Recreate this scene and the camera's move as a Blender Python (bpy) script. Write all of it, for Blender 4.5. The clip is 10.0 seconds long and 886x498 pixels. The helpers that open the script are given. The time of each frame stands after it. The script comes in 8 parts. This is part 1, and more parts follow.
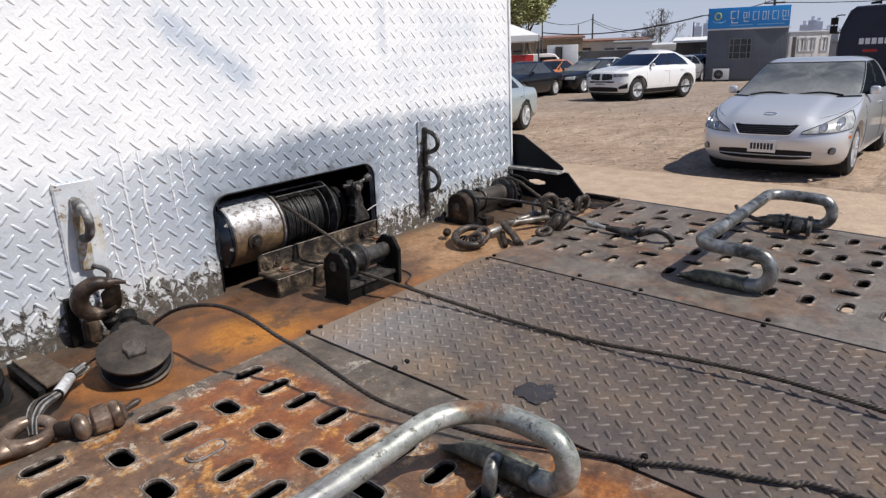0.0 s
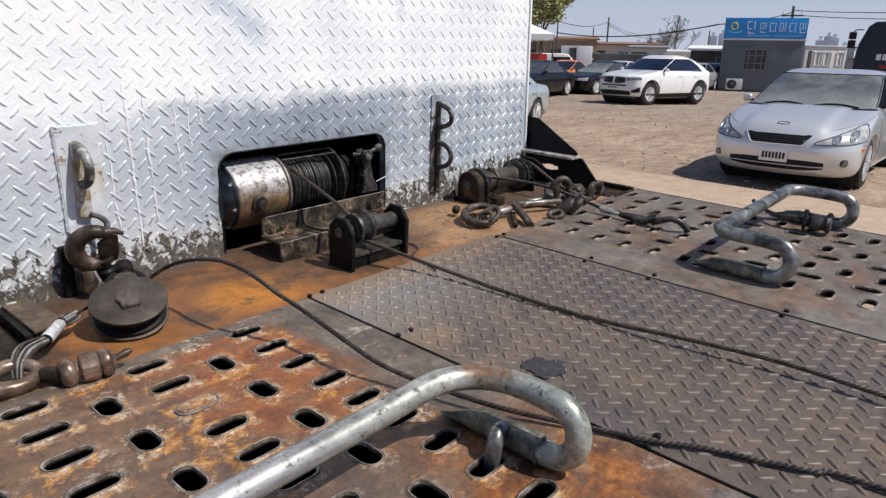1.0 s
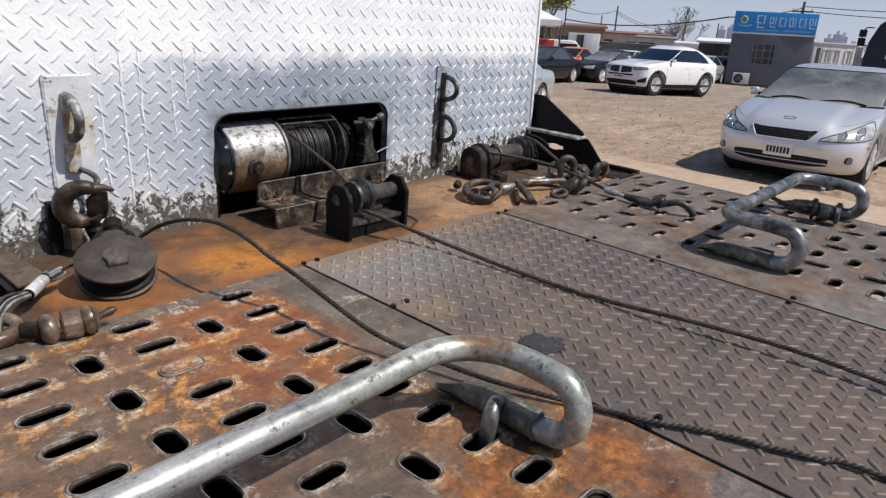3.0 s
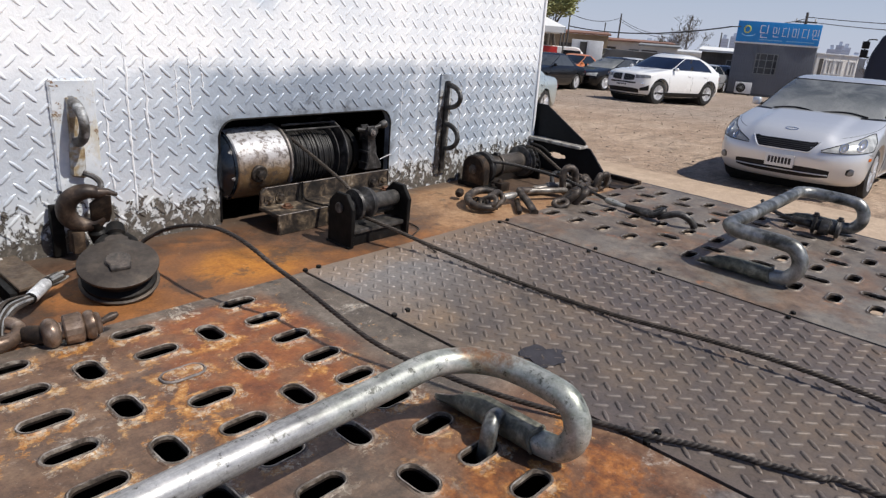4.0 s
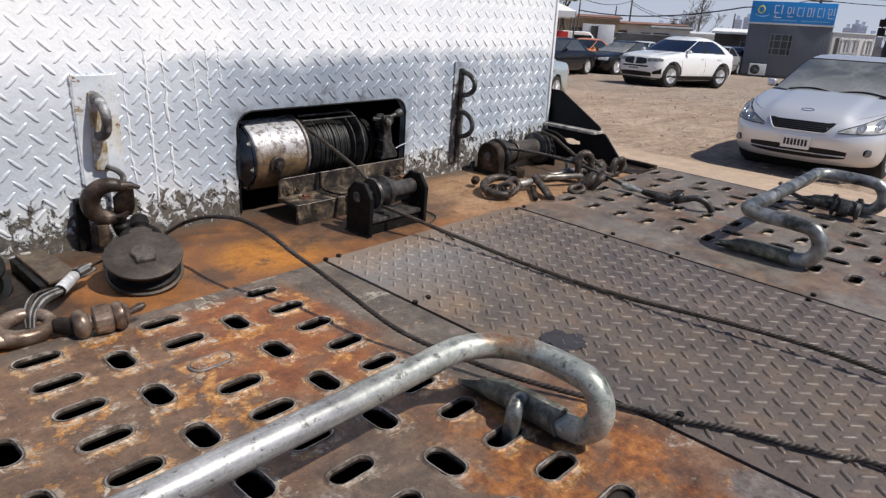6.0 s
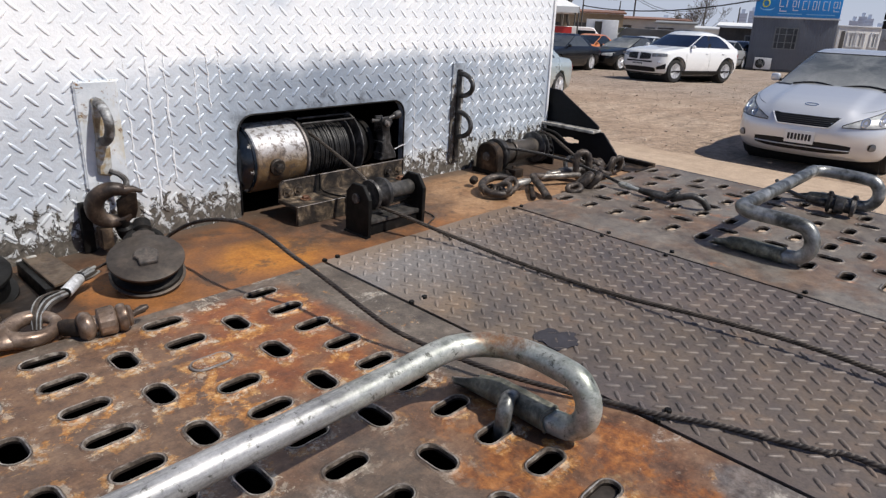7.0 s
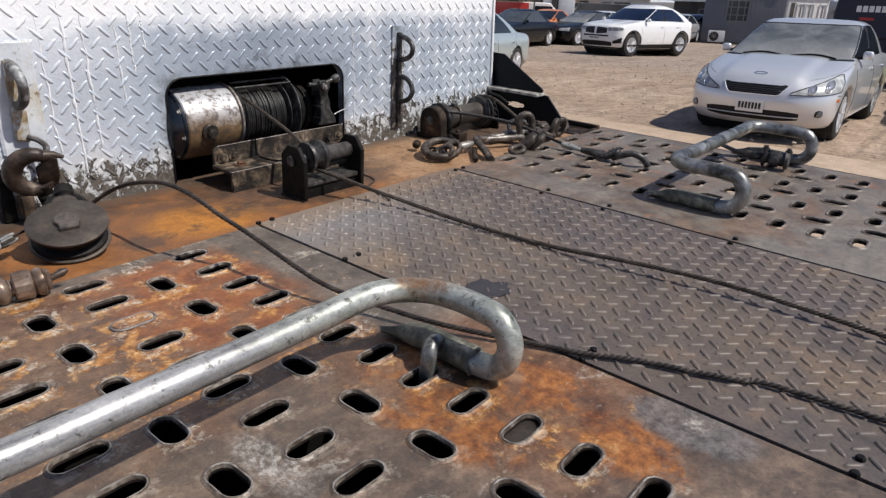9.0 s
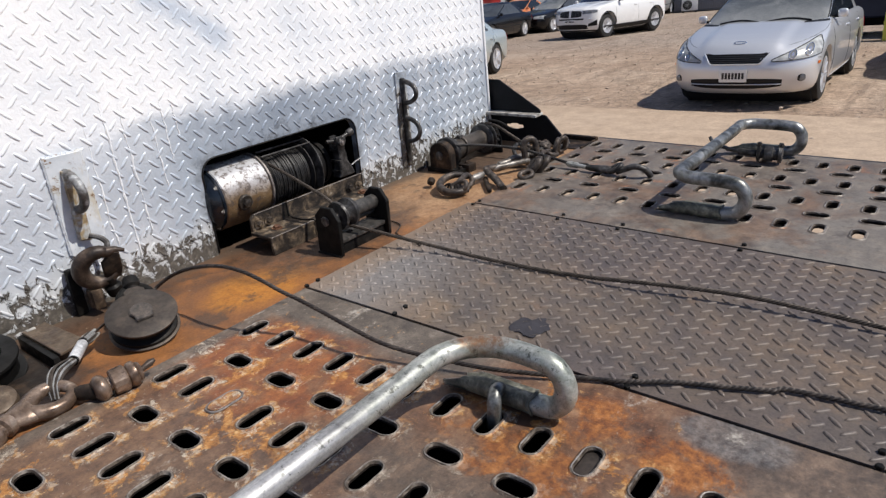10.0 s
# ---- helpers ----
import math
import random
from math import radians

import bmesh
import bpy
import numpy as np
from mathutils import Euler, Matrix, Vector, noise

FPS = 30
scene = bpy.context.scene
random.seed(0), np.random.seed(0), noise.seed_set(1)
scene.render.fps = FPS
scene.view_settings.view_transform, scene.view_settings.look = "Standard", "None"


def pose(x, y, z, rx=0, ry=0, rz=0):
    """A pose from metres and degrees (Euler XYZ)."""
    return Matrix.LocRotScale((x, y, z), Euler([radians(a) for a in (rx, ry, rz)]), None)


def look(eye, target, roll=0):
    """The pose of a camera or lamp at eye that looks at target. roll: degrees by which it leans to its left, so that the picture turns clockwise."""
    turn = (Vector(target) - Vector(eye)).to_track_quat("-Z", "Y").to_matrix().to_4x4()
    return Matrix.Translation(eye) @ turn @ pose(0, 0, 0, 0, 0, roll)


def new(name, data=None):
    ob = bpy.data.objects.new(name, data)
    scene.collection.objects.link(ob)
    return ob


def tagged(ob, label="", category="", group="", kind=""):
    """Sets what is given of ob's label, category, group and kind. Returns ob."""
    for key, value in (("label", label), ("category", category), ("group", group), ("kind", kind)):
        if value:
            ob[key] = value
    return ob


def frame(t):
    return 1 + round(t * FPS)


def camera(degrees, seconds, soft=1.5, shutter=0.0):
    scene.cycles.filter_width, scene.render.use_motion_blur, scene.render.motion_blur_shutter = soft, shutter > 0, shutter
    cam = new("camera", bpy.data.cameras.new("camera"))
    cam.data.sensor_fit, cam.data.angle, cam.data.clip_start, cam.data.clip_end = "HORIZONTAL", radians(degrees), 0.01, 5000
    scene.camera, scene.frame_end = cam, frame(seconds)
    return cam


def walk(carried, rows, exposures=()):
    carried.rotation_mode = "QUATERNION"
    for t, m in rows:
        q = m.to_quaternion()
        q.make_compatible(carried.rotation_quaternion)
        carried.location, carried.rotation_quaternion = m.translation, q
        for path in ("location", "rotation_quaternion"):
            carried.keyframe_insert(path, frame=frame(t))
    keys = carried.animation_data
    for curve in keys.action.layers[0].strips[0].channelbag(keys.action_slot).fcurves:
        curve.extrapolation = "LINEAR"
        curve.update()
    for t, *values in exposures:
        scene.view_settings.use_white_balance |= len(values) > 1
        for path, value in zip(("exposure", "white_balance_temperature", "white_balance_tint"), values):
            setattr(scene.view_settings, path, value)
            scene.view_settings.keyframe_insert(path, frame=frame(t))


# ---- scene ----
cam = camera(67.6, 10.0, soft=1.35)
PATH = [
    (0, (-1.129, -1.466, 0.625), (0.307, -0.225, -0.004), -1.5),
    (0.5, (-1.136, -1.456, 0.59), (0.295, -0.206, -0.035), 0.4),
    (1, (-1.116, -1.433, 0.555), (0.313, -0.19, -0.087), 1.7),
    (1.5, (-1.085, -1.419, 0.521), (0.342, -0.184, -0.143), 2.7),
    (2, (-1.078, -1.41, 0.499), (0.343, -0.176, -0.177), 3.1),
    (3.5, (-1.099, -1.411, 0.526), (0.326, -0.186, -0.159), 4.6),
    (4, (-1.096, -1.408, 0.528), (0.329, -0.178, -0.148), 5.0),
    (4.5, (-1.101, -1.405, 0.532), (0.323, -0.171, -0.139), 5.2),
    (5, (-1.098, -1.406, 0.537), (0.318, -0.17, -0.147), 5.1),
    (5.5, (-1.105, -1.4, 0.523), (0.299, -0.16, -0.178), 4.4),
    (7, (-1.115, -1.432, 0.545), (0.264, -0.175, -0.176), 3.2),
    (7.5, (-1.108, -1.449, 0.546), (0.282, -0.211, -0.186), 3.6),
    (8, (-1.108, -1.47, 0.531), (0.299, -0.258, -0.211), 3.8),
    (8.5, (-1.093, -1.473, 0.516), (0.322, -0.273, -0.231), 3.2),
    (9, (-1.081, -1.487, 0.5), (0.352, -0.323, -0.27), 2.5),
    (9.5, (-1.122, -1.467, 0.603), (0.319, -0.315, -0.17), -1.4),
    (10, (-1.181, -1.479, 0.637), (0.248, -0.313, -0.136), -4.7),
]
# the truck stands a little askew on the yard: its deck's plane in the world
TRUCK = (Matrix.Translation((0, 0, -1.108)) @ Vector((0, 0, 1)).rotation_difference(Vector((0.026, 0.031, 1))).to_matrix().to_4x4()).inverted()
walk(cam, [(t, TRUCK @ look(eye, target, roll)) for t, eye, target, roll in PATH])

# ---------------------------------------------------------------- light
world = bpy.data.worlds.new("sky")
scene.world = world
world.use_nodes = True
wn = world.node_tree
sky = wn.nodes.new("ShaderNodeTexSky")
sky.sky_type = "NISHITA"
sky.sun_disc = False
TO_SUN = Vector((0.24, -0.72, 1.0)).normalized()
sky.sun_elevation = math.asin(TO_SUN.z)
sky.sun_rotation = math.atan2(TO_SUN.x, TO_SUN.y)
sky.air_density, sky.dust_density, sky.ozone_density = 1.0, 0.7, 3.0
wn.nodes["Background"].inputs["Strength"].default_value = 0.086
tint = wn.nodes.new("ShaderNodeMix")
tint.data_type, tint.blend_type = "RGBA", "MULTIPLY"
tint.inputs[0].default_value, tint.inputs[7].default_value = 1.0, (0.87, 0.86, 0.96, 1)
wn.links.new(sky.outputs["Color"], tint.inputs[6])
# pale blue haze low over the horizon, all the way round
where = wn.nodes.new("ShaderNodeTexCoord")
cut = wn.nodes.new("ShaderNodeSeparateXYZ")
wn.links.new(where.outputs["Generated"], cut.inputs[0])
low = wn.nodes.new("ShaderNodeMapRange")
low.inputs["From Min"].default_value, low.inputs["From Max"].default_value = 0.0, 0.30
low.inputs["To Min"].default_value, low.inputs["To Max"].default_value = 0.85, 0.0
wn.links.new(cut.outputs["Z"], low.inputs["Value"])
haze = wn.nodes.new("ShaderNodeMix")
haze.data_type, haze.inputs[7].default_value = "RGBA", (6.3, 6.95, 8.75, 1)
wn.links.new(low.outputs["Result"], haze.inputs[0])
wn.links.new(tint.outputs[2], haze.inputs[6])
wn.links.new(haze.outputs[2], wn.nodes["Background"].inputs["Color"])
sun = new("sun", bpy.data.lights.new("sun", "SUN"))
sun.data.energy, sun.data.angle, sun.data.color = 4.7, radians(0.53), (1.0, 0.955, 0.89)
sun.matrix_world = look(TO_SUN * 50, (0, 0, 0))

# ---------------------------------------------------------------- materials
class Nodes:
    """A small hand for building node materials."""

    def __init__(self, name):
        self.m = bpy.data.materials.new(name)
        self.m.use_nodes = True
        self.t = self.m.node_tree
        self.bsdf = self.t.nodes["Principled BSDF"]
        self.co = self.t.nodes.new("ShaderNodeTexCoord").outputs["Object"]

    def put(self, value, socket):
        if hasattr(value, "is_output"):
            self.t.links.new(value, socket)
        elif isinstance(value, (tuple, list)) and len(value) == 3 and socket.type == "RGBA":
            socket.default_value = (*value, 1)
        else:
            socket.default_value = value

    def noise(self, scale, detail=4.0, rough=0.6, stretch=None, distort=0.0, offset=(0, 0, 0)):
        n = self.t.nodes.new("ShaderNodeTexNoise")
        n.inputs["Scale"].default_value, n.inputs["Detail"].default_value = scale, detail
        n.inputs["Roughness"].default_value, n.inputs["Distortion"].default_value = rough, distort
        mp = self.t.nodes.new("ShaderNodeMapping")
        mp.inputs["Scale"].default_value = stretch or (1, 1, 1)
        mp.inputs["Location"].default_value = offset
        self.t.links.new(self.co, mp.inputs["Vector"])
        self.t.links.new(mp.outputs["Vector"], n.inputs["Vector"])
        return n.outputs["Fac"]

    def ramp(self, fac, stops, smooth=False):
        r = self.t.nodes.new("ShaderNodeValToRGB")
        if smooth:
            r.color_ramp.interpolation = "EASE"
        e = r.color_ramp.elements
        while len(e) < len(stops):
            e.new(0.5)
        for k, (p, c) in zip(e, stops):
            k.position, k.color = p, ((c, c, c, 1) if isinstance(c, (int, float)) else (*c, 1))
        self.put(fac, r.inputs["Fac"])
        return r.outputs["Color"]

    def mix(self, fac, a, b, mode="MIX"):
        n = self.t.nodes.new("ShaderNodeMix")
        n.data_type, n.blend_type = "RGBA", mode
        self.put(fac, n.inputs[0]), self.put(a, n.inputs[6]), self.put(b, n.inputs[7])
        return n.outputs[2]

    def math(self, op, a, b=0.0, c=0.0, clamp=False):
        n = self.t.nodes.new("ShaderNodeMath")
        n.operation, n.use_clamp = op, clamp
        self.put(a, n.inputs[0]), self.put(b, n.inputs[1]), self.put(c, n.inputs[2])
        return n.outputs[0]

    def axis(self, k):
        s = self.t.nodes.new("ShaderNodeSeparateXYZ")
        self.t.links.new(self.co, s.inputs[0])
        return s.outputs[k]

    def span(self, value, lo, hi):
        n = self.t.nodes.new("ShaderNodeMapRange")
        n.inputs["From Min"].default_value, n.inputs["From Max"].default_value = lo, hi
        n.interpolation_type = "SMOOTHSTEP"
        self.put(value, n.inputs["Value"])
        return n.outputs["Result"]

    def done(self, colour, rough=0.6, metal=0.0, bump=None, depth=0.002, **more):
        self.put(colour, self.bsdf.inputs["Base Color"])
        self.put(rough, self.bsdf.inputs["Roughness"])
        self.put(metal, self.bsdf.inputs["Metallic"])
        if bump is not None:
            b = self.t.nodes.new("ShaderNodeBump")
            b.inputs["Strength"].default_value, b.inputs["Distance"].default_value = 1.0, depth
            self.put(bump, b.inputs["Height"])
            self.t.links.new(b.outputs["Normal"], self.bsdf.inputs["Normal"])
        for k, v in more.items():
            self.put(v, self.bsdf.inputs[k.replace("_", " ")])
        return self.m


def worn(name, stops, scale=6.0, grain=90.0, rough=(0.45, 0.75), metal=0.0, depth=0.0006, dark=0.55, detail=5.0, distort=0.4, **more):
    """A surface in patches of the stops' colours, with fine grain over it."""
    n = Nodes(name)
    big = n.noise(scale, detail, 0.62, distort=distort)
    fine = n.noise(grain, 3.0, 0.7)
    col = n.mix(1.0, n.ramp(big, stops), n.ramp(fine, [(0.25, dark), (0.7, 1.0)]), "MULTIPLY")
    r = n.ramp(n.noise(scale * 3, 3.0), [(0.3, rough[0]), (0.7, rough[1])])
    return n.done(col, r, metal, n.mix(0.5, fine, big), depth, **more)


def plain(name, colour, rough=0.5, metal=0.0, vary=0.25, scale=30.0, depth=0.0003, **more):
    n = Nodes(name)
    f = n.noise(scale, 4.0, 0.65)
    lo = tuple(c * (1 - vary) for c in colour)
    hi = tuple(min(1.0, c * (1 + vary)) for c in colour)
    return n.done(n.ramp(f, [(0.3, lo), (0.7, hi)]), n.ramp(n.noise(scale * 0.4), [(0.3, max(0.02, rough - 0.08)), (0.7, min(1.0, rough + 0.08))]), metal, f, depth, **more)


def make_headboard_paint():
    """Silver sprayed over white on tread plate: white above the spray line, flaked along the foot."""
    n = Nodes("silver_paint")
    x, z = n.axis(0), n.axis(2)
    add, mul, sub = lambda p, q: n.math("ADD", p, q), lambda p, q: n.math("MULTIPLY", p, q), lambda p, q: n.math("SUBTRACT", p, q)
    wob = n.noise(6.0, 6.0, 0.65, distort=0.4)
    cloud = n.noise(2.4, 6.0, 0.6, (1, 1, 1), 0.3, (2, 0, 5))
    fine = n.noise(26.0, 6.0, 0.7)
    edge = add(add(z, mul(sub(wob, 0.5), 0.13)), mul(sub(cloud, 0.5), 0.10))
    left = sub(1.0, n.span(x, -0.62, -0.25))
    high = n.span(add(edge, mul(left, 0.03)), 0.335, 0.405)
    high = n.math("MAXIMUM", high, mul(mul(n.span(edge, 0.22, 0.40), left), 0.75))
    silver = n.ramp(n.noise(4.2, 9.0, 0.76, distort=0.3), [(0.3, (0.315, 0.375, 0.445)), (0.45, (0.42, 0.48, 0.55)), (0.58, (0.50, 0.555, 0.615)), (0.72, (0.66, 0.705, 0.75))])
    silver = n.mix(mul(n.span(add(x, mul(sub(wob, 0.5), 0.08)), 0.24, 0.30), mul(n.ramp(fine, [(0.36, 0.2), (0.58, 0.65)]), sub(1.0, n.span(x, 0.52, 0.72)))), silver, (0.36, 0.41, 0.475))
    # white glints right of the opening, painted into the silver
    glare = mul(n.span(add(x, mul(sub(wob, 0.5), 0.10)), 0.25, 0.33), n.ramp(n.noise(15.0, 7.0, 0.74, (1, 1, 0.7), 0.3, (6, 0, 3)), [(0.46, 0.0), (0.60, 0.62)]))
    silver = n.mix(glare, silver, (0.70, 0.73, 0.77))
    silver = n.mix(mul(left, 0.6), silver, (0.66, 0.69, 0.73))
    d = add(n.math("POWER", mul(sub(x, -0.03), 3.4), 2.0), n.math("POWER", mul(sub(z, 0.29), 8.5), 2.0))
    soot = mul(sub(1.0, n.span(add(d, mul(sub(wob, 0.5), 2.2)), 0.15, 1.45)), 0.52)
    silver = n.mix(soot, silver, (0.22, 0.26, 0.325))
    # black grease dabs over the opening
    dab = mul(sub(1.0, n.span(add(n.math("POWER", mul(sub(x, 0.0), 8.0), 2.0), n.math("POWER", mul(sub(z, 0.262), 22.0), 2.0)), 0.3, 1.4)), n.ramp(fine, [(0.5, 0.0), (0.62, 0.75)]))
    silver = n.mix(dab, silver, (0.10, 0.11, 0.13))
    dx = n.math("MAXIMUM", sub(n.math("ABSOLUTE", add(x, 0.023)), 0.265), 0.0)
    dz = n.math("MAXIMUM", sub(z, 0.232), 0.0)
    rim = add(n.math("POWER", mul(dx, 30.0), 2.0), n.math("POWER", mul(dz, 30.0), 2.0))
    rim = mul(sub(1.0, n.span(add(rim, mul(sub(wob, 0.5), 1.2)), 0.1, 1.5)), n.ramp(fine, [(0.42, 0.05), (0.60, 0.8)]))
    silver = n.mix(rim, silver, (0.13, 0.14, 0.155))
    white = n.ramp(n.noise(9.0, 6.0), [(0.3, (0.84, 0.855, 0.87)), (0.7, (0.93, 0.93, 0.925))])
    # old scuffs in the white
    u = add(mul(add(x, 0.39), 0.837), mul(sub(z, 0.68), -0.547))
    v = n.math("ABSOLUTE", add(mul(add(x, 0.39), 0.547), mul(sub(z, 0.68), 0.837)))
    streak = mul(sub(1.0, n.span(add(v, mul(sub(wob, 0.5), 0.11)), 0.010, 0.060)), sub(1.0, n.span(n.math("ABSOLUTE", sub(u, 0.155)), 0.10, 0.20)))
    patch = mul(sub(1.0, n.span(add(n.math("ABSOLUTE", sub(x, 0.315)), mul(sub(fine, 0.5), 0.05)), 0.004, 0.036)), n.span(add(z, mul(sub(wob, 0.5), 0.2)), 0.48, 0.58))
    blot = n.ramp(n.noise(3.2, 5.0, 0.6, (1, 1, 1), 0.5, (0.9, 0, 0.25)), [(0.32, 1.0), (0.46, 0.0)])
    haze = n.ramp(cloud, [(0.42, 0.0), (0.62, 0.42)])
    scuff = n.math("MAXIMUM", n.math("MAXIMUM", mul(streak, 0.9), mul(patch, 0.5)), n.math("MAXIMUM", mul(blot, 0.3), haze))
    white = n.mix(scuff, white, (0.50, 0.565, 0.65))
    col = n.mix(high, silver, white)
    speck = n.ramp(n.noise(36.0, 7.0, 0.8), [(0.665, 0.0), (0.70, 1.0)])
    where = n.ramp(n.noise(3.0, 3.0, 0.5, (1, 1, 1), 0.0, (7, 0, 1)), [(0.42, 0.15), (0.62, 1.0)])
    col = n.mix(mul(mul(speck, where), 0.85), col, (0.12, 0.11, 0.09))
    rusty = n.ramp(n.noise(19.0, 6.0, 0.74, (1, 1, 0.6), 0.2, (4, 0, 2)), [(0.66, 0.0), (0.71, 1.0)])
    col = n.mix(mul(mul(rusty, where), 0.6), col, (0.36, 0.26, 0.13))
    # bare, flaked foot
    reach = add(add(z, mul(sub(n.noise(7.0, 6.0, 0.68, (1, 1, 0.6)), 0.5), 0.20)), mul(sub(cloud, 0.5), 0.06))
    low = sub(1.0, n.span(reach, 0.06, 0.125))
    chips = n.noise(46.0, 8.0, 0.76, (1, 1, 0.8), 0.5)
    # barest at the very bottom, which also paints in shade behind the block
    bound = add(add(0.36, mul(low, 0.145)), mul(sub(1.0, n.span(add(z, mul(sub(wob, 0.5), 0.06)), 0.012, 0.060)), 0.055))
    flake = mul(n.span(low, 0.03, 0.12), sub(1.0, n.span(sub(chips, bound), -0.012, 0.012)))
    bare = n.ramp(n.noise(70.0, 5.0, 0.7), [(0.3, (0.045, 0.039, 0.032)), (0.55, (0.115, 0.102, 0.086)), (0.72, (0.27, 0.245, 0.21))])
    chip_white = n.mix(mul(low, 0.6), col, n.ramp(fine, [(0.3, (0.50, 0.49, 0.46)), (0.7, (0.80, 0.79, 0.76))]))
    col = n.mix(flake, chip_white, bare)
    rough = n.mix(high, (0.42, 0.42, 0.42), (0.55, 0.55, 0.55))
    metal = mul(sub(1.0, n.math("MAXIMUM", high, low)), 0.25)
    height = n.mix(n.span(low, 0.03, 0.12), n.noise(130.0, 3.0), n.span(sub(chips, bound), -0.03, 0.03))
    return n.done(col, rough, metal, height, 0.0012)


# the oblong holes: columns across, then side, first hole and step of both kinds
X_COLS, Y_COLS = (0.512, 0.700, 0.882, 1.058), (0.607, 0.795, 0.978)
SLOT_ROWS = {False: (-1, -0.426, 0.0814, -0.501, 0.1196), True: (1, -0.4255, 0.0832, -0.494, 0.1239)}


def make_slotted_rust(name, grey_side):
    n = Nodes(name)
    add, mul, sub = lambda p, q: n.math("ADD", p, q), lambda p, q: n.math("MULTIPLY", p, q), lambda p, q: n.math("SUBTRACT", p, q)
    # how near the closest slot's rim is; rust creeps out from there, more to the rear
    side, fx, sx, fy, sy = SLOT_ROWS[grey_side]
    near = None
    for cols, hx, hy, first, step in ((X_COLS, 0.034, 0.017, fx, sx), (Y_COLS, 0.020, 0.034, fy, sy)):
        dy = n.math("MAXIMUM", sub(n.math("PINGPONG", add(n.axis(1), 0.007 - first), step / 2), hy), 0.0)
        for c in cols:
            dx = n.math("MAXIMUM", sub(n.math("ABSOLUTE", sub(n.axis(0), side * c + 0.003)), hx), 0.0)
            d = n.math("SQRT", add(mul(dx, dx), mul(dy, dy)))
            near = d if near is None else n.math("MINIMUM", near, d)
    crust = mul(sub(1.0, n.span(near, 0.0, 0.028)), n.ramp(n.noise(5.0, 3.0, 0.5, (1, 1, 1), 0.0, (8, 6, 0)), [(0.38, 0.15), (0.58, 1.0)]))
    big = n.noise(3.2, 9.0, 0.66, distort=0.4)
    mid = n.noise(16.0, 8.0, 0.72, distort=0.2)
    small = n.noise(60.0, 6.0, 0.74)
    fine = n.noise(210.0, 3.0, 0.7)
    if grey_side:
        steel = n.ramp(mid, [(0.30, (0.080, 0.064, 0.052)), (0.46, (0.145, 0.119, 0.097)), (0.58, (0.195, 0.163, 0.134)), (0.70, (0.28, 0.24, 0.20))])
        pale = n.ramp(n.noise(2.2, 5.0, 0.6, (1, 1, 1), 0.3, (1, 7, 0)), [(0.42, 0.0), (0.62, 0.55)])
        steel = n.mix(pale, steel, (0.25, 0.228, 0.20))
        brown = n.ramp(n.noise(4.0, 7.0, 0.7, (1, 1, 1), 0.4, (3, 3, 0)), [(0.47, 0.0), (0.60, 0.75)])
        col = n.mix(brown, steel, n.ramp(mid, [(0.34, (0.11, 0.065, 0.042)), (0.64, (0.24, 0.145, 0.09))]))
        bloom = n.ramp(add(n.noise(7.0, 9.0, 0.74, (1, 1, 1), 0.3, (5, 2, 0)), mul(crust, 0.06)), [(0.60, 0.0), (0.67, 1.0)])
        col = n.mix(mul(bloom, n.ramp(small, [(0.40, 0.2), (0.58, 0.8)])), col, (0.36, 0.15, 0.06))
    else:
        # brown scale with red and orange fields, bare grey margins and a greyed rear
        x, y = n.axis(0), n.axis(1)
        wob = mul(sub(n.noise(7.0, 7.0, 0.70, distort=0.4), 0.5), 1.0)

        def field(cx, cy, rx, ry, ragged=1.9, lo=0.45, hi=1.15):
            d = add(n.math("POWER", mul(sub(x, cx), 1 / rx), 2.0), n.math("POWER", mul(sub(y, cy), 1 / ry), 2.0))
            return sub(1.0, n.span(add(d, mul(wob, ragged)), lo, hi))

        wide = add(y, mul(wob, 0.30))
        margin = mul(n.span(add(x, mul(wob, 0.10)), -0.475, -0.425), n.span(y, -0.98, -0.86))
        margin = n.math("MAXIMUM", margin, mul(n.span(add(y, mul(wob, 0.05)), -0.425, -0.395), 0.85))
        rear = mul(sub(1.0, n.span(wide, -0.93, -0.80)), sub(1.0, n.span(add(x, mul(wob, 0.16)), -0.64, -0.52)))
        rear = n.math("MAXIMUM", rear, sub(1.0, n.span(wide, -1.34, -1.22)))
        red = n.math("MAXIMUM", field(-0.575, -0.575, 0.155, 0.20), mul(field(-0.655, -0.455, 0.10, 0.05), 0.6))
        hot = n.math("MAXIMUM", field(-0.435, -1.135, 0.075, 0.095, 2.2), mul(field(-0.560, -1.090, 0.070, 0.10, 3.0), 0.9))
        hot = n.math("MAXIMUM", n.math("MAXIMUM", hot, field(-0.455, -1.250, 0.055, 0.110, 2.6)), mul(field(-0.515, -0.945, 0.060, 0.055, 2.2), 0.85))
        amber = n.math("MAXIMUM", n.math("MAXIMUM", field(-0.790, -0.648, 0.042, 0.034, 1.6), field(-0.728, -0.705, 0.042, 0.075, 2.0)), n.math("MAXIMUM", field(-0.868, -0.728, 0.050, 0.034, 1.6), mul(field(-0.880, -0.620, 0.055, 0.040, 2.0), 0.7)))
        far = sub(1.0, n.span(add(x, mul(wob, 0.12)), -0.86, -0.74))
        scale = n.ramp(mid, [(0.30, (0.070, 0.035, 0.021)), (0.44, (0.146, 0.075, 0.043)), (0.55, (0.205, 0.110, 0.063)), (0.68, (0.29, 0.175, 0.105))])
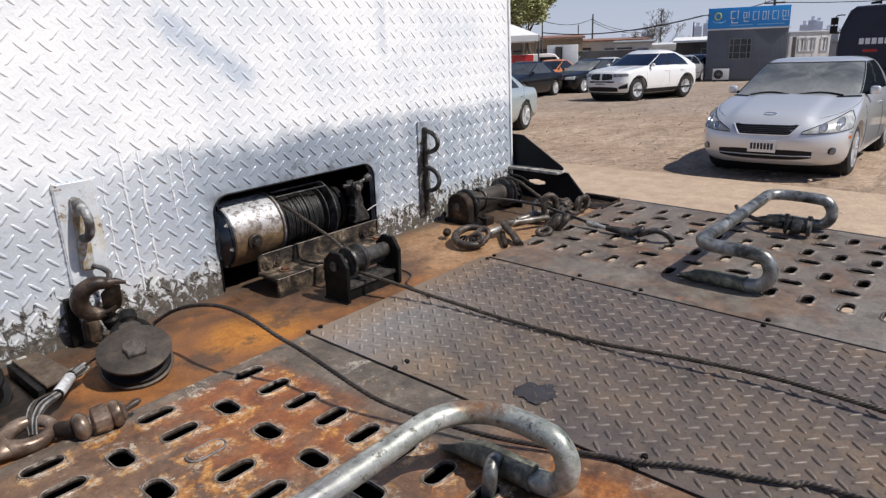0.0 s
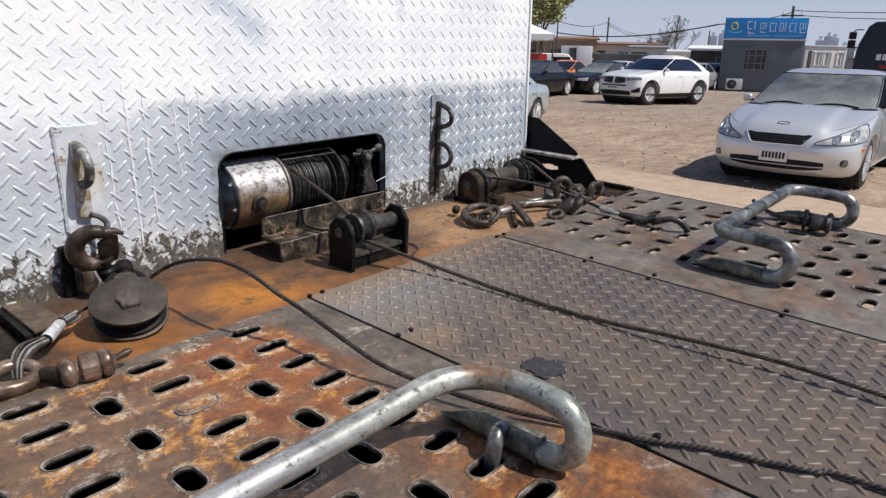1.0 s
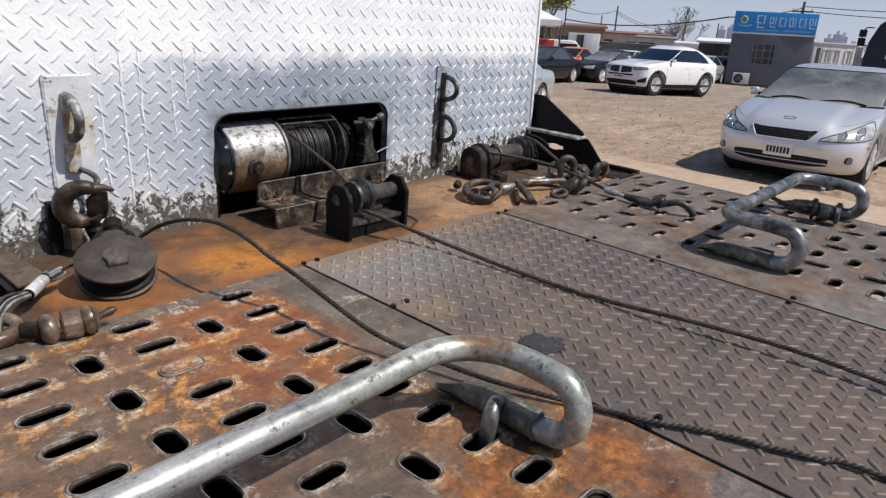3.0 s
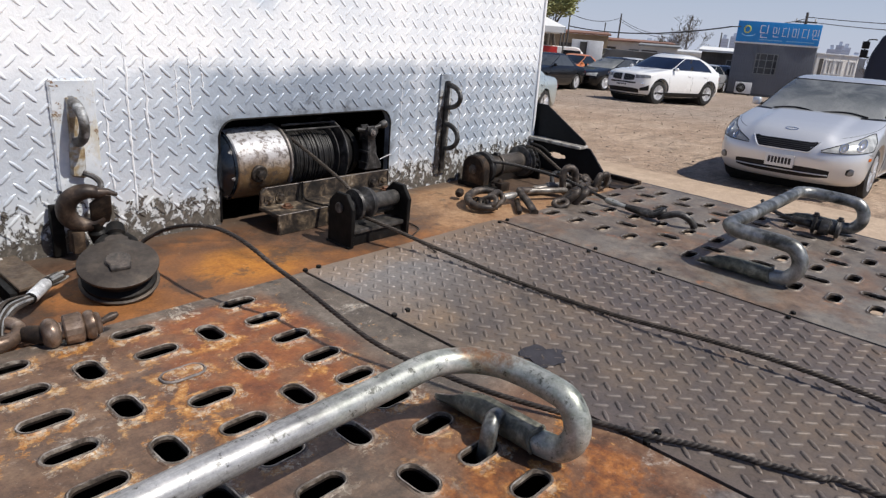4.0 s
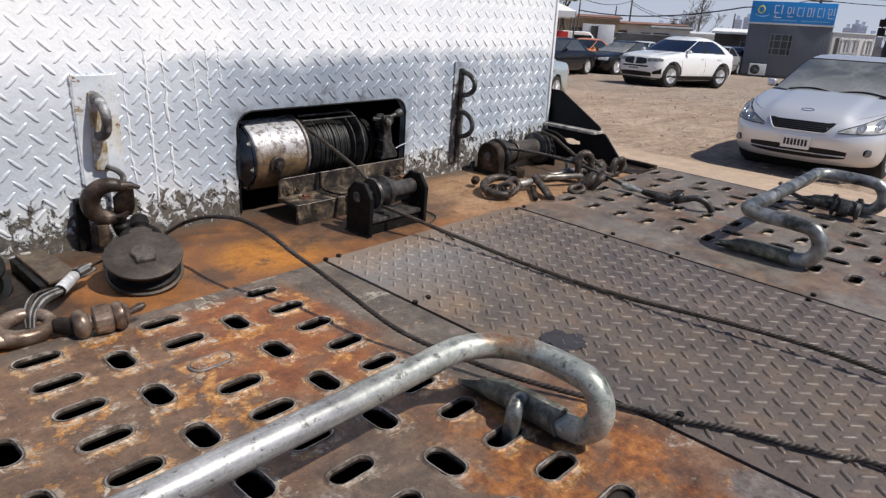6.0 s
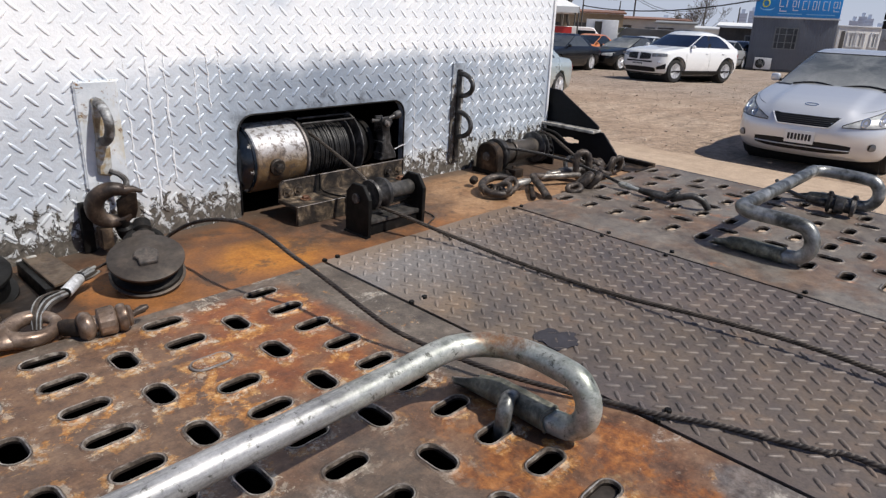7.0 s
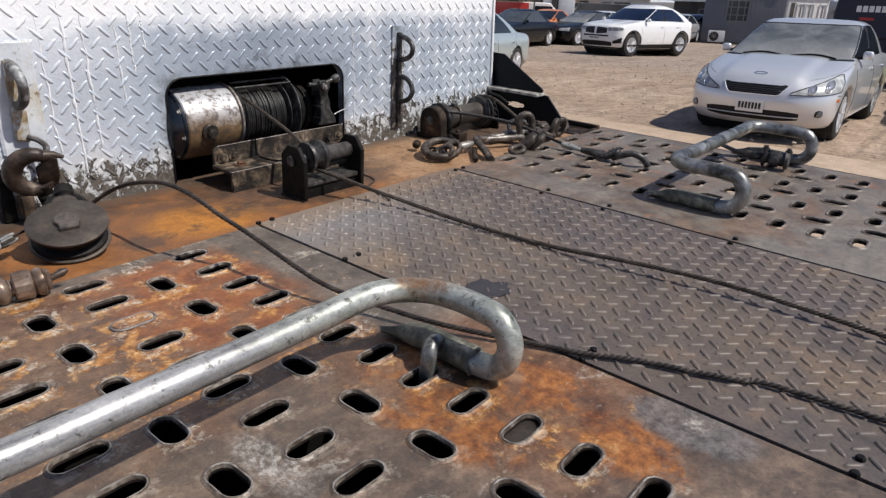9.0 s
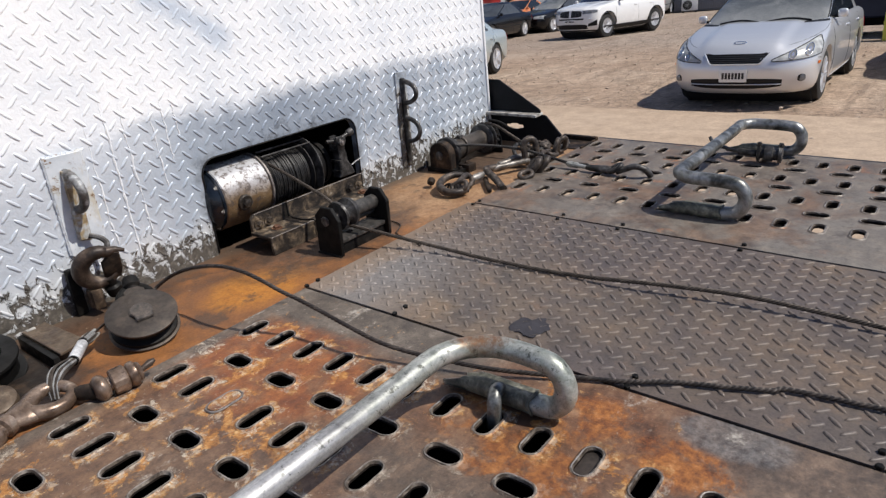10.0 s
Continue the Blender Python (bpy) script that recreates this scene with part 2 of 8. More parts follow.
        tan = n.ramp(mid, [(0.30, (0.086, 0.048, 0.030)), (0.46, (0.160, 0.093, 0.056)), (0.58, (0.215, 0.130, 0.078)), (0.70, (0.31, 0.205, 0.128))])
        scale = n.mix(mul(far, 0.7), scale, tan)
        rust = n.ramp(mid, [(0.30, (0.135, 0.042, 0.019)), (0.46, (0.240, 0.078, 0.027)), (0.58, (0.325, 0.115, 0.038)), (0.70, (0.42, 0.185, 0.072))])
        col = n.mix(mul(red, n.ramp(n.noise(11.0, 8.0, 0.72, (1, 1, 1), 0.35, (2, 8, 0)), [(0.40, 0.25), (0.52, 0.95)])), scale, rust)
        steel = n.ramp(mid, [(0.30, (0.054, 0.043, 0.036)), (0.46, (0.112, 0.090, 0.072)), (0.58, (0.168, 0.137, 0.110)), (0.70, (0.27, 0.232, 0.192))])
        patchy = n.span(sub(big, 0.50), 0.03, 0.10)
        bare = n.math("MAXIMUM", n.math("MAXIMUM", mul(rear, n.ramp(mid, [(0.36, 0.95), (0.62, 0.55)])), margin), mul(patchy, sub(0.22, mul(red, 0.2))))
        col = n.mix(n.math("MINIMUM", n.math("MAXIMUM", bare, 0.0), 1.0), col, steel)
        blaze = mul(hot, n.ramp(n.noise(13.0, 9.0, 0.74, (1, 1, 1), 0.3, (4, 9, 0)), [(0.45, 0.10), (0.54, 0.95)]))
        col = n.mix(blaze, col, n.ramp(n.mix(0.55, small, mid), [(0.36, (0.12, 0.044, 0.021)), (0.46, (0.245, 0.086, 0.026)), (0.55, (0.365, 0.135, 0.032)), (0.64, (0.45, 0.215, 0.080))]))
        # orange crust, thickest round the slots, with pale chips in it
        grow = add(n.noise(9.0, 9.0, 0.72, (1, 1, 1), 0.3, (5, 2, 0)), mul(crust, 0.085))
        grow = add(grow, add(mul(hot, -0.020), mul(amber, add(0.020, mul(crust, 0.075)))))
        grow = sub(grow, add(add(mul(margin, 0.08), mul(rear, 0.15)), mul(far, 0.035)))
        bloom = n.span(grow, 0.588, 0.606)
        col = n.mix(mul(mul(bloom, sub(1.0, mul(hot, 0.65))), n.ramp(small, [(0.34, 0.35), (0.50, 0.85)])), col, n.ramp(small, [(0.36, (0.22, 0.080, 0.022)), (0.47, (0.38, 0.150, 0.034)), (0.57, (0.51, 0.240, 0.062)), (0.68, (0.66, 0.45, 0.22))]))
        col = n.mix(mul(field(-0.365, -1.315, 0.050, 0.085, 2.0), 0.6), col, n.ramp(small, [(0.36, (0.085, 0.083, 0.085)), (0.62, (0.21, 0.205, 0.20))]))
        scar = mul(n.span(n.noise(5.0, 9.0, 0.72, (1, 1.6, 1), 0.5, (7, 3, 0)), 0.575, 0.63), n.ramp(small, [(0.46, 0.0), (0.56, 0.7)]))
        col = n.mix(scar, col, (0.46, 0.42, 0.36))
        scrape = mul(field(-0.748, -0.985, 0.026, 0.075, 1.3, 0.1, 1.3), n.ramp(n.noise(170.0, 7.0, 0.8, (1, 0.7, 1), 0.2, (1, 2, 0)), [(0.45, 0.05), (0.60, 0.60)]))
        col = n.mix(scrape, col, (0.62, 0.60, 0.55))
        chips = add(n.noise(42.0, 9.0, 0.78, (1, 1, 1), 0.5, (3, 1, 0)), mul(mul(sub(1.0, n.span(near, 0.004, 0.013)), sub(1.0, mul(hot, 0.8))), 0.075))
        halo = mul(sub(1.0, n.span(near, 0.002, 0.018)), sub(1.0, n.math("MAXIMUM", mul(rear, 0.7), mul(margin, 0.6))))
        ochre = n.span(add(n.noise(31.0, 8.0, 0.76, (1, 1, 1), 0.4, (9, 3, 0)), mul(halo, 0.105)), 0.612, 0.632)
        col = n.mix(mul(ochre, mul(0.75, sub(1.0, rear))), col, n.ramp(small, [(0.38, (0.26, 0.105, 0.030)), (0.50, (0.41, 0.200, 0.062)), (0.62, (0.57, 0.38, 0.18))]))
        rind = n.span(add(n.noise(58.0, 8.0, 0.78, (1, 1, 1), 0.3, (2, 9, 0)), mul(sub(1.0, n.span(near, 0.001, 0.009)), 0.10)), 0.610, 0.635)
        col = n.mix(mul(rind, mul(0.5, sub(1.0, n.math("MAXIMUM", mul(hot, 0.7), mul(rear, 0.6))))), col, (0.52, 0.46, 0.37))
        col = n.mix(mul(n.span(chips, 0.645, 0.67), mul(0.8, sub(1.0, mul(rear, 0.6)))), col, (0.60, 0.53, 0.42))
    oil = n.ramp(n.noise(5.5, 8.0, 0.7, (1, 1, 1), 0.3, (9, 4, 0)), [(0.57, 0.0), (0.66, 0.6)])
    col = n.mix(oil, col, (0.065, 0.052, 0.046))
    col = n.mix(1.0, col, n.ramp(small, [(0.32, 0.66), (0.48, 1.0), (0.66, 1.20)]), "MULTIPLY")
    col = n.mix(1.0, col, n.ramp(fine, [(0.25, 0.66), (0.7, 0.99)]), "MULTIPLY")
    return n.done(col, n.ramp(mid, [(0.3, 0.42), (0.7, 0.72)]), 0.1, n.mix(0.45, mid, n.mix(0.5, small, fine)), 0.0018)


def make_tread_steel(name, lift):
    n = Nodes(name)
    big = n.noise(4.0, 8.0, 0.68, distort=0.5)
    mid = n.noise(12.0, 7.0, 0.72)
    fine = n.noise(170.0, 3.0, 0.7)
    col = n.ramp(big, [(0.30, (0.085, 0.074, 0.072)), (0.44, (0.128, 0.104, 0.090)), (0.56, (0.170, 0.130, 0.098)), (0.68, (0.24, 0.165, 0.105))])
    col = n.mix(n.ramp(mid, [(0.56, 0.0), (0.70, 0.6)]), col, (0.25, 0.15, 0.09))
    plum = n.ramp(n.noise(1.9, 6.0, 0.62, (1, 1, 1), 0.5, (2, 6, 0)), [(0.42, 0.0), (0.60, 0.75)])
    col = n.mix(plum, col, n.ramp(mid, [(0.32, (0.078, 0.064, 0.064)), (0.66, (0.155, 0.126, 0.118))]))
    dark = n.ramp(n.noise(6.0, 7.0, 0.7, (1, 1, 1), 0.4, (4, 1, 0)), [(0.54, 0.0), (0.66, 0.7)])
    col = n.mix(dark, col, (0.065, 0.056, 0.054))
    # worn bright corner by the front strip
    bright = n.math("MULTIPLY", n.span(n.math("ADD", n.axis(1), n.math("MULTIPLY", mid, 0.25)), -0.62, -0.28), n.math("SUBTRACT", 1.0, n.span(n.math("ADD", n.axis(0), n.math("MULTIPLY", big, 0.3)), -0.10, 0.35)))
    col = n.mix(n.math("MULTIPLY", bright, 0.7), col, (0.30, 0.285, 0.275))
    # rust dust carried over the front edge
    dust = n.span(n.math("ADD", n.axis(1), n.math("MULTIPLY", n.math("SUBTRACT", mid, 0.5), 0.22)), -0.50, -0.385)
    col = n.mix(n.math("MULTIPLY", dust, 0.55), col, (0.30, 0.20, 0.12))
    col = n.mix(lift, col, (0.36, 0.315, 0.275))
    col = n.mix(1.0, col, n.ramp(fine, [(0.2, 0.6), (0.7, 1.1)]), "MULTIPLY")
    return n.done(col, n.ramp(mid, [(0.3, 0.42), (0.7, 0.70)]), 0.15, n.mix(0.4, mid, fine), 0.0010)


def make_front_rust():
    """Orange rust, greased dark round the winch, with a bright ochre bloom."""
    n = Nodes("orange_rust")
    x, y = n.axis(0), n.axis(1)
    add, mul, sub = lambda p, q: n.math("ADD", p, q), lambda p, q: n.math("MULTIPLY", p, q), lambda p, q: n.math("SUBTRACT", p, q)
    big = n.noise(3.3, 8.0, 0.66, distort=0.5)
    mid = n.noise(13.0, 8.0, 0.72, distort=0.2)
    small = n.noise(55.0, 6.0, 0.74)
    fine = n.noise(190.0, 3.0, 0.7)
    col = n.ramp(big, [(0.3, (0.125, 0.060, 0.030)), (0.44, (0.215, 0.088, 0.030)), (0.56, (0.30, 0.120, 0.033)), (0.70, (0.225, 0.125, 0.066))])
    col = n.mix(1.0, col, n.ramp(mid, [(0.32, 0.62), (0.5, 0.98), (0.66, 1.2)]), "MULTIPLY")
    d = add(n.math("POWER", mul(add(x, 0.375), 7.0), 2.0), n.math("POWER", mul(add(y, 0.255), 9.0), 2.0))
    spot = sub(1.0, n.span(add(d, mul(sub(mid, 0.5), 1.6)), 0.1, 1.25))
    col = n.mix(mul(spot, 0.75), col, n.ramp(small, [(0.36, (0.34, 0.12, 0.014)), (0.6, (0.56, 0.225, 0.026))]))
    # tan dust over the rust on the far half
    tan = mul(n.span(add(x, mul(sub(big, 0.5), 0.4)), 0.04, 0.26), n.ramp(mid, [(0.34, 0.35), (0.56, 0.85)]))
    col = n.mix(tan, col, n.ramp(small, [(0.36, (0.25, 0.145, 0.075)), (0.62, (0.43, 0.275, 0.155))]))
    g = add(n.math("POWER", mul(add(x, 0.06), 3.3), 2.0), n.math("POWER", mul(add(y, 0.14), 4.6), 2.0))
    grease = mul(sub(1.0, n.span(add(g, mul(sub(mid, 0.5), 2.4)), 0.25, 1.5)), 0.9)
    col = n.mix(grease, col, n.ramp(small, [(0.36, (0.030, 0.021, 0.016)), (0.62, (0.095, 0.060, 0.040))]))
    # dark pools by chain, strap guide and hook: grease with painted shade
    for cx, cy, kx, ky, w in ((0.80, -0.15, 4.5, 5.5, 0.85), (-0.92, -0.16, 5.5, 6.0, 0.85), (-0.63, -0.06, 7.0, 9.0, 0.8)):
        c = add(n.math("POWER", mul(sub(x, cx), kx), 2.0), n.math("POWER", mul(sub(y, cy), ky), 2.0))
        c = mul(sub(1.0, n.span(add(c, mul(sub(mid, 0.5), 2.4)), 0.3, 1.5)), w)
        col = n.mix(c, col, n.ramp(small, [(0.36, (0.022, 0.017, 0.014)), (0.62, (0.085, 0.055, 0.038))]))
    drip = n.ramp(n.noise(9.0, 8.0, 0.74, (1, 1, 1), 0.4, (6, 2, 0)), [(0.56, 0.0), (0.63, 0.75)])
    col = n.mix(drip, col, (0.075, 0.046, 0.030))
    # darker brown towards the foot of the headboard
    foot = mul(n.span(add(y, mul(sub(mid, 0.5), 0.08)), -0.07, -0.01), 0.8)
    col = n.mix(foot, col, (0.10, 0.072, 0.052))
    chips = n.span(n.noise(38.0, 8.0, 0.76, (1, 1, 1), 0.4, (1, 5, 0)), 0.655, 0.685)
    col = n.mix(mul(chips, 0.6), col, (0.50, 0.40, 0.27))
    col = n.mix(1.0, col, n.ramp(fine, [(0.2, 0.62), (0.7, 1.06)]), "MULTIPLY")
    return n.done(col, n.ramp(mid, [(0.3, 0.5), (0.7, 0.8)]), 0.1, n.mix(0.5, mid, n.mix(0.5, small, fine)), 0.0012)


def make_yard_soil():
    """Packed reddish dirt, raked by tyres, gravelly and grey towards the parked cars."""
    n = Nodes("packed_soil")
    mul, add = lambda p, q: n.math("MULTIPLY", p, q), lambda p, q: n.math("ADD", p, q)
    big = n.noise(0.30, 6.0, 0.6, distort=0.4)
    mid = n.noise(2.4, 8.0, 0.74, distort=0.2)
    fine = n.noise(13.0, 8.0, 0.80)
    grit = n.noise(60.0, 5.0, 0.78)
    col = n.ramp(big, [(0.3, (0.375, 0.262, 0.180)), (0.5, (0.455, 0.330, 0.235)), (0.7, (0.53, 0.41, 0.305))])
    grey = mul(n.span(add(n.axis(0), mul(n.math("SUBTRACT", mid, 0.5), 7.0)), 14.0, 20.0), 0.55)
    col = n.mix(grey, col, (0.30, 0.25, 0.21))
    col = n.mix(1.0, col, n.ramp(mid, [(0.34, 0.60), (0.5, 0.95), (0.66, 1.16)]), "MULTIPLY")
    col = n.mix(1.0, col, n.ramp(fine, [(0.36, 0.48), (0.5, 0.98), (0.62, 1.24)]), "MULTIPLY")
    col = n.mix(1.0, col, n.ramp(grit, [(0.36, 0.62), (0.6, 1.14)]), "MULTIPLY")
    track = n.noise(1.1, 7.0, 0.68, (0.22, 1.6, 1.0), 0.6)
    col = n.mix(n.ramp(track, [(0.53, 0.0), (0.64, 0.5)]), col, (0.19, 0.135, 0.095))
    ruts = n.noise(2.6, 6.0, 0.70, (0.10, 1.9, 1.0), 0.3, (3, 8, 0))
    col = n.mix(n.ramp(ruts, [(0.57, 0.0), (0.62, 0.45)]), col, (0.17, 0.125, 0.09))
    pale = n.ramp(n.noise(5.0, 8.0, 0.75, (0.5, 1, 1), 0.2, (3, 3, 0)), [(0.58, 0.0), (0.68, 0.5)])
    col = n.mix(pale, col, (0.52, 0.44, 0.36))
    return n.done(col, 0.95, 0.0, n.mix(0.5, mid, fine), 0.05)


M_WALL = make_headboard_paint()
M_LEFT = make_slotted_rust("rusted_slotted_steel", False)
M_RIGHT = make_slotted_rust("rubbed_grey_steel", True)
M_TREAD = make_tread_steel("worn_tread_steel", 0.0)
M_LUG = make_tread_steel("rubbed_lug_steel", 0.09)
M_FRONT = make_front_rust()
M_SOIL = make_yard_soil()
M_BLACK = worn("greasy_black_steel", [(0.3, (0.005, 0.005, 0.005)), (0.58, (0.013, 0.012, 0.011)), (0.76, (0.060, 0.048, 0.039))], 14, 120, (0.40, 0.75), 0.15, Specular_IOR_Level=0.18)
M_BLACKPAINT = worn("chipped_black_paint", [(0.3, (0.005, 0.006, 0.008)), (0.65, (0.010, 0.012, 0.016)), (0.8, (0.05, 0.05, 0.052))], 7, 90, (0.32, 0.55), 0.0, Specular_IOR_Level=0.16)
M_BROWN = worn("brown_hook_steel", [(0.30, (0.014, 0.010, 0.008)), (0.46, (0.046, 0.031, 0.023)), (0.6, (0.105, 0.072, 0.052)), (0.74, (0.26, 0.20, 0.15))], 28, 160, (0.34, 0.62), 0.35, 0.0010, 0.5, 7.0)
M_DARKRUST = worn("dark_rusty_steel", [(0.28, (0.010, 0.009, 0.008)), (0.48, (0.028, 0.021, 0.017)), (0.60, (0.075, 0.050, 0.033)), (0.74, (0.20, 0.145, 0.10))], 18, 130, (0.5, 0.8), 0.25, Specular_IOR_Level=0.22)
M_GALV = worn("galvanised_tube", [(0.29, (0.06, 0.063, 0.048)), (0.38, (0.27, 0.275, 0.24)), (0.49, (0.44, 0.44, 0.40)), (0.60, (0.525, 0.52, 0.48)), (0.72, (0.70, 0.68, 0.62))], 44, 150, (0.26, 0.46), 0.55, 0.0006, 0.66, 9.0)
M_GALVDARK = worn("dulled_tube_paint", [(0.3, (0.022, 0.022, 0.018)), (0.42, (0.070, 0.071, 0.055)), (0.54, (0.165, 0.163, 0.125)), (0.66, (0.36, 0.345, 0.27))], 30, 120, (0.4, 0.65), 0.3, 0.0008, 0.6, 8.0)
M_ROPE = worn("steel_wire_rope", [(0.3, (0.035, 0.028, 0.022)), (0.55, (0.085, 0.068, 0.054)), (0.75, (0.16, 0.13, 0.105))], 60, 300, (0.4, 0.65), 0.4)
M_ROPEDUSTY = worn("dusty_wire_rope", [(0.3, (0.014, 0.011, 0.010)), (0.5, (0.038, 0.030, 0.026)), (0.7, (0.10, 0.080, 0.066))], 50, 300, (0.45, 0.7), 0.3)
M_ROPEBRIGHT = worn("bright_wire_rope", [(0.3, (0.16, 0.16, 0.16)), (0.7, (0.62, 0.62, 0.60))], 60, 300, (0.35, 0.55), 0.4)
M_ALU = worn("aluminium_ferrule", [(0.3, (0.45, 0.45, 0.45)), (0.6, (0.82, 0.82, 0.82))], 50, 220, (0.35, 0.5), 0.35)
M_WORN = worn("worn_bright_edge", [(0.25, (0.13, 0.11, 0.10)), (0.5, (0.27, 0.24, 0.22)), (0.75, (0.42, 0.38, 0.35))], 30, 200, (0.35, 0.6), 0.5)
M_LIP = worn("scuffed_slot_lip", [(0.34, (0.040, 0.030, 0.023)), (0.45, (0.105, 0.080, 0.060)), (0.55, (0.21, 0.17, 0.135)), (0.67, (0.42, 0.37, 0.31))], 52, 220, (0.4, 0.65), 0.3)
# rubbed bright edges, with the highlight of the slot crests painted in
M_LIPEDGE = worn("rubbed_slot_edge", [(0.34, (0.10, 0.08, 0.065)), (0.48, (0.30, 0.26, 0.22)), (0.60, (0.55, 0.51, 0.46))], 40, 220, (0.3, 0.5), 0.6)
# slot walls with the shade of the recess put into their colour
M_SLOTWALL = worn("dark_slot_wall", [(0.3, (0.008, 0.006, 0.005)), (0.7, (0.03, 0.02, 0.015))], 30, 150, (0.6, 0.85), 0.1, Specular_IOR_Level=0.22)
M_MOUNT = worn("chipped_mount_steel", [(0.32, (0.010, 0.009, 0.008)), (0.45, (0.032, 0.025, 0.020)), (0.53, (0.085, 0.064, 0.046)), (0.60, (0.21, 0.155, 0.100)), (0.69, (0.46, 0.40, 0.33))], 30, 170, (0.42, 0.72), 0.25, 0.0008, 0.55, 9.0)
M_RINGDARK = worn("rubbed_black_ring", [(0.32, (0.012, 0.012, 0.012)), (0.5, (0.045, 0.042, 0.04)), (0.64, (0.13, 0.125, 0.12)), (0.76, (0.30, 0.29, 0.28))], 34, 170, (0.35, 0.6), 0.4, 0.0005, 0.6, 7.0)
M_GALVOLD = worn("dirty_galvanised_tube", [(0.34, (0.025, 0.025, 0.022)), (0.45, (0.11, 0.112, 0.104)), (0.53, (0.27, 0.275, 0.265)), (0.63, (0.42, 0.425, 0.42)), (0.78, (0.60, 0.61, 0.62))], 15, 150, (0.28, 0.5), 0.62, 0.0006, 0.65, 9.0)
M_BLOCK = worn("dull_black_cheek_steel", [(0.3, (0.030, 0.024, 0.020)), (0.5, (0.066, 0.052, 0.042)), (0.72, (0.15, 0.115, 0.085))], 13, 130, (0.42, 0.7), 0.3)
M_RUNPAINT = plain("white_paint_run", (0.80, 0.81, 0.82), 0.5, 0.0, 0.1, 60)
# near black without shine, so the space under the deck stays dark
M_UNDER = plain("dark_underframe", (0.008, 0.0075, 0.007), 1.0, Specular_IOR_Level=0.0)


def make_motor_paint():
    n = Nodes("winch_motor_paint")
    z = n.axis(2)
    m = n.noise(18.0, 6.0, 0.7, distort=0.5)
    speck = n.ramp(n.noise(75.0, 5.0, 0.75), [(0.51, 0.0), (0.58, 1.0)])
    up = n.span(n.math("ADD", z, n.math("MULTIPLY", n.math("SUBTRACT", m, 0.5), 0.11)), 0.125, 0.19)
    rust = n.ramp(m, [(0.3, (0.09, 0.055, 0.032)), (0.55, (0.22, 0.14, 0.07)), (0.7, (0.36, 0.27, 0.17))])
    silver = n.ramp(m, [(0.3, (0.42, 0.42, 0.43)), (0.7, (0.63, 0.63, 0.64))])
    col = n.mix(up, rust, silver)
    col = n.mix(n.math("MULTIPLY", speck, 0.85), col, (0.10, 0.075, 0.06))
    chip = n.ramp(n.noise(48.0, 6.0, 0.76, (1, 1, 1), 0.2, (2, 2, 2)), [(0.58, 0.0), (0.63, 0.8)])
    col = n.mix(chip, col, n.mix(up, (0.30, 0.22, 0.14), (0.20, 0.19, 0.18)))
    return n.done(col, 0.42, 0.35, m, 0.0006)


M_MOTOR = make_motor_paint()

# ---------------------------------------------------------------- mesh hand
WORLD = {}


def thing(name, m, label, category, group="", kind="", on_truck=True):
    """The Empty at the base of a thing; its parts are built in the truck's or the yard's coordinates."""
    ob = tagged(new(name), label, category, group, kind)
    ob.empty_display_size = 0.05
    ob.matrix_basis = (TRUCK if on_truck else Matrix()) @ m
    WORLD[ob] = m.copy()
    return ob


def part(name, bm, material, parent=None, label="", kind="", smooth=True):
    """Links a bmesh, built in the coordinates of its surroundings, as one mesh under a thing or a part."""
    m = WORLD[parent] if parent else Matrix()
    if parent:
        bm.transform(m.inverted())
    bmesh.ops.recalc_face_normals(bm, faces=bm.faces[:])
    me = bpy.data.meshes.new(name)
    bm.to_mesh(me)
    bm.free()
    for mt in (material if isinstance(material, (list, tuple)) else [material]):
        me.materials.append(mt)
    if smooth:
        me.polygons.foreach_set("use_smooth", [True] * len(me.polygons))
        me.set_sharp_from_angle(angle=radians(38))
    ob = new(name, me)
    if parent:
        ob.parent = parent
    WORLD[ob] = m.copy()
    return tagged(ob, label, kind=kind)


def twin(ob, offset, name=None):
    """Another part on the same mesh, moved by offset."""
    o = new(name or ob.name.split(".")[0], ob.data)
    o.parent = ob.parent
    o.matrix_basis = Matrix.Translation(offset) @ ob.matrix_basis
    WORLD[o] = WORLD[ob].copy()
    return o


def box(x0, x1, y0, y1, z0, z1, bevel=0.0, segs=2):
    bm = bmesh.new()
    m = Matrix.Translation(((x0 + x1) / 2, (y0 + y1) / 2, (z0 + z1) / 2)) @ Matrix.Diagonal((x1 - x0, y1 - y0, z1 - z0, 1))
    bmesh.ops.create_cube(bm, size=1, matrix=m)
    if bevel:
        bmesh.ops.bevel(bm, geom=bm.edges[:], offset=bevel, segments=segs, affect="EDGES", profile=0.6)
    return bm


def join(*bms):
    out = bms[0]
    for b in bms[1:]:
        me = bpy.data.meshes.new("t")
        b.to_mesh(me)
        out.from_mesh(me)
        b.free()
        bpy.data.meshes.remove(me)
    return out


def moved(bm, m):
    bm.transform(m)
    return bm


def frame_of(d, up=Vector((0, 0, 1))):
    d = d.normalized()
    if abs(d.dot(up)) > 0.98:
        up = Vector((1, 0, 0))
    a = d.cross(up).normalized()
    return a, a.cross(d).normalized()


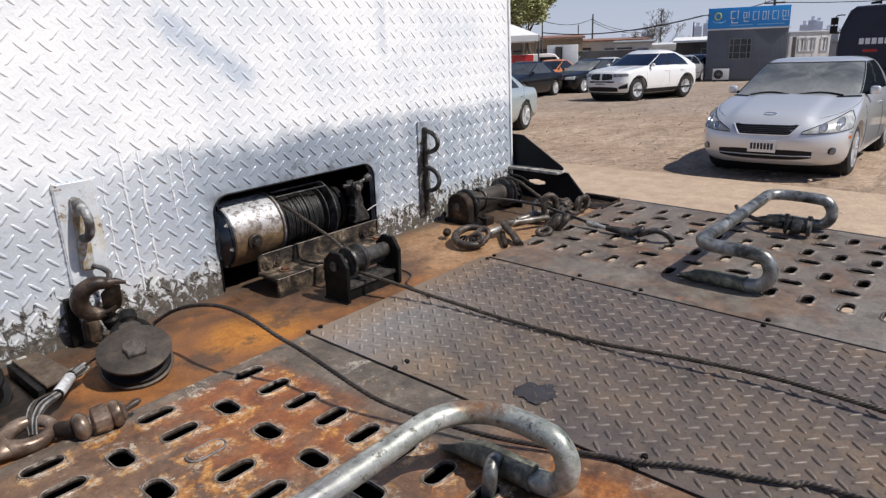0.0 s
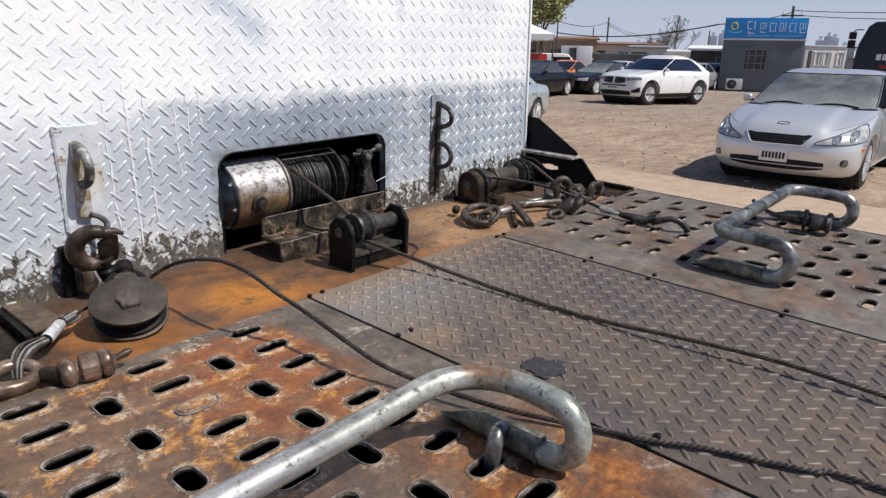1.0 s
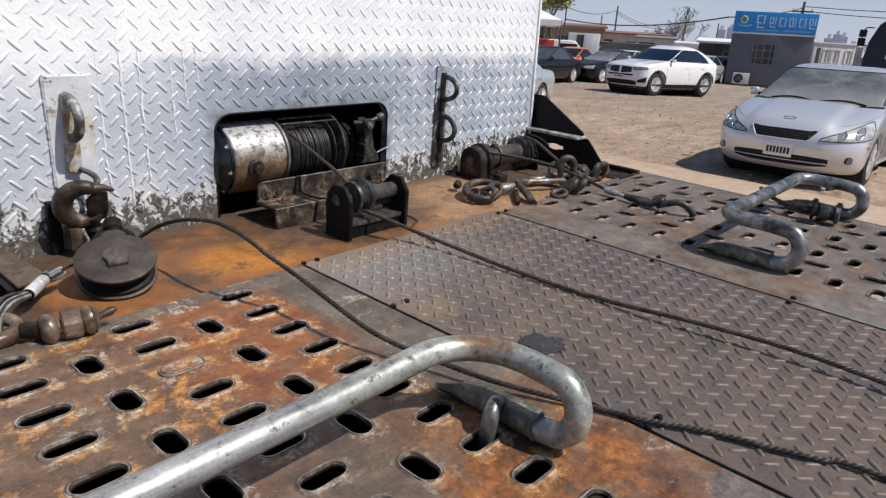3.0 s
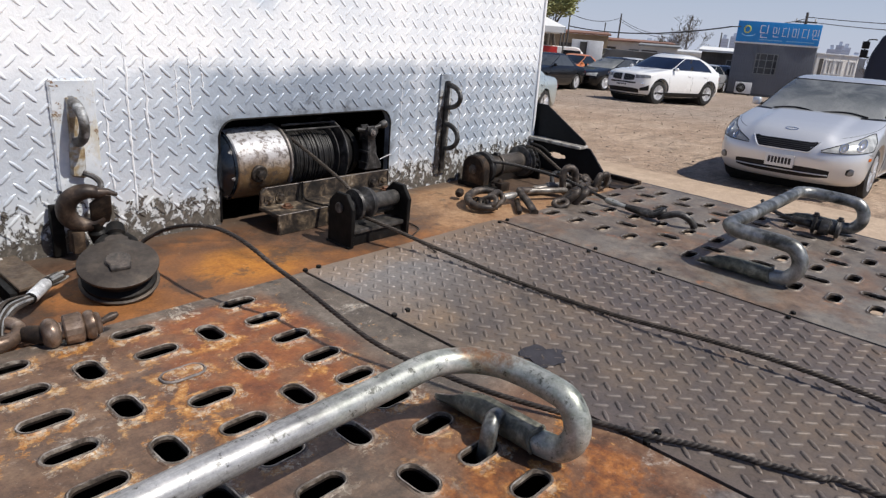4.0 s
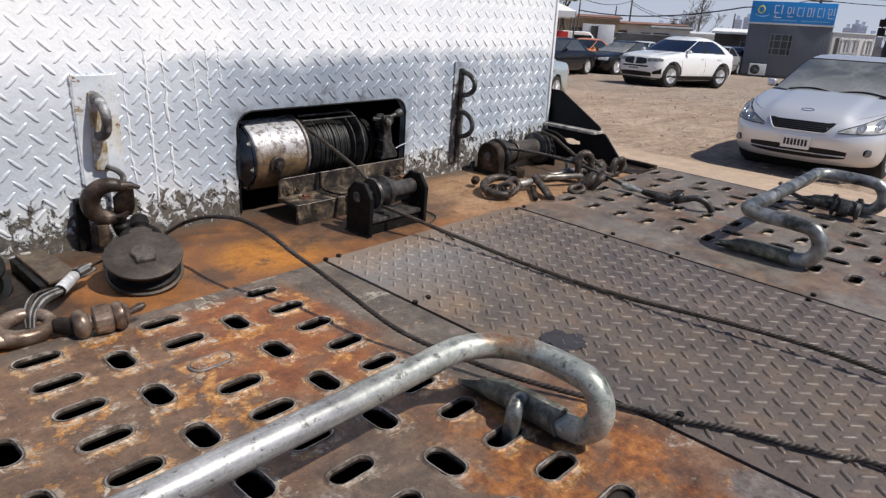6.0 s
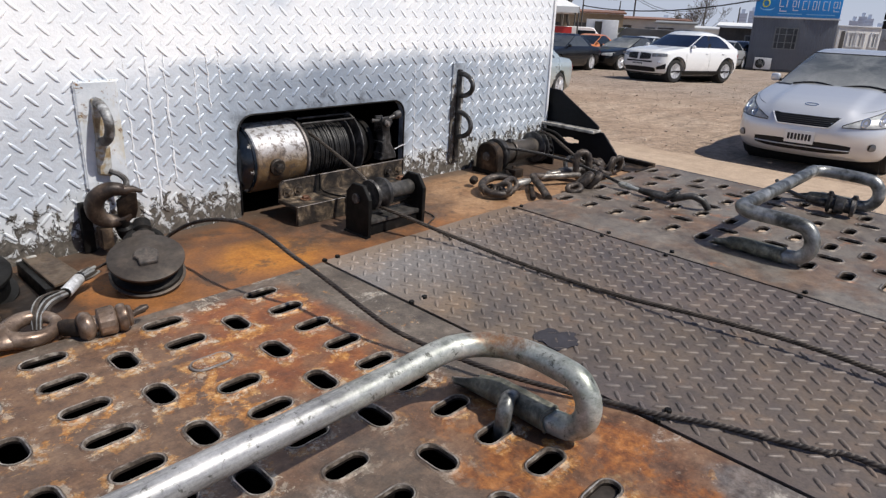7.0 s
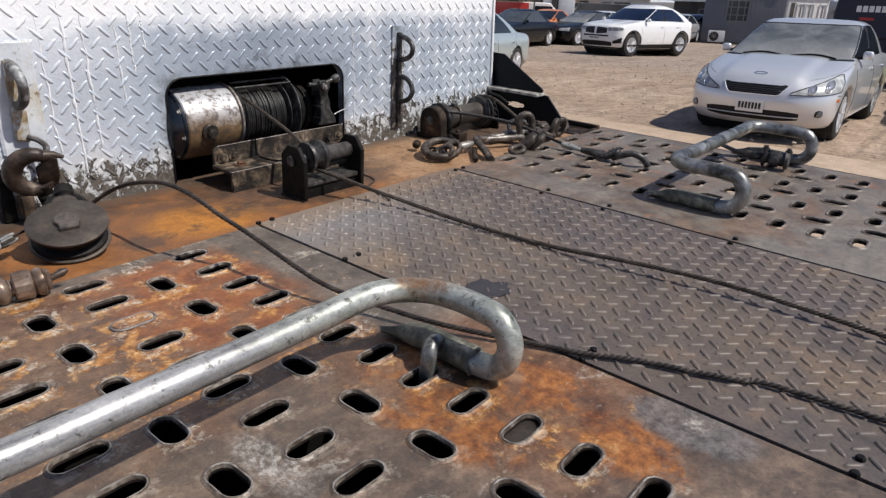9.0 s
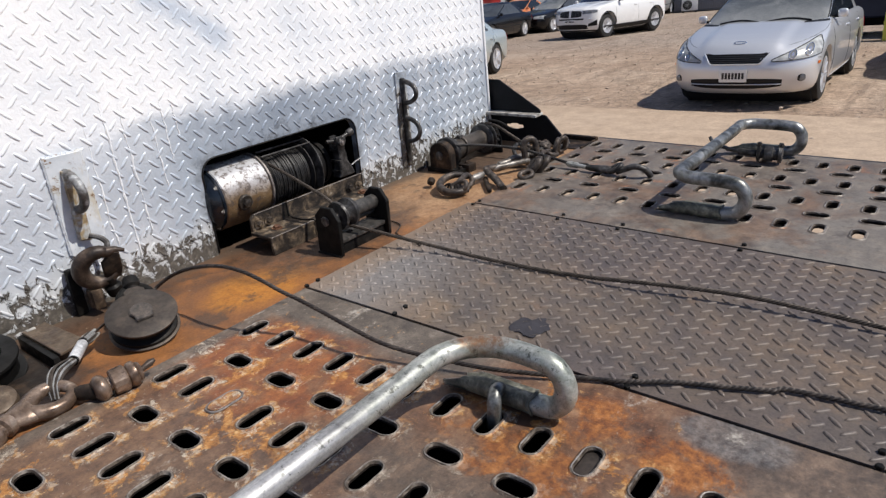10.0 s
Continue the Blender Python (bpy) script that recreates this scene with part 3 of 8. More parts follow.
def lathe(p0, p1, profile, segs=24):
    """Turns (share of the way from p0 to p1, radius) about the line p0 p1."""
    p0, p1 = Vector(p0), Vector(p1)
    a, b = frame_of(p1 - p0)
    bm = bmesh.new()
    rings = []
    for s, r in profile:
        c = p0.lerp(p1, s)
        rings.append([bm.verts.new(c + r * (math.cos(k * math.tau / segs) * a + math.sin(k * math.tau / segs) * b)) for k in range(segs)])
    for q, w in zip(rings, rings[1:]):
        for k in range(segs):
            bm.faces.new((q[k], q[(k + 1) % segs], w[(k + 1) % segs], w[k]))
    bm.faces.new(rings[0])
    bm.faces.new(rings[-1][::-1])
    return bm


def cyl(p0, p1, r, segs=20, bevel=0.0):
    length = (Vector(p1) - Vector(p0)).length
    b = bevel / length
    pr = [(0, r - bevel), (b, r), (1 - b, r), (1, r - bevel)] if bevel else [(0, r), (1, r)]
    return lathe(p0, p1, pr, segs)


def smooth_path(pts, step=0.01, closed=False):
    """Points along a smooth curve through pts."""
    p = [Vector(q) for q in pts]
    n = len(p)
    out = []
    for i in range(n if closed else n - 1):
        a, b = p[i], p[(i + 1) % n]
        z = p[i - 1] if (closed or i > 0) else a * 2 - b
        c = p[(i + 2) % n] if (closed or i + 2 < n) else b * 2 - a
        k = max(2, int((b - a).length / step))
        for j in range(k):
            t = j / k
            out.append(0.5 * ((2 * a) + (b - z) * t + (2 * z - 5 * a + 4 * b - c) * t * t + (3 * a - z - 3 * b + c) * t ** 3))
    if not closed:
        out.append(p[-1])
    return out


def tube(path, r, segs=12, closed=False, lobes=0, lay=0.0, groove=0.20):
    """Sweeps a round (or stranded) section along the points. r: a radius, or one per point."""
    bm = bmesh.new()
    n = len(path)
    rad = r if isinstance(r, (list, tuple)) else [r] * n
    rings, up, run = [], None, 0.0
    for i, c in enumerate(path):
        d = (path[(i + 1) % n] - path[i - 1]) if closed else (path[min(i + 1, n - 1)] - path[max(i - 1, 0)])
        d.normalize()
        if up is None:
            up = frame_of(d)[1]
        up = (up - d * up.dot(d)).normalized()
        side = d.cross(up)
        if i:
            run += (c - path[i - 1]).length
        ring = []
        for k in range(segs):
            a = k * math.tau / segs
            rr = rad[i] * (1 + (groove * math.cos(lobes * a) if lobes else 0))
            w = a + run * lay
            ring.append(bm.verts.new(c + rr * (math.cos(w) * side + math.sin(w) * up)))
        rings.append(ring)
    for i in range(n if closed else n - 1):
        q, w = rings[i], rings[(i + 1) % n]
        for k in range(segs):
            bm.faces.new((q[k], q[(k + 1) % segs], w[(k + 1) % segs], w[k]))
    if not closed:
        bm.faces.new(rings[0])
        bm.faces.new(rings[-1][::-1])
    return bm


def plate(outline, depth, m=None, bevel=0.0, holes=()):
    """A flat plate from an outline in x, y, as thick as depth in z, with holes, at the pose m."""
    bm = bmesh.new()
    loops = []
    for ring in (outline, *holes):
        vs = [bm.verts.new((p[0], p[1], 0)) for p in ring]
        loops.append(vs)
        for a, b in zip(vs, vs[1:] + vs[:1]):
            bm.edges.new((a, b))
    bmesh.ops.triangle_fill(bm, use_beauty=True, use_dissolve=True, edges=bm.edges[:])
    top = bmesh.ops.extrude_face_region(bm, geom=bm.faces[:])
    bmesh.ops.translate(bm, vec=(0, 0, depth), verts=[v for v in top["geom"] if isinstance(v, bmesh.types.BMVert)])
    bmesh.ops.recalc_face_normals(bm, faces=bm.faces[:])
    if bevel:
        sharp = [e for e in bm.edges if len(e.link_faces) == 2 and e.calc_face_angle(0) > 1.0]
        bmesh.ops.bevel(bm, geom=sharp, offset=bevel, segments=1, affect="EDGES")
    if m:
        bm.transform(m)
    return bm


def stadium(cx, cy, length, width, along_x=True, k=6):
    """An oblong's outline."""
    r, h = width / 2, (length - width) / 2
    pts = []
    for s in (1, -1):
        for i in range(k + 1):
            a = -math.pi / 2 + math.pi * i / k
            pts.append((s * (h + r * math.cos(a)), s * r * math.sin(a)))
    return [(cx + x, cy + y) if along_x else (cx - y, cy + x) for x, y in pts]


def rounded(x0, x1, y0, y1, r, k=5):
    pts = []
    for cx, cy, a0 in ((x1 - r, y0 + r, -90), (x1 - r, y1 - r, 0), (x0 + r, y1 - r, 90), (x0 + r, y0 + r, 180)):
        for i in range(k + 1):
            a = radians(a0 + 90 * i / k)
            pts.append((cx + r * math.cos(a), cy + r * math.sin(a)))
    return pts


def from_lists(verts, faces):
    bm = bmesh.new()
    vs = [bm.verts.new(v) for v in verts]
    for f in faces:
        bm.faces.new([vs[i] for i in f])
    return bm


def lugs(places, length, width, height):
    """Raised tread lugs: (x, y, angle) each, on the plane z = 0, as one mesh."""
    verts, faces = [], []
    prof = [(-1, 0), (-0.86, 0.62), (-0.5, 1), (0.5, 1), (0.86, 0.62), (1, 0), (0.86, -0.62), (0.5, -1), (-0.5, -1), (-0.86, -0.62)]
    n = len(prof)
    for x, y, a in places:
        c, s = math.cos(a), math.sin(a)
        b = len(verts)
        for k, q, h in ((1.0, 1.0, 0.0), (0.78, 0.86, height * 0.72), (0.42, 0.66, height)):
            for u, v in prof:
                px, py = u * length / 2 * q, v * width / 2 * k
                verts.append((x + c * px - s * py, y + s * px + c * py, h))
        for r in (0, n):
            for i in range(n):
                j = (i + 1) % n
                faces.append((b + r + i, b + r + j, b + r + n + j, b + r + n + i))
        faces.append(tuple(b + 2 * n + i for i in range(n)))
    me = bpy.data.meshes.new("t")
    me.from_pydata(verts, [], faces)
    bm = bmesh.new()
    bm.from_mesh(me)
    bpy.data.meshes.remove(me)
    return bm


def bolt(at, axis, r=0.008, h=0.007, washer=True):
    at, axis = Vector(at), Vector(axis).normalized()
    bm = lathe(at, at + axis * h, [(0, r), (0.8, r), (1, r * 0.8)], 6)
    if washer:
        bm = join(bm, cyl(at, at + axis * h * 0.25, r * 1.5, 16))
    return bm


# ---------------------------------------------------------------- ground
def build_ground():
    bm = bmesh.new()
    fine, far = 40, 10
    xs = [-3000, -1000, -400, -200, -100, -50, -25] + [-12 + 1.0 * i for i in range(60)] + [52, 60, 75, 100, 150, 250, 400, 1000, 3000]
    ys = [-3000, -1000, -400, -200, -100, -50, -25] + [-12 + 1.0 * i for i in range(48)] + [40, 50, 75, 100, 150, 250, 400, 1000, 3000]
    rows = []
    for y in ys:
        rows.append([bm.verts.new(Vector((x, y, 0.05 * noise.noise((x * 0.35, y * 0.35, 2.0)) - 0.02 if abs(x - 20) < 34 and abs(y - 10) < 26 else -0.03))) for x in xs])
    for a, b in zip(rows, rows[1:]):
        for i in range(len(xs) - 1):
            bm.faces.new((a[i], a[i + 1], b[i + 1], b[i]))
    ob = part("ground", bm, M_SOIL)
    return tagged(ob, "packed brown dirt yard with faint tyre tracks", "ground", kind="structure")


build_ground()


def build_slab():
    """The concrete apron on which the truck stands."""
    n = Nodes("dusty_concrete")
    big, mid, fine = n.noise(0.5, 5.0), n.noise(4.0, 6.0, 0.7), n.noise(40.0, 5.0, 0.75)
    col = n.ramp(big, [(0.3, (0.44, 0.32, 0.22)), (0.7, (0.54, 0.41, 0.295))])
    col = n.mix(1.0, col, n.ramp(mid, [(0.3, 0.8), (0.65, 1.05)]), "MULTIPLY")
    col = n.mix(1.0, col, n.ramp(fine, [(0.3, 0.72), (0.65, 1.08)]), "MULTIPLY")
    m = n.done(col, 0.9, 0.0, n.mix(0.5, mid, fine), 0.008)
    bm = bmesh.new()
    edge = [(7.70 + 0.06 * (y - 1.66) + 0.025 * noise.noise((y * 1.7, 0.3, 0)), y) for y in [-14 + 0.25 * k for k in range(113)]]
    bm = plate([(-14, -14)] + edge + [(-14, 14)], 0.10, Matrix.Translation((0, 0, -0.066)))
    tagged(part("pavement", bm, m, smooth=False), "dusty beige concrete apron under the truck", "pavement", kind="structure")


build_slab()

# ---------------------------------------------------------------- the truck's bed
DECK_REAR = -3.7
bed = thing("truck_bed", Matrix(), "steel recovery truck bed with a silver tread-plate headboard", "truck bed")


SPREAD = 0.0095


def slotted_panel(name, x0, x1, y0, y1, slots, material, label, deep):
    """A deck panel with pressed oblong holes: (x, y, along x) each."""
    bm = bmesh.new()
    L, W, lip = 0.0615, 0.0270, 0.0062
    loops = [[bm.verts.new((x, y, 0)) for x, y in ((x0, y0), (x1, y0), (x1, y1), (x0, y1))]]
    holes = []
    for cx, cy, ax in slots:
        l, w = (L, W) if ax else (L * 0.92, W * 1.14)
        ring = [bm.verts.new((px, py, 0)) for px, py in stadium(cx, cy, l + 2 * lip + 2 * SPREAD, w + 2 * lip + 2 * SPREAD, ax, 7)]
        holes.append((cx, cy, ax, l, w, ring))
        loops.append(ring)
    for ring in loops:
        for a, b in zip(ring, ring[1:] + ring[:1]):
            bm.edges.new((a, b))
    bmesh.ops.triangle_fill(bm, use_beauty=True, use_dissolve=False, edges=bm.edges[:])
    inside = []
    for f in bm.faces:
        if f.normal.z < 0:
            f.normal_flip()
        c = f.calc_center_median()
        for cx, cy, ax, l, w, ring in holes:
            dx, dy = abs(c.x - cx), abs(c.y - cy)
            if max(dx, dy) < l / 2 + lip + SPREAD:
                u, v = (dx, dy) if ax else (dy, dx)
                r = w / 2 + lip + SPREAD
                if math.hypot(max(0.0, u - (l / 2 + lip + SPREAD - r)), v) < r * 0.985:
                    inside.append(f)
                    break
    bmesh.ops.delete(bm, geom=inside, context="FACES_ONLY")
    for cx, cy, ax, l, w, ring in holes:
        now = [bm.verts.new((px, py, 0)) for px, py in stadium(cx, cy, l + 2 * lip, w + 2 * lip, ax, 7)]
        for i in range(len(now)):
            k = (i + 1) % len(now)
            bm.faces.new((ring[i], ring[k], now[k], now[i]))
        last = now
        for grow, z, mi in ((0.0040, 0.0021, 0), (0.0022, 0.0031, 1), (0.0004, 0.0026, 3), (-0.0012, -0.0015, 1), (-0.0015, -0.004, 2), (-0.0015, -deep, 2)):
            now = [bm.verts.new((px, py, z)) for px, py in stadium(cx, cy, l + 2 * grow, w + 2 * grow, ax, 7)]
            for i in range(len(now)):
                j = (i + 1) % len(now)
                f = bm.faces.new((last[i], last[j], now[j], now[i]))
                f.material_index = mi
            last = now
    # the turned-down rim of the panel
    o = loops[0]
    low = [bm.verts.new((v.co.x, v.co.y, -0.05)) for v in o]
    for i in range(4):
        bm.faces.new((o[i], o[(i + 1) % 4], low[(i + 1) % 4], low[i]))
    me = bpy.data.meshes.new(name)
    bm.to_mesh(me)
    bm.free()
    me.materials.append(material)
    me.materials.append(M_LIP)
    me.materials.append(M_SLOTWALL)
    me.materials.append(M_LIPEDGE)
    me.polygons.foreach_set("use_smooth", [True] * len(me.polygons))
    me.set_sharp_from_angle(angle=radians(30))
    ob = new(name, me)
    ob.parent = bed
    WORLD[ob] = Matrix()
    return tagged(ob, label)




def slot_plan(side, first_x, step_x, first_y, step_y):
    out = []
    for c in X_COLS:
        k = 0
        while first_x - k * step_x > DECK_REAR + 0.2:
            out.append((side * c, first_x - k * step_x, True))
            k += 1
    for c in Y_COLS:
        k = 0
        while first_y - k * step_y > DECK_REAR + 0.2:
            out.append((side * c, first_y - k * step_y, False))
            k += 1
    return out


FILLED = (-0.700, -0.5888)
left_slots = [s for s in slot_plan(*SLOT_ROWS[False]) if not (abs(s[0] - FILLED[0]) < 0.01 and abs(s[1] - FILLED[1]) < 0.02)]
slotted_panel("slotted_panel", -1.229, -0.330, DECK_REAR, -0.374, left_slots, M_LEFT, "slotted steel wheel track, orange with rust", 0.005)
slotted_panel("slotted_panel", 0.324, 1.155, DECK_REAR, -0.385, slot_plan(*SLOT_ROWS[True]), M_RIGHT, "slotted steel wheel track, grey and lightly rusted", 0.0085)
STOPPED = (-0.512, -1.1586)
part("slot_stop", plate(stadium(STOPPED[0], STOPPED[1], 0.0605, 0.026, True, 8), 0.004, Matrix.Translation((0, 0, -0.0095)), 0.001), M_BLOCK, bed, "dull grey stop in a slot")
fill = part("slot_plug", plate(stadium(FILLED[0], FILLED[1], 0.06, 0.027, True, 6), 0.004, Matrix.Translation((0, 0, 0.0005)), 0.001), M_LEFT, bed)
part("slot_weld", tube([Vector((x, y, 0.002)) for x, y in stadium(FILLED[0], FILLED[1], 0.066, 0.033, True, 6)], 0.002, 6, True), M_WORN, fill)

centre = part("centre_panel", box(-0.322, 0.316, DECK_REAR, -0.368, -0.006, 0.0, 0.001), M_TREAD, bed, "grey-brown tread-plate centre panel, worn")
spots = []
PX, PY = 0.0384, 0.0392
for i in range(-10, 14):
    for j in range(-70, 20):
        for half, turn in ((0.0, 45), (0.5, -45)):
            y = -1.063 + (j - half) * PY
            x = -0.077 + (i + half) * PX - 0.051 * (max(y, -1.6) + 1.063)
            if -0.308 < x < 0.302 and DECK_REAR + 0.02 < y < -0.386:
                spots.append((x, y, radians(turn)))
part("tread_lug", lugs(spots, 0.0275, 0.0075, 0.0030), M_LUG, centre, kind="stuff")
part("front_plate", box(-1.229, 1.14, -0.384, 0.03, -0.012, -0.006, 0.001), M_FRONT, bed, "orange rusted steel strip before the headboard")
for x in (-0.326, 0.320):
    part("seam_bar", box(x - 0.0038, x + 0.0038, DECK_REAR, -0.376, -0.03, -0.006), M_BLACK, bed)

stud = None
for x, y in [(c + d, y) for c, rows in ((-0.306, (-0.372, -0.638, -1.134, -1.478, -1.75, -2.1, -2.5, -2.9)), (0.320, (-0.395, -0.672, -0.842, -1.137, -1.478, -1.75, -2.1, -2.5, -2.9))) for y in rows for d in (-0.017, 0.017)]:
    if stud is None:
        stud = part("stud", bolt((0, 0, 0.0), (0, 0, 1), 0.0056, 0.0055, False), M_BLACK, bed)
        stud.location = (x, y, 0)
        base_stud = stud
    else:
        twin(base_stud, (0, 0, 0)).location = (x, y, 0)
# near-black frame under the deck, unseen, added to keep the slots dark
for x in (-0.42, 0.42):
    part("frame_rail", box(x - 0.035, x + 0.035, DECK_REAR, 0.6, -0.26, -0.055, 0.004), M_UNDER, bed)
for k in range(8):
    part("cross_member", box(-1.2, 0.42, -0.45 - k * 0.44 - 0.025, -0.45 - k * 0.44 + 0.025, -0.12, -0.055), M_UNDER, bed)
# added plate that shuts out light below the left and centre slots
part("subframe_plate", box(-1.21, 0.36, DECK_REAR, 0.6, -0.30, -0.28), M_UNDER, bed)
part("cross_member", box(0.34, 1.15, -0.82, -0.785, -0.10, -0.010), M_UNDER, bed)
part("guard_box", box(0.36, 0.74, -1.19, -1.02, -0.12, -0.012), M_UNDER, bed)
# added wall that shuts out light from the front
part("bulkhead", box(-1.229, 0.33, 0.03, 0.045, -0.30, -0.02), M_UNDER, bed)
for x, y0, y1, z0 in ((-1.245, DECK_REAR, -0.38, -0.30), (1.171, -1.0, -0.38, -0.068), (1.171, DECK_REAR, -1.002, -0.20)):
    part("side_rail", box(x - 0.014, x + 0.014, y0, y1, z0, -0.004, 0.003), M_BLACKPAINT, bed)


def build_headboard():
    W, top, t, LEAN = 0.993, 1.25, 0.02, 0.044
    r, k = 0.042, 7
    left, right, high = -0.297, 0.250, 0.247
    arch = []
    for i in range(k + 1):
        a = radians(180 - 90 * i / k)
        arch.append((left + r + r * math.cos(a), high - r + r * math.sin(a)))
    for i in range(k + 1):
        a = radians(90 - 90 * i / k)
        arch.append((right - r + r * math.cos(a), high - r + r * math.sin(a)))
    outline = [(-W, -0.006), (left, -0.006)] + arch + [(right, -0.006), (W, -0.006), (W - LEAN * top, top), (-W, top)]
    m = Matrix(((1, 0, 0, 0), (0, 0, 1, 0), (0, 1, 0, 0), (0, 0, 0, 1)))
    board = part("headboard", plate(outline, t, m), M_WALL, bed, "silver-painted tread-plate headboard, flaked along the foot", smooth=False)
    spots = []
    PX, PZ = 0.0440, 0.0429
    for i in range(-13, 36):
        for j in range(-10, 22):
            for half, a in ((0.0, -45), (0.5, 45)):
                z = 0.3565 + (j - half) * PZ
                x = -0.5045 + (i + half) * PX - 0.045 * (z - 0.3565)
                if z < 0.02 or x < -W + 0.02 or x > W - LEAN * z - 0.02 or z > top - 0.02:
                    continue
                if left - 0.012 < x < right + 0.012 and z < high + 0.012:
                    continue
                spots.append((x, z, radians(a)))
    lm = Matrix(((1, 0, 0, 0), (0, 0, -1, 0), (0, 1, 0, 0), (0, 0, 0, 1)))
    low, high_up = [p for p in spots if p[1] <= 0.42], [p for p in spots if p[1] > 0.42]
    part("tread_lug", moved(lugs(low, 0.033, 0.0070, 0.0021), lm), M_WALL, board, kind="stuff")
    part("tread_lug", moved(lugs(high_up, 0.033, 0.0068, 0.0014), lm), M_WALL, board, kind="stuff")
    for x, z0, z1, r in ((-0.548, 0.40, 0.10, 0.0022), (-0.502, 0.43, 0.055, 0.0032), (-0.463, 0.42, 0.12, 0.0026), (-0.396, 0.39, 0.19, 0.0022), (-0.366, 0.41, 0.27, 0.0022), (-0.337, 0.42, 0.32, 0.0018), (0.29, 0.36, 0.06, 0.0018), (0.555, 0.33, 0.12, 0.0018)):
        pts, rad = [], []
        for k in range(46):
            q = k / 45
            pts.append(Vector((x + 0.0035 * noise.noise((q * 7, x * 50, 0)) + 0.0022 * noise.noise((q * 26, x * 50, 3)) + 0.006 * q, -0.0004, z0 + (z1 - z0) * q)))
            rad.append(r * max(0.15, min(1.0, q * 5)) * (0.75 + 1.0 * noise.noise((q * 22, x * 90, 7))))
        rad[-1] = r * 0.5
        part("paint_run", tube(pts, rad, 6), M_RUNPAINT, board)
    part("opening_edge", tube([Vector((x, -0.002, z)) for x, z in [(left, 0)] + arch + [(right, 0)]], 0.0022, 6), M_BLACK, board)
    part("corner_edge", moved(box(W - 0.005, W + 0.006, -0.006, 0.03, -0.006, top, 0.003), Matrix(((1, 0, -LEAN, 0), (0, 1, 0, 0), (0, 0, 1, 0), (0, 0, 0, 1)))), M_RUNPAINT, board)
    # the box behind the board in which the winch sits
    part("winch_bay", join(box(-0.33, 0.30, 0.42, 0.44, -0.01, 0.5), box(-0.345, -0.33, 0.025, 0.44, -0.01, 0.5), box(0.30, 0.315, 0.025, 0.44, -0.01, 0.5), box(-0.33, 0.30, 0.025, 0.42, 0.36, 0.38), box(-0.33, 0.30, 0.03, 0.42, -0.02, -0.008)), M_BLACK, bed)
    part("cab_wall", box(-0.98, 0.98, 0.46, 0.5, -0.2, 1.25, 0.01), M_BLACKPAINT, bed)


build_headboard()

# ---------------------------------------------------------------- fittings on the headboard
def d_ring(x, z0, z1, reach, r=0.0085):
    """A bent bar that stands out from the wall."""
    zc, h = (z0 + z1) / 2, (z1 - z0) / 2
    pts = [(x, 0.0, z1), (x, -0.012, z1)] + [(x, -0.012 - (reach - 0.012) * math.sin(a), zc + h * math.cos(a)) for a in [math.pi * k / 8 for k in range(1, 8)]] + [(x, -0.012, z0), (x, 0.0, z0)]
    return tube(smooth_path(pts, 0.006), r, 10)


def build_anchor_plates():
    t = thing("anchor_plate", Matrix.Translation((-0.61, 0, 0.23)), "white-painted anchor plate with a rusty steel ring on the headboard", "anchor plate", "anchor plates on the headboard")
    part("plate", plate(rounded(-0.647, -0.567, 0.125, 0.344, 0.004, 2), 0.007, Matrix(((1, 0, 0, 0), (0, 0, -1, -0.0005), (0, 1, 0, 0), (0, 0, 0, 1))), 0.0012), M_PLATEPAINT, t)
    rng = random.Random(6)
    for a, b in (((-0.647, 0.344), (-0.567, 0.344)), ((-0.647, 0.344), (-0.647, 0.13)), ((-0.567, 0.344), (-0.567, 0.13))):
        pts = [Vector((a[0] + (b[0] - a[0]) * k / 40, -0.003, a[1] + (b[1] - a[1]) * k / 40)) for k in range(41)]
        part("weld_bead", tube(pts, [rng.uniform(0.0018, 0.0040) for k in pts], 7), M_PLATEPAINT, t)
    part("ring", d_ring(-0.612, 0.226, 0.305, 0.066, 0.0098), M_RINGSTEEL, t, "bent steel ring, paint worn off inside")
    part("bar", box(-0.622, -0.602, -0.018, -0.007, 0.215, 0.312, 0.003), M_STAINED, t, "rust-stained bar behind the ring")
    part("lug", plate([(-0.627, 0.158), (-0.600, 0.152), (-0.598, 0.212), (-0.604, 0.226), (-0.624, 0.226)], 0.014, Matrix(((1, 0, 0, 0), (0, 0, -1, -0.006), (0, 1, 0, 0), (0, 0, 0, 1))), 0.003), M_STAINED, t)
    t = thing("anchor_plate", Matrix.Translation((0.47, 0, 0.2)), "narrow anchor plate with two black steel rings on the headboard", "anchor plate", "anchor plates on the headboard")
    part("plate", plate(rounded(0.452, 0.505, 0.03, 0.345, 0.003, 2), 0.006, Matrix(((1, 0, 0, 0), (0, 0, -1, -0.0005), (0, 1, 0, 0), (0, 0, 0, 1))), 0.001), M_WALL, t)
    part("bar", box(0.470, 0.486, -0.016, -0.006, 0.04, 0.325, 0.003), M_RINGDARK, t)
    part("ring", d_ring(0.479, 0.244, 0.314, 0.066, 0.0078), M_RINGDARK, t)
    part("ring", d_ring(0.479, 0.115, 0.194, 0.068, 0.0078), M_RINGDARK, t)


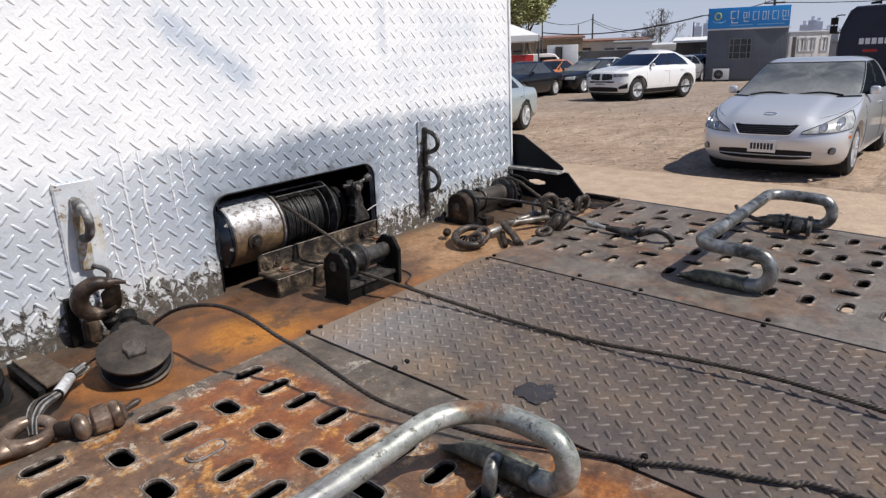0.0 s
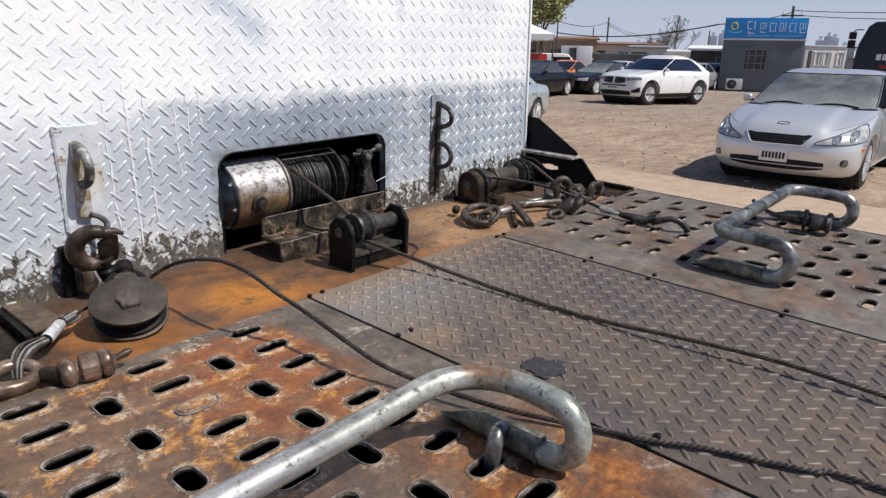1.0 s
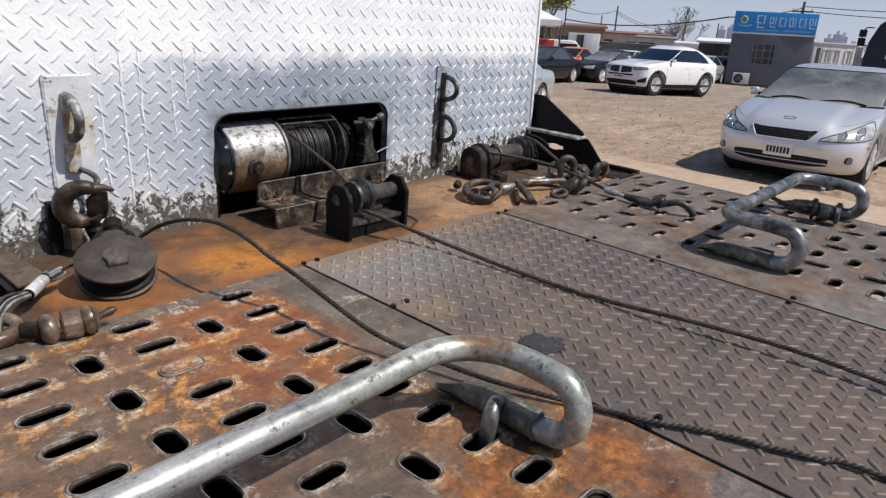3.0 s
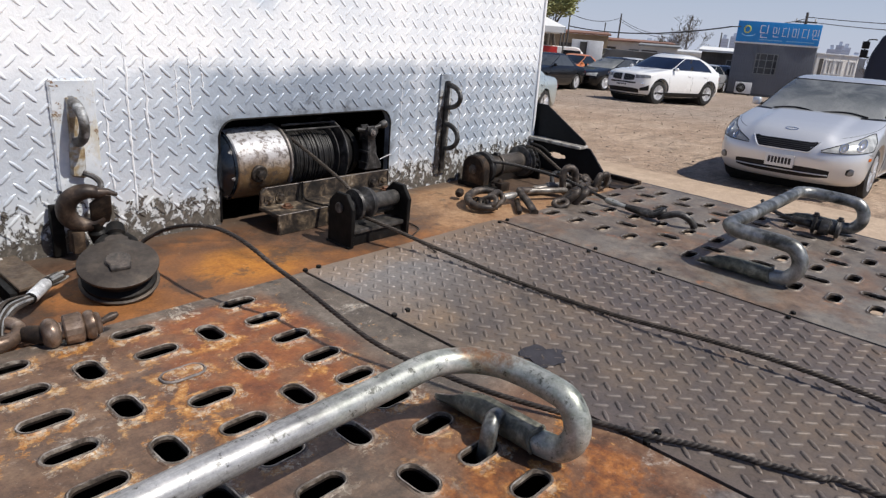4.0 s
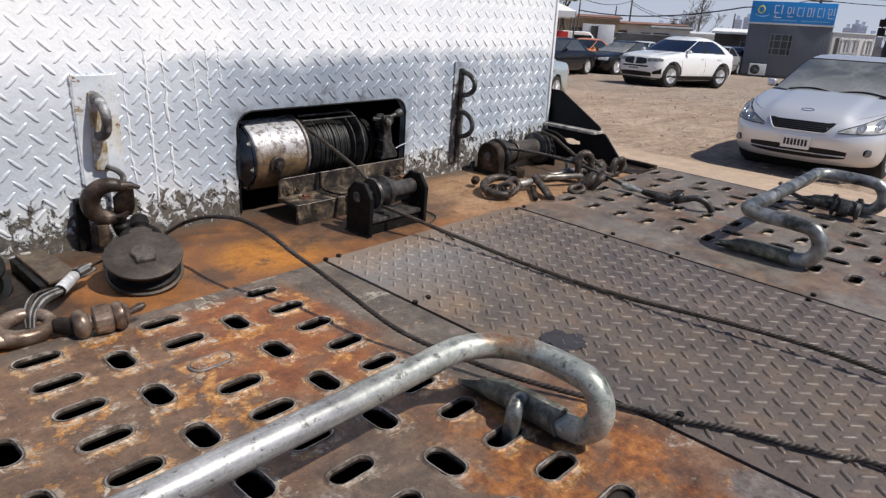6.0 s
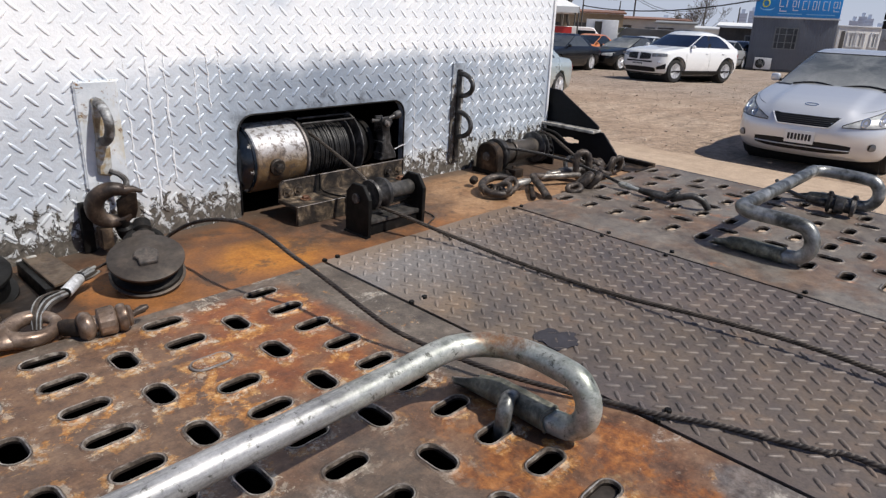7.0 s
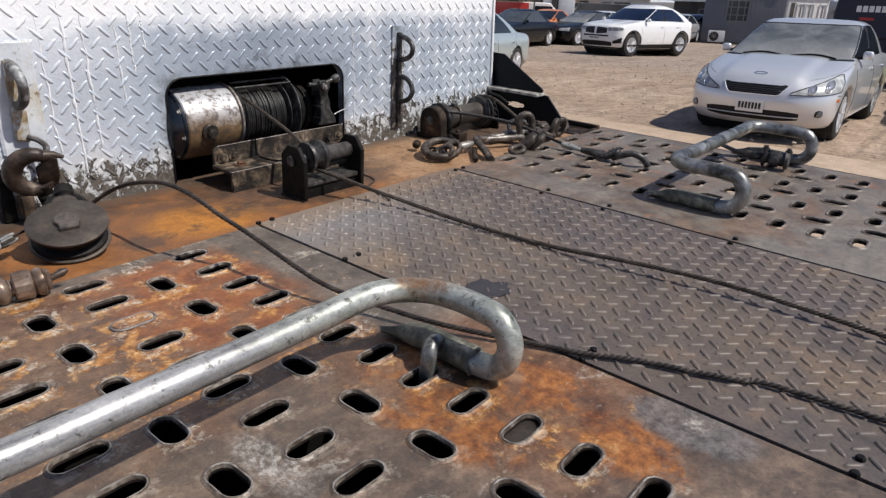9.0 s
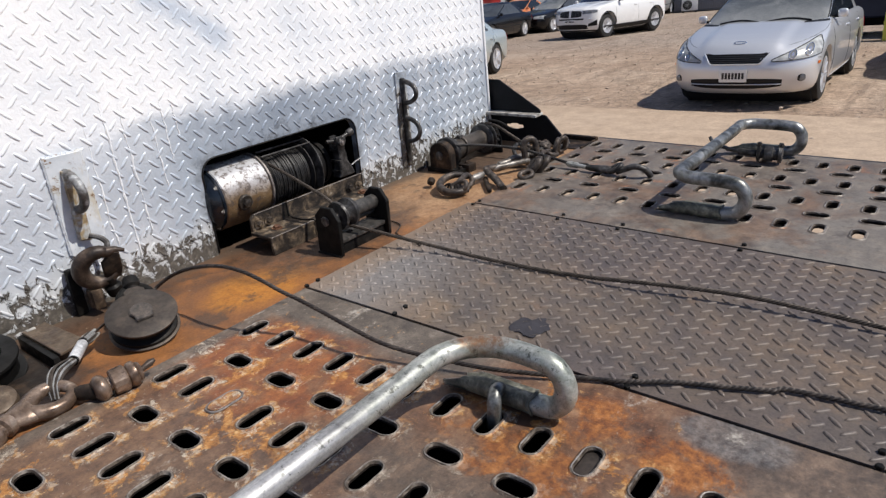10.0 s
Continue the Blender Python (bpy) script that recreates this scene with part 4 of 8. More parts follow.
def make_plate_paint():
    n = Nodes("chipped_white_paint")
    f = n.noise(30.0, 8.0, 0.76, distort=0.4)
    col = n.ramp(n.noise(12.0, 6.0, 0.7), [(0.3, (0.46, 0.50, 0.54)), (0.55, (0.63, 0.66, 0.69)), (0.7, (0.80, 0.81, 0.81))])
    stain = n.ramp(n.noise(14.0, 6.0, 0.7, (1, 1, 0.45), 0.2, (2, 3, 1)), [(0.54, 0.0), (0.62, 0.55)])
    col = n.mix(stain, col, (0.50, 0.42, 0.26))
    col = n.mix(n.ramp(f, [(0.575, 0.0), (0.61, 1.0)]), col, (0.19, 0.105, 0.045))
    return n.done(col, 0.5, 0.1, f, 0.0012)


M_PLATEPAINT = make_plate_paint()
M_STAINED = worn("rust_stained_paint", [(0.32, (0.16, 0.095, 0.045)), (0.44, (0.36, 0.27, 0.15)), (0.54, (0.48, 0.47, 0.44)), (0.68, (0.64, 0.66, 0.68))], 34, 170, (0.45, 0.65), 0.1, 0.0008, 0.6, 6.0)
M_RINGSTEEL = worn("painted_ring_steel", [(0.36, (0.028, 0.024, 0.021)), (0.47, (0.085, 0.076, 0.068)), (0.56, (0.26, 0.26, 0.26)), (0.68, (0.58, 0.60, 0.61))], 24, 160, (0.4, 0.65), 0.2, 0.0008, 0.6, 7.0)
build_anchor_plates()


# ---------------------------------------------------------------- winch
M_WOUND = worn("greasy_wound_rope", [(0.3, (0.010, 0.010, 0.010)), (0.52, (0.030, 0.028, 0.027)), (0.72, (0.085, 0.080, 0.075))], 40, 200, (0.34, 0.6), 0.35)
M_CHIPPED = worn("rust_orange_bolt", [(0.3, (0.05, 0.025, 0.015)), (0.5, (0.16, 0.07, 0.035)), (0.7, (0.36, 0.21, 0.13))], 40, 200, (0.5, 0.75), 0.2)
M_LEDGE = worn("scuffed_pale_ledge", [(0.35, (0.10, 0.09, 0.08)), (0.5, (0.45, 0.42, 0.38)), (0.62, (0.62, 0.6, 0.56)), (0.75, (0.12, 0.10, 0.09))], 26, 150, (0.5, 0.7), 0.1)
M_CAP = plain("glossy_blue_black_paint", (0.006, 0.009, 0.014), 0.22, 0.0, 0.5, 60.0)


def build_winch():
    AY, AZ = 0.052, 0.128
    ax = lambda x: (x, AY, AZ)
    w = thing("winch", Matrix.Translation((-0.05, 0.03, 0)), "hydraulic winch with a silver motor and a greasy rope drum", "winch")
    mot = part("motor_housing", lathe(ax(-0.268), ax(-0.120), [(0, 0.083), (0.03, 0.0868), (0.5, 0.0880), (0.955, 0.0868), (0.96, 0.0842), (1.0, 0.0842)], 56), M_MOTOR, w, "silver-painted motor housing, rusty below")
    part("end_cap", lathe(ax(-0.306), ax(-0.268), [(0, 0.024), (0.02, 0.048), (0.16, 0.066), (0.42, 0.0775), (0.80, 0.0830), (0.81, 0.0865), (1, 0.0865)], 48), M_CAP, mot, "glossy blue-black end cap")
    for k in range(8):
        a = math.tau * k / 8 + 0.2
        part("cap_bolt", bolt((-0.276, AY + 0.0775 * math.cos(a), AZ + 0.0775 * math.sin(a)), (-1, 0, 0), 0.0052, 0.006), M_LEDGE, mot, "bare bright bolt head")
    d = Vector((0, -0.92, -0.10)).normalized()
    c = Vector((-0.213, AY, AZ)) + d * 0.084
    plug = part("port_plug", lathe(c, c + d * 0.010, [(0, 0.022), (0.8, 0.0215), (1, 0.019)], 24), M_MOUNT, mot)
    part("plug_head", lathe(c + d * 0.010, c + d * 0.021, [(0, 0.0125), (0.85, 0.0125), (1, 0.010)], 6), M_MOUNT, plug)
    part("rim", lathe(ax(-0.120), ax(-0.112), [(0, 0.086), (0.15, 0.0905), (0.85, 0.0905), (1, 0.087)], 56), M_WORN, w, "worn bright rim of the motor")
    part("flange", lathe(ax(-0.112), ax(-0.101), [(0, 0.084), (0.15, 0.0885), (0.85, 0.0885), (1, 0.085)], 48), M_BLACK, w)
    part("drum", cyl(ax(-0.101), ax(0.055), 0.052, 32), M_BLACK, w)
    # rope laid on the drum, tight turns that bunch and cross a little
    def wound(x0, x1, turns, r, wander, seed):
        pts = []
        for k in range(turns * 24 + 1):
            a, f = math.tau * k / 24, k / (turns * 24)
            bump = 0.0025 * noise.noise((f * 13, seed, 0)) + 0.0012 * noise.noise((f * 60, seed, 4))
            x = x0 + (x1 - x0) * f + wander * noise.noise((f * 17, seed, 2)) + 0.0022 * math.sin(a + 0.6)
            pts.append(Vector((x, AY + (r + bump) * math.cos(a), AZ + (r + bump) * math.sin(a))))
        return tube(pts, 0.0029, 7)
    part("wound_rope", wound(-0.097, 0.032, 24, 0.0700, 0.0012, 1.3), M_WOUND, w, "wire rope wound on the drum")
    part("wound_rope", wound(-0.094, 0.006, 17, 0.0752, 0.0024, 5.1), M_WOUND, w)
    part("wound_rope", wound(-0.060, -0.028, 4, 0.0790, 0.0045, 8.7), M_WOUND, w)
    for x, r, th in ((0.036, 0.0845, 0.005), (0.0555, 0.0985, 0.0065)):
        part("flange", lathe(ax(x), ax(x + th), [(0, r - 0.003), (0.25, r), (0.75, r), (1, r - 0.003)], 56), M_RINGDARK, w)
    part("bearing_block", lathe(ax(0.062), ax(0.126), [(0, 0.074), (0.12, 0.074), (0.14, 0.066), (0.30, 0.066), (0.32, 0.073), (0.46, 0.073), (0.48, 0.060), (0.68, 0.060), (0.70, 0.066), (0.95, 0.066), (1, 0.05)], 40), M_BLACK, w)
    for y, z in ((-0.052, 0.082), (-0.030, 0.092)):
        part("tie_rod", cyl((-0.112, AY + y, AZ + z), (0.060, AY + y - 0.002, AZ + z), 0.0030, 10), M_RINGDARK, w)
    # casting that carries the drum's far end
    cast = [(-0.010, -0.038), (0.055, -0.038), (0.050, -0.020), (0.030, 0.010), (0.026, 0.052), (0.036, 0.066), (0.034, 0.078), (0.004, 0.078), (0.0, 0.060), (0.002, 0.0)]
    cs = part("bearing_casting", plate(cast, 0.034, Matrix(((1, 0, 0, 0.128), (0, 0, 1, AY - 0.100), (0, 1, 0, AZ), (0, 0, 0, 1))), 0.0035), M_RINGDARK, w, "scuffed grey casting")
    for z in (-0.02, 0.012, 0.045):
        part("casting_rib", box(0.122, 0.130, AY - 0.103, AY - 0.064, AZ + z - 0.004, AZ + z + 0.004, 0.002), M_RINGDARK, cs)
    part("lever_pivot", join(cyl((0.132, AY - 0.112, 0.197), (0.132, AY - 0.062, 0.197), 0.0115, 16, 0.002), box(0.120, 0.146, AY - 0.104, AY - 0.096, 0.176, 0.214, 0.002), box(0.120, 0.146, AY - 0.076, AY - 0.068, 0.176, 0.214, 0.002)), M_RINGDARK, w)
    part("pivot_bolt", bolt((0.132, AY - 0.112, 0.197), (0, -1, 0), 0.006, 0.006), M_WORN, w)
    lev = part("clutch_lever", tube(smooth_path([(0.100, AY - 0.080, 0.203), (0.132, AY - 0.086, 0.200), (0.158, AY - 0.088, 0.205), (0.180, AY - 0.090, 0.212)], 0.006), 0.0062, 10), M_RINGDARK, w)
    part("knob", lathe((0.176, AY - 0.090, 0.211), (0.198, AY - 0.092, 0.217), [(0, 0.007), (0.2, 0.0105), (0.8, 0.0115), (1, 0.008)], 14), M_RINGDARK, lev)
    part("hose", tube(smooth_path([(0.170, AY - 0.05, 0.176), (0.186, AY - 0.06, 0.15), (0.178, AY - 0.075, 0.115), (0.188, AY - 0.085, 0.096)], 0.008), 0.0045, 10), M_BLACK, w)
    # mount: a high angle behind and a step before it
    part("mount_angle", plate([(-0.225, 0.030), (0.192, 0.030), (0.192, 0.088), (-0.214, 0.088), (-0.225, 0.078)], 0.010, Matrix(((1, 0, 0, 0), (0, 0, 1, -0.062), (0, 1, 0, 0), (0, 0, 0, 1))), 0.0015), M_MOUNT, w)
    part("mount_step", plate([(-0.146, -0.006), (-0.137, -0.006), (-0.137, 0.035), (-0.06, 0.035), (-0.06, 0.044), (-0.146, 0.044)], 0.426, Matrix(((0, 0, 1, -0.232), (1, 0, 0, 0), (0, 1, 0, 0), (0, 0, 0, 1))), 0.0015), M_MOUNT, w)
    for y, z, x0, x1 in ((-0.1462, 0.0440, -0.232, 0.194), (-0.0622, 0.0882, -0.214, 0.192)):
        pts = [Vector((x0 + (x1 - x0) * k / 60, y, z)) for k in range(61)]
        part("worn_edge", tube(pts, [0.0011 + 0.0009 * noise.noise((k * 0.6, y * 40, 1)) for k in range(61)], 6), M_WORN, w)
    for x in (-0.203, -0.171, 0.134, 0.172):
        part("mount_bolt", bolt((x, -0.062, 0.060), (0, -1, 0), 0.0095, 0.012), M_MOUNT, w)
    for x in (-0.176, 0.15):
        part("mount_bolt", bolt((x, -0.1, 0.044), (0, 0, 1), 0.0095, 0.009), M_CHIPPED, w, "rusty bolt head")
    part("drain_wire", tube(smooth_path([(-0.105, -0.063, 0.09), (-0.103, -0.068, 0.05), (-0.10, -0.12, 0.046), (-0.085, -0.149, 0.044), (-0.084, -0.151, 0.012), (-0.075, -0.165, -0.004), (-0.05, -0.175, -0.004)], 0.006), 0.0022, 6), M_BLACK, w)
    part("lashing_wire", tube(smooth_path([(0.198, -0.02, 0.109), (0.222, -0.016, 0.114), (0.248, -0.012, 0.117)], 0.008), 0.0017, 6), M_ALU, w)


build_winch()


def build_fairlead():
    f = thing("fairlead", Matrix.Translation((-0.06, -0.275, 0)), "black steel roller fairlead welded to the deck before the winch", "fairlead")
    side = [(-0.231, -0.006), (-0.314, -0.006), (-0.317, 0.088), (-0.294, 0.119), (-0.258, 0.119), (-0.234, 0.095)]
    for x in (-0.155, 0.023):
        part("side_plate", plate(side, 0.012, Matrix(((0, 0, 1, x), (1, 0, 0, 0), (0, 1, 0, 0), (0, 0, 0, 1))), 0.0018), M_BLACK, f)
    part("roller", lathe((-0.143, -0.274, 0.085), (0.023, -0.274, 0.085), [(0, 0.011), (0.2, 0.011), (0.21, 0.016), (0.45, 0.016), (0.46, 0.0190), (0.96, 0.0190), (1, 0.014)], 24), M_ROLLER, f, "scuffed grey roller")
    part("lower_roller", cyl((-0.143, -0.262, 0.056), (0.023, -0.262, 0.056), 0.008, 14), M_ROLLER, f)
    part("sheave", lathe((-0.117, -0.274, 0.085), (-0.066, -0.274, 0.085), [(0, 0.02), (0.02, 0.036), (0.14, 0.038), (0.26, 0.028), (0.42, 0.023), (0.58, 0.028), (0.70, 0.038), (0.82, 0.038), (0.96, 0.035), (1, 0.02)], 36), M_RINGDARK, f)
    part("guide_bar", box(-0.143, 0.023, -0.306, -0.244, 0.024, 0.034, 0.002), M_ROLLER, f)
    part("front_web", box(-0.143, 0.023, -0.300, -0.294, -0.006, 0.024, 0.001), M_BLACK, f)
    for x, s in ((-0.155, -1), (0.035, 1)):
        part("pin_head", cyl((x, -0.274, 0.085), (x + s * 0.006, -0.274, 0.085), 0.0125, 20, 0.0015), M_RINGDARK, f)
    part("weld_bead", tube([Vector((-0.157, -0.232 - 0.082 * k / 20, -0.004)) for k in range(21)], [0.003 + 0.001 * math.sin(k * 2.3) for k in range(21)], 6), M_BLACK, f)


M_ROLLER = worn("scuffed_dark_roller", [(0.3, (0.018, 0.017, 0.016)), (0.46, (0.055, 0.052, 0.048)), (0.6, (0.11, 0.10, 0.092)), (0.75, (0.22, 0.20, 0.18))], 30, 160, (0.4, 0.65), 0.35, 0.0008, 0.6, 7.0)


build_fairlead()


# ---------------------------------------------------------------- ropes on the deck
def rope(name, pts, r, label, material=None, lobes=6, twist=0.5, groove=0.20):
    t = thing(name, Matrix.Translation(pts[0]), label, "wire rope")
    path = smooth_path(pts, r * (0.34 if lobes else 1.1))
    part("strand", tube(path, r, 18 if lobes else 8, lobes=lobes, lay=twist / r, groove=groove), material or M_ROPE, t)
    return t


rope("wire_rope", [(-0.099, 0.0, 0.190), (-0.097, -0.06, 0.172), (-0.094, -0.190, 0.128), (-0.0925, -0.232, 0.108), (-0.0925, -0.246, 0.088), (-0.0925, -0.256, 0.066), (-0.091, -0.280, 0.0555), (-0.083, -0.315, 0.0500), (-0.066, -0.365, 0.040), (-0.045, -0.45, 0.026), (-0.030, -0.55, 0.016), (-0.022, -0.66, 0.010), (-0.009, -0.80, 0.0065), (-0.001, -0.86, 0.0065), (0.000, -0.916, 0.010), (0.003, -0.972, 0.0155), (0.010, -1.023, 0.019), (0.018, -1.070, 0.0205), (0.026, -1.118, 0.0215), (0.034, -1.163, 0.0218), (0.040, -1.207, 0.0215), (0.043, -1.250, 0.021), (0.045, -1.291, 0.0195), (0.047, -1.331, 0.0175), (0.055, -1.60, 0.009), (0.09, -2.2, 0.007), (0.10, -3.0, 0.007)], 0.0039, "dark greasy wire rope running from the winch down the deck")
rope("wire_rope", [(-0.648, -0.188, 0.034), (-0.612, -0.186, 0.036), (-0.580, -0.166, 0.040), (-0.556, -0.158, 0.050), (-0.538, -0.184, 0.071), (-0.530, -0.225, 0.091), (-0.524, -0.270, 0.107), (-0.517, -0.320, 0.119), (-0.515, -0.375, 0.128), (-0.510, -0.425, 0.126), (-0.504, -0.470, 0.116), (-0.493, -0.506, 0.098), (-0.480, -0.545, 0.081), (-0.474, -0.585, 0.069), (-0.474, -0.635, 0.060), (-0.472, -0.688, 0.049), (-0.463, -0.735, 0.035), (-0.450, -0.785, 0.026), (-0.434, -0.845, 0.021), (-0.410, -0.925, 0.016), (-0.372, -1.005, 0.010), (-0.339, -1.074, 0.0068), (-0.317, -1.129, 0.0068), (-0.280, -1.194, 0.0068), (-0.254, -1.26, 0.0068), (-0.228, -1.323, 0.0068), (-0.206, -1.377, 0.0068), (-0.18, -1.7, 0.0068), (-0.22, -2.2, 0.0068), (-0.25, -2.8, 0.0068)], 0.0037, "thick twisted wire rope springing from the snatch block", M_ROPEDUSTY, lobes=6, twist=0.42, groove=0.13)
rope("thin_wire", [(0.10, -0.24, -0.003), (0.085, -0.30, -0.003), (0.03, -0.335, -0.002), (0.0, -0.40, 0.004), (-0.02, -0.46, 0.004)], 0.0018, "short thin wire by the fairlead", lobes=0)


# ---------------------------------------------------------------- wheel chocks of bent tube
def build_chock(x_near, x_far, label, clamp, tube_steel, bend):
    """Two bent loops joined by a cross tube; x_near: the loop shown in full."""
    t = thing("wheel_chock", Matrix.Translation(((x_near + x_far) / 2, -0.98, 0)), label, "wheel chock", "wheel chocks on the deck")
    s = 1 if x_far > x_near else -1
    r, top, low, yu, yb = 0.0172, 0.101, 0.0175, -1.096, -0.917

    def loop(x, d):
        c, h = (top + low) / 2, (top - low) / 2
        pts = [(x + d * (bend + 0.10), yb, top - 0.002)] + [(x + d * bend * (1 - math.sin(q)), yb - bend * (1 - math.cos(q)), top) for q in [math.pi / 2 * k / 5 for k in range(6)]] + [(x, yu + h + 0.022, top)]
        pts += [(x, yu + h * (1 - math.sin(a)), c + h * math.cos(a)) for a in [math.pi * k / 8 for k in range(1, 8)]]
        pts += [(x, yu + h + 0.012, low), (x, yu + h + 0.03, low)]
        return pts

    near, far = loop(x_near, s), loop(x_far, -s)
    path = smooth_path(near[::-1] + far, 0.008)
    part("bent_tube", tube(path, r, 20), tube_steel, t, "galvanised bent steel tube")
    for x in (x_near, x_far):
        # a length of pipe, flattened on top and torn open at its end
        rows, around = 15, 24
        bm = bmesh.new()
        shells = []
        for wall in (0.0198, 0.0158):
            rings = []
            for i in range(rows):
                f = i / (rows - 1)
                g = max(0.0, f - 0.70) / 0.30
                ring = []
                for k in range(around):
                    q = math.tau * k / around
                    px = wall * (1 + 0.32 * g * g) * math.cos(q)
                    pz = wall * (1 - 0.10 * f) * math.sin(q)
                    pz = min(pz, 0.0150 - (0.0198 - wall) * 0.8) - 0.004 * g * (1 if math.sin(q) > 0 else 0)
                    tear = 0.026 * math.cos(q - 3.9) + 0.007 * math.sin(5 * q) + 0.004 * math.sin(9 * q + 1)
                    ring.append(bm.verts.new((x + px, -1.040 + 0.132 * f + tear * g, 0.0200 + pz)))
                rings.append(ring)
            for p, q in zip(rings, rings[1:]):
                for k in range(around):
                    j = (k + 1) % around
                    bm.faces.new((p[k], p[j], q[j], q[k]))
            shells.append(rings)
        torn = [shells[0][-1][k].co.lerp(shells[1][-1][k].co, 0.5) for k in range(around)]
        for i in (0, -1):
            for k in range(around):
                j = (k + 1) % around
                bm.faces.new((shells[0][i][k], shells[0][i][j], shells[1][i][j], shells[1][i][k]))
        part("foot_pipe", bm, M_GALVDARK, t, "dark scuffed foot pipe with a torn end")
        part("torn_edge", tube(torn, 0.0016, 6, True), M_LIPEDGE, t, "pale torn steel edge")
        part("weld_bead", tube([Vector((x + 0.0195 * math.cos(q), -1.042 + 0.003 * math.sin(3 * q), 0.019 + 0.0175 * math.sin(q))) for q in [math.tau * k / 20 for k in range(20)]], 0.0032, 6, True), M_GALVDARK, t)
    hx = x_near - 0.030
    if not clamp:
        part("slot_hook", tube(smooth_path([(hx + 0.02, -0.985, 0.03), (hx + 0.002, -0.99, 0.036), (hx - 0.010, -0.995, 0.026), (hx - 0.012, -0.995, 0.005), (hx - 0.008, -0.99, -0.02)], 0.005), 0.0115, 14), M_GALVOLD, t)
    if clamp:
        # a swivel and its rod laid along the far foot
        p, q = Vector((x_far - 0.095, -1.065, 0.032)), Vector((x_far - 0.105, -0.99, 0.032))
        part("swivel", lathe(p, q, [(0, 0.012), (0.04, 0.026), (0.16, 0.028), (0.20, 0.019), (0.36, 0.019), (0.40, 0.024), (0.70, 0.024), (0.74, 0.015), (0.84, 0.015), (0.88, 0.027), (0.98, 0.025), (1, 0.012)], 18), M_RINGDARK, t)
        part("swivel_rod", tube(smooth_path([q, (x_far - 0.10, -0.93, 0.032), (x_far - 0.06, -0.88, 0.030), (x_far - 0.01, -0.83, 0.030), (x_far + 0.008, -0.812, 0.042)], 0.01), 0.0062, 10), M_RINGDARK, t)
        part("swivel_sleeve", cyl(q, (x_far - 0.102, -0.935, 0.032), 0.011, 12, 0.002), M_RINGDARK, t)
        for k in (0.1, 0.92):
            part("swivel_bolt", bolt(p.lerp(q, k) + Vector((0, 0, 0.026)), (0, 0, 1), 0.007, 0.010), M_RINGDARK, t)


def make_tube_zinc():
    """Old zinc on the bent tube: pale and greenish by turns, dark in scrapes, rusty on the bend."""
    n = Nodes("greenish_galvanised_tube")
    add, mul, sub = lambda p, q: n.math("ADD", p, q), lambda p, q: n.math("MULTIPLY", p, q), lambda p, q: n.math("SUBTRACT", p, q)
    mid, small, fine = n.noise(26.0, 8.0, 0.72, distort=0.5), n.noise(85.0, 6.0, 0.74), n.noise(240.0, 3.0, 0.7)
    col = n.ramp(mid, [(0.30, (0.15, 0.16, 0.135)), (0.42, (0.35, 0.365, 0.325)), (0.55, (0.50, 0.51, 0.47)), (0.70, (0.66, 0.655, 0.61))])
    green = n.ramp(n.noise(9.0, 6.0, 0.68, (1, 1, 1), 0.4, (4, 2, 1)), [(0.48, 0.0), (0.62, 0.75)])
    col = n.mix(green, col, (0.25, 0.295, 0.22))
    straight = sub(1.0, n.span(add(n.axis(0), mul(sub(mid, 0.5), 0.25)), -0.02, 0.22))
    streak = n.noise(34.0, 8.0, 0.74, (0.16, 1.2, 1.2), 0.3, (5, 1, 2))
    col = n.mix(mul(straight, 0.85), col, n.ramp(streak, [(0.34, (0.10, 0.098, 0.10)), (0.46, (0.27, 0.265, 0.27)), (0.58, (0.45, 0.445, 0.45)), (0.70, (0.62, 0.615, 0.615))]))
    scrape = n.ramp(small, [(0.36, 0.85), (0.43, 0.0)])
    col = n.mix(scrape, col, (0.055, 0.055, 0.045))
    d = add(add(n.math("POWER", mul(sub(n.axis(0), 0.310), 27.0), 2.0), n.math("POWER", mul(sub(n.axis(1), 0.035), 16.0), 2.0)), n.math("POWER", mul(sub(n.axis(2), 0.121), 40.0), 2.0))
    rust = mul(sub(1.0, n.span(add(d, mul(sub(mid, 0.5), 2.5)), 0.3, 1.3)), n.ramp(small, [(0.38, 0.4), (0.55, 0.95)]))
    col = n.mix(rust, col, (0.26, 0.13, 0.065))
    col = n.mix(1.0, col, n.ramp(fine, [(0.25, 0.7), (0.7, 1.06)]), "MULTIPLY")
    return n.done(col, n.ramp(mid, [(0.3, 0.34), (0.7, 0.52)]), 0.52, n.mix(0.5, mid, small), 0.0008)


build_chock(-0.455, -1.10, "galvanised bent-tube wheel chock lying on the rusty panel", False, make_tube_zinc(), 0.092)
build_chock(0.482, 1.125, "grey bent-tube wheel chock lying on the grey panel", True, M_GALVOLD, 0.05)


# ---------------------------------------------------------------- hook and snatch block by the headboard
def link(centre, along, flat, length, width, r, segs=10):
    """A chain link: its long way along, its wide way flat."""
    u, v = Vector(along).normalized(), Vector(flat).normalized()
    v = (v - u * v.dot(u)).normalized()
    c = Vector(centre)
    return tube([c + u * x + v * y for x, y in stadium(0, 0, length - 2 * r, width - 2 * r, True, 6)], r, segs, True)


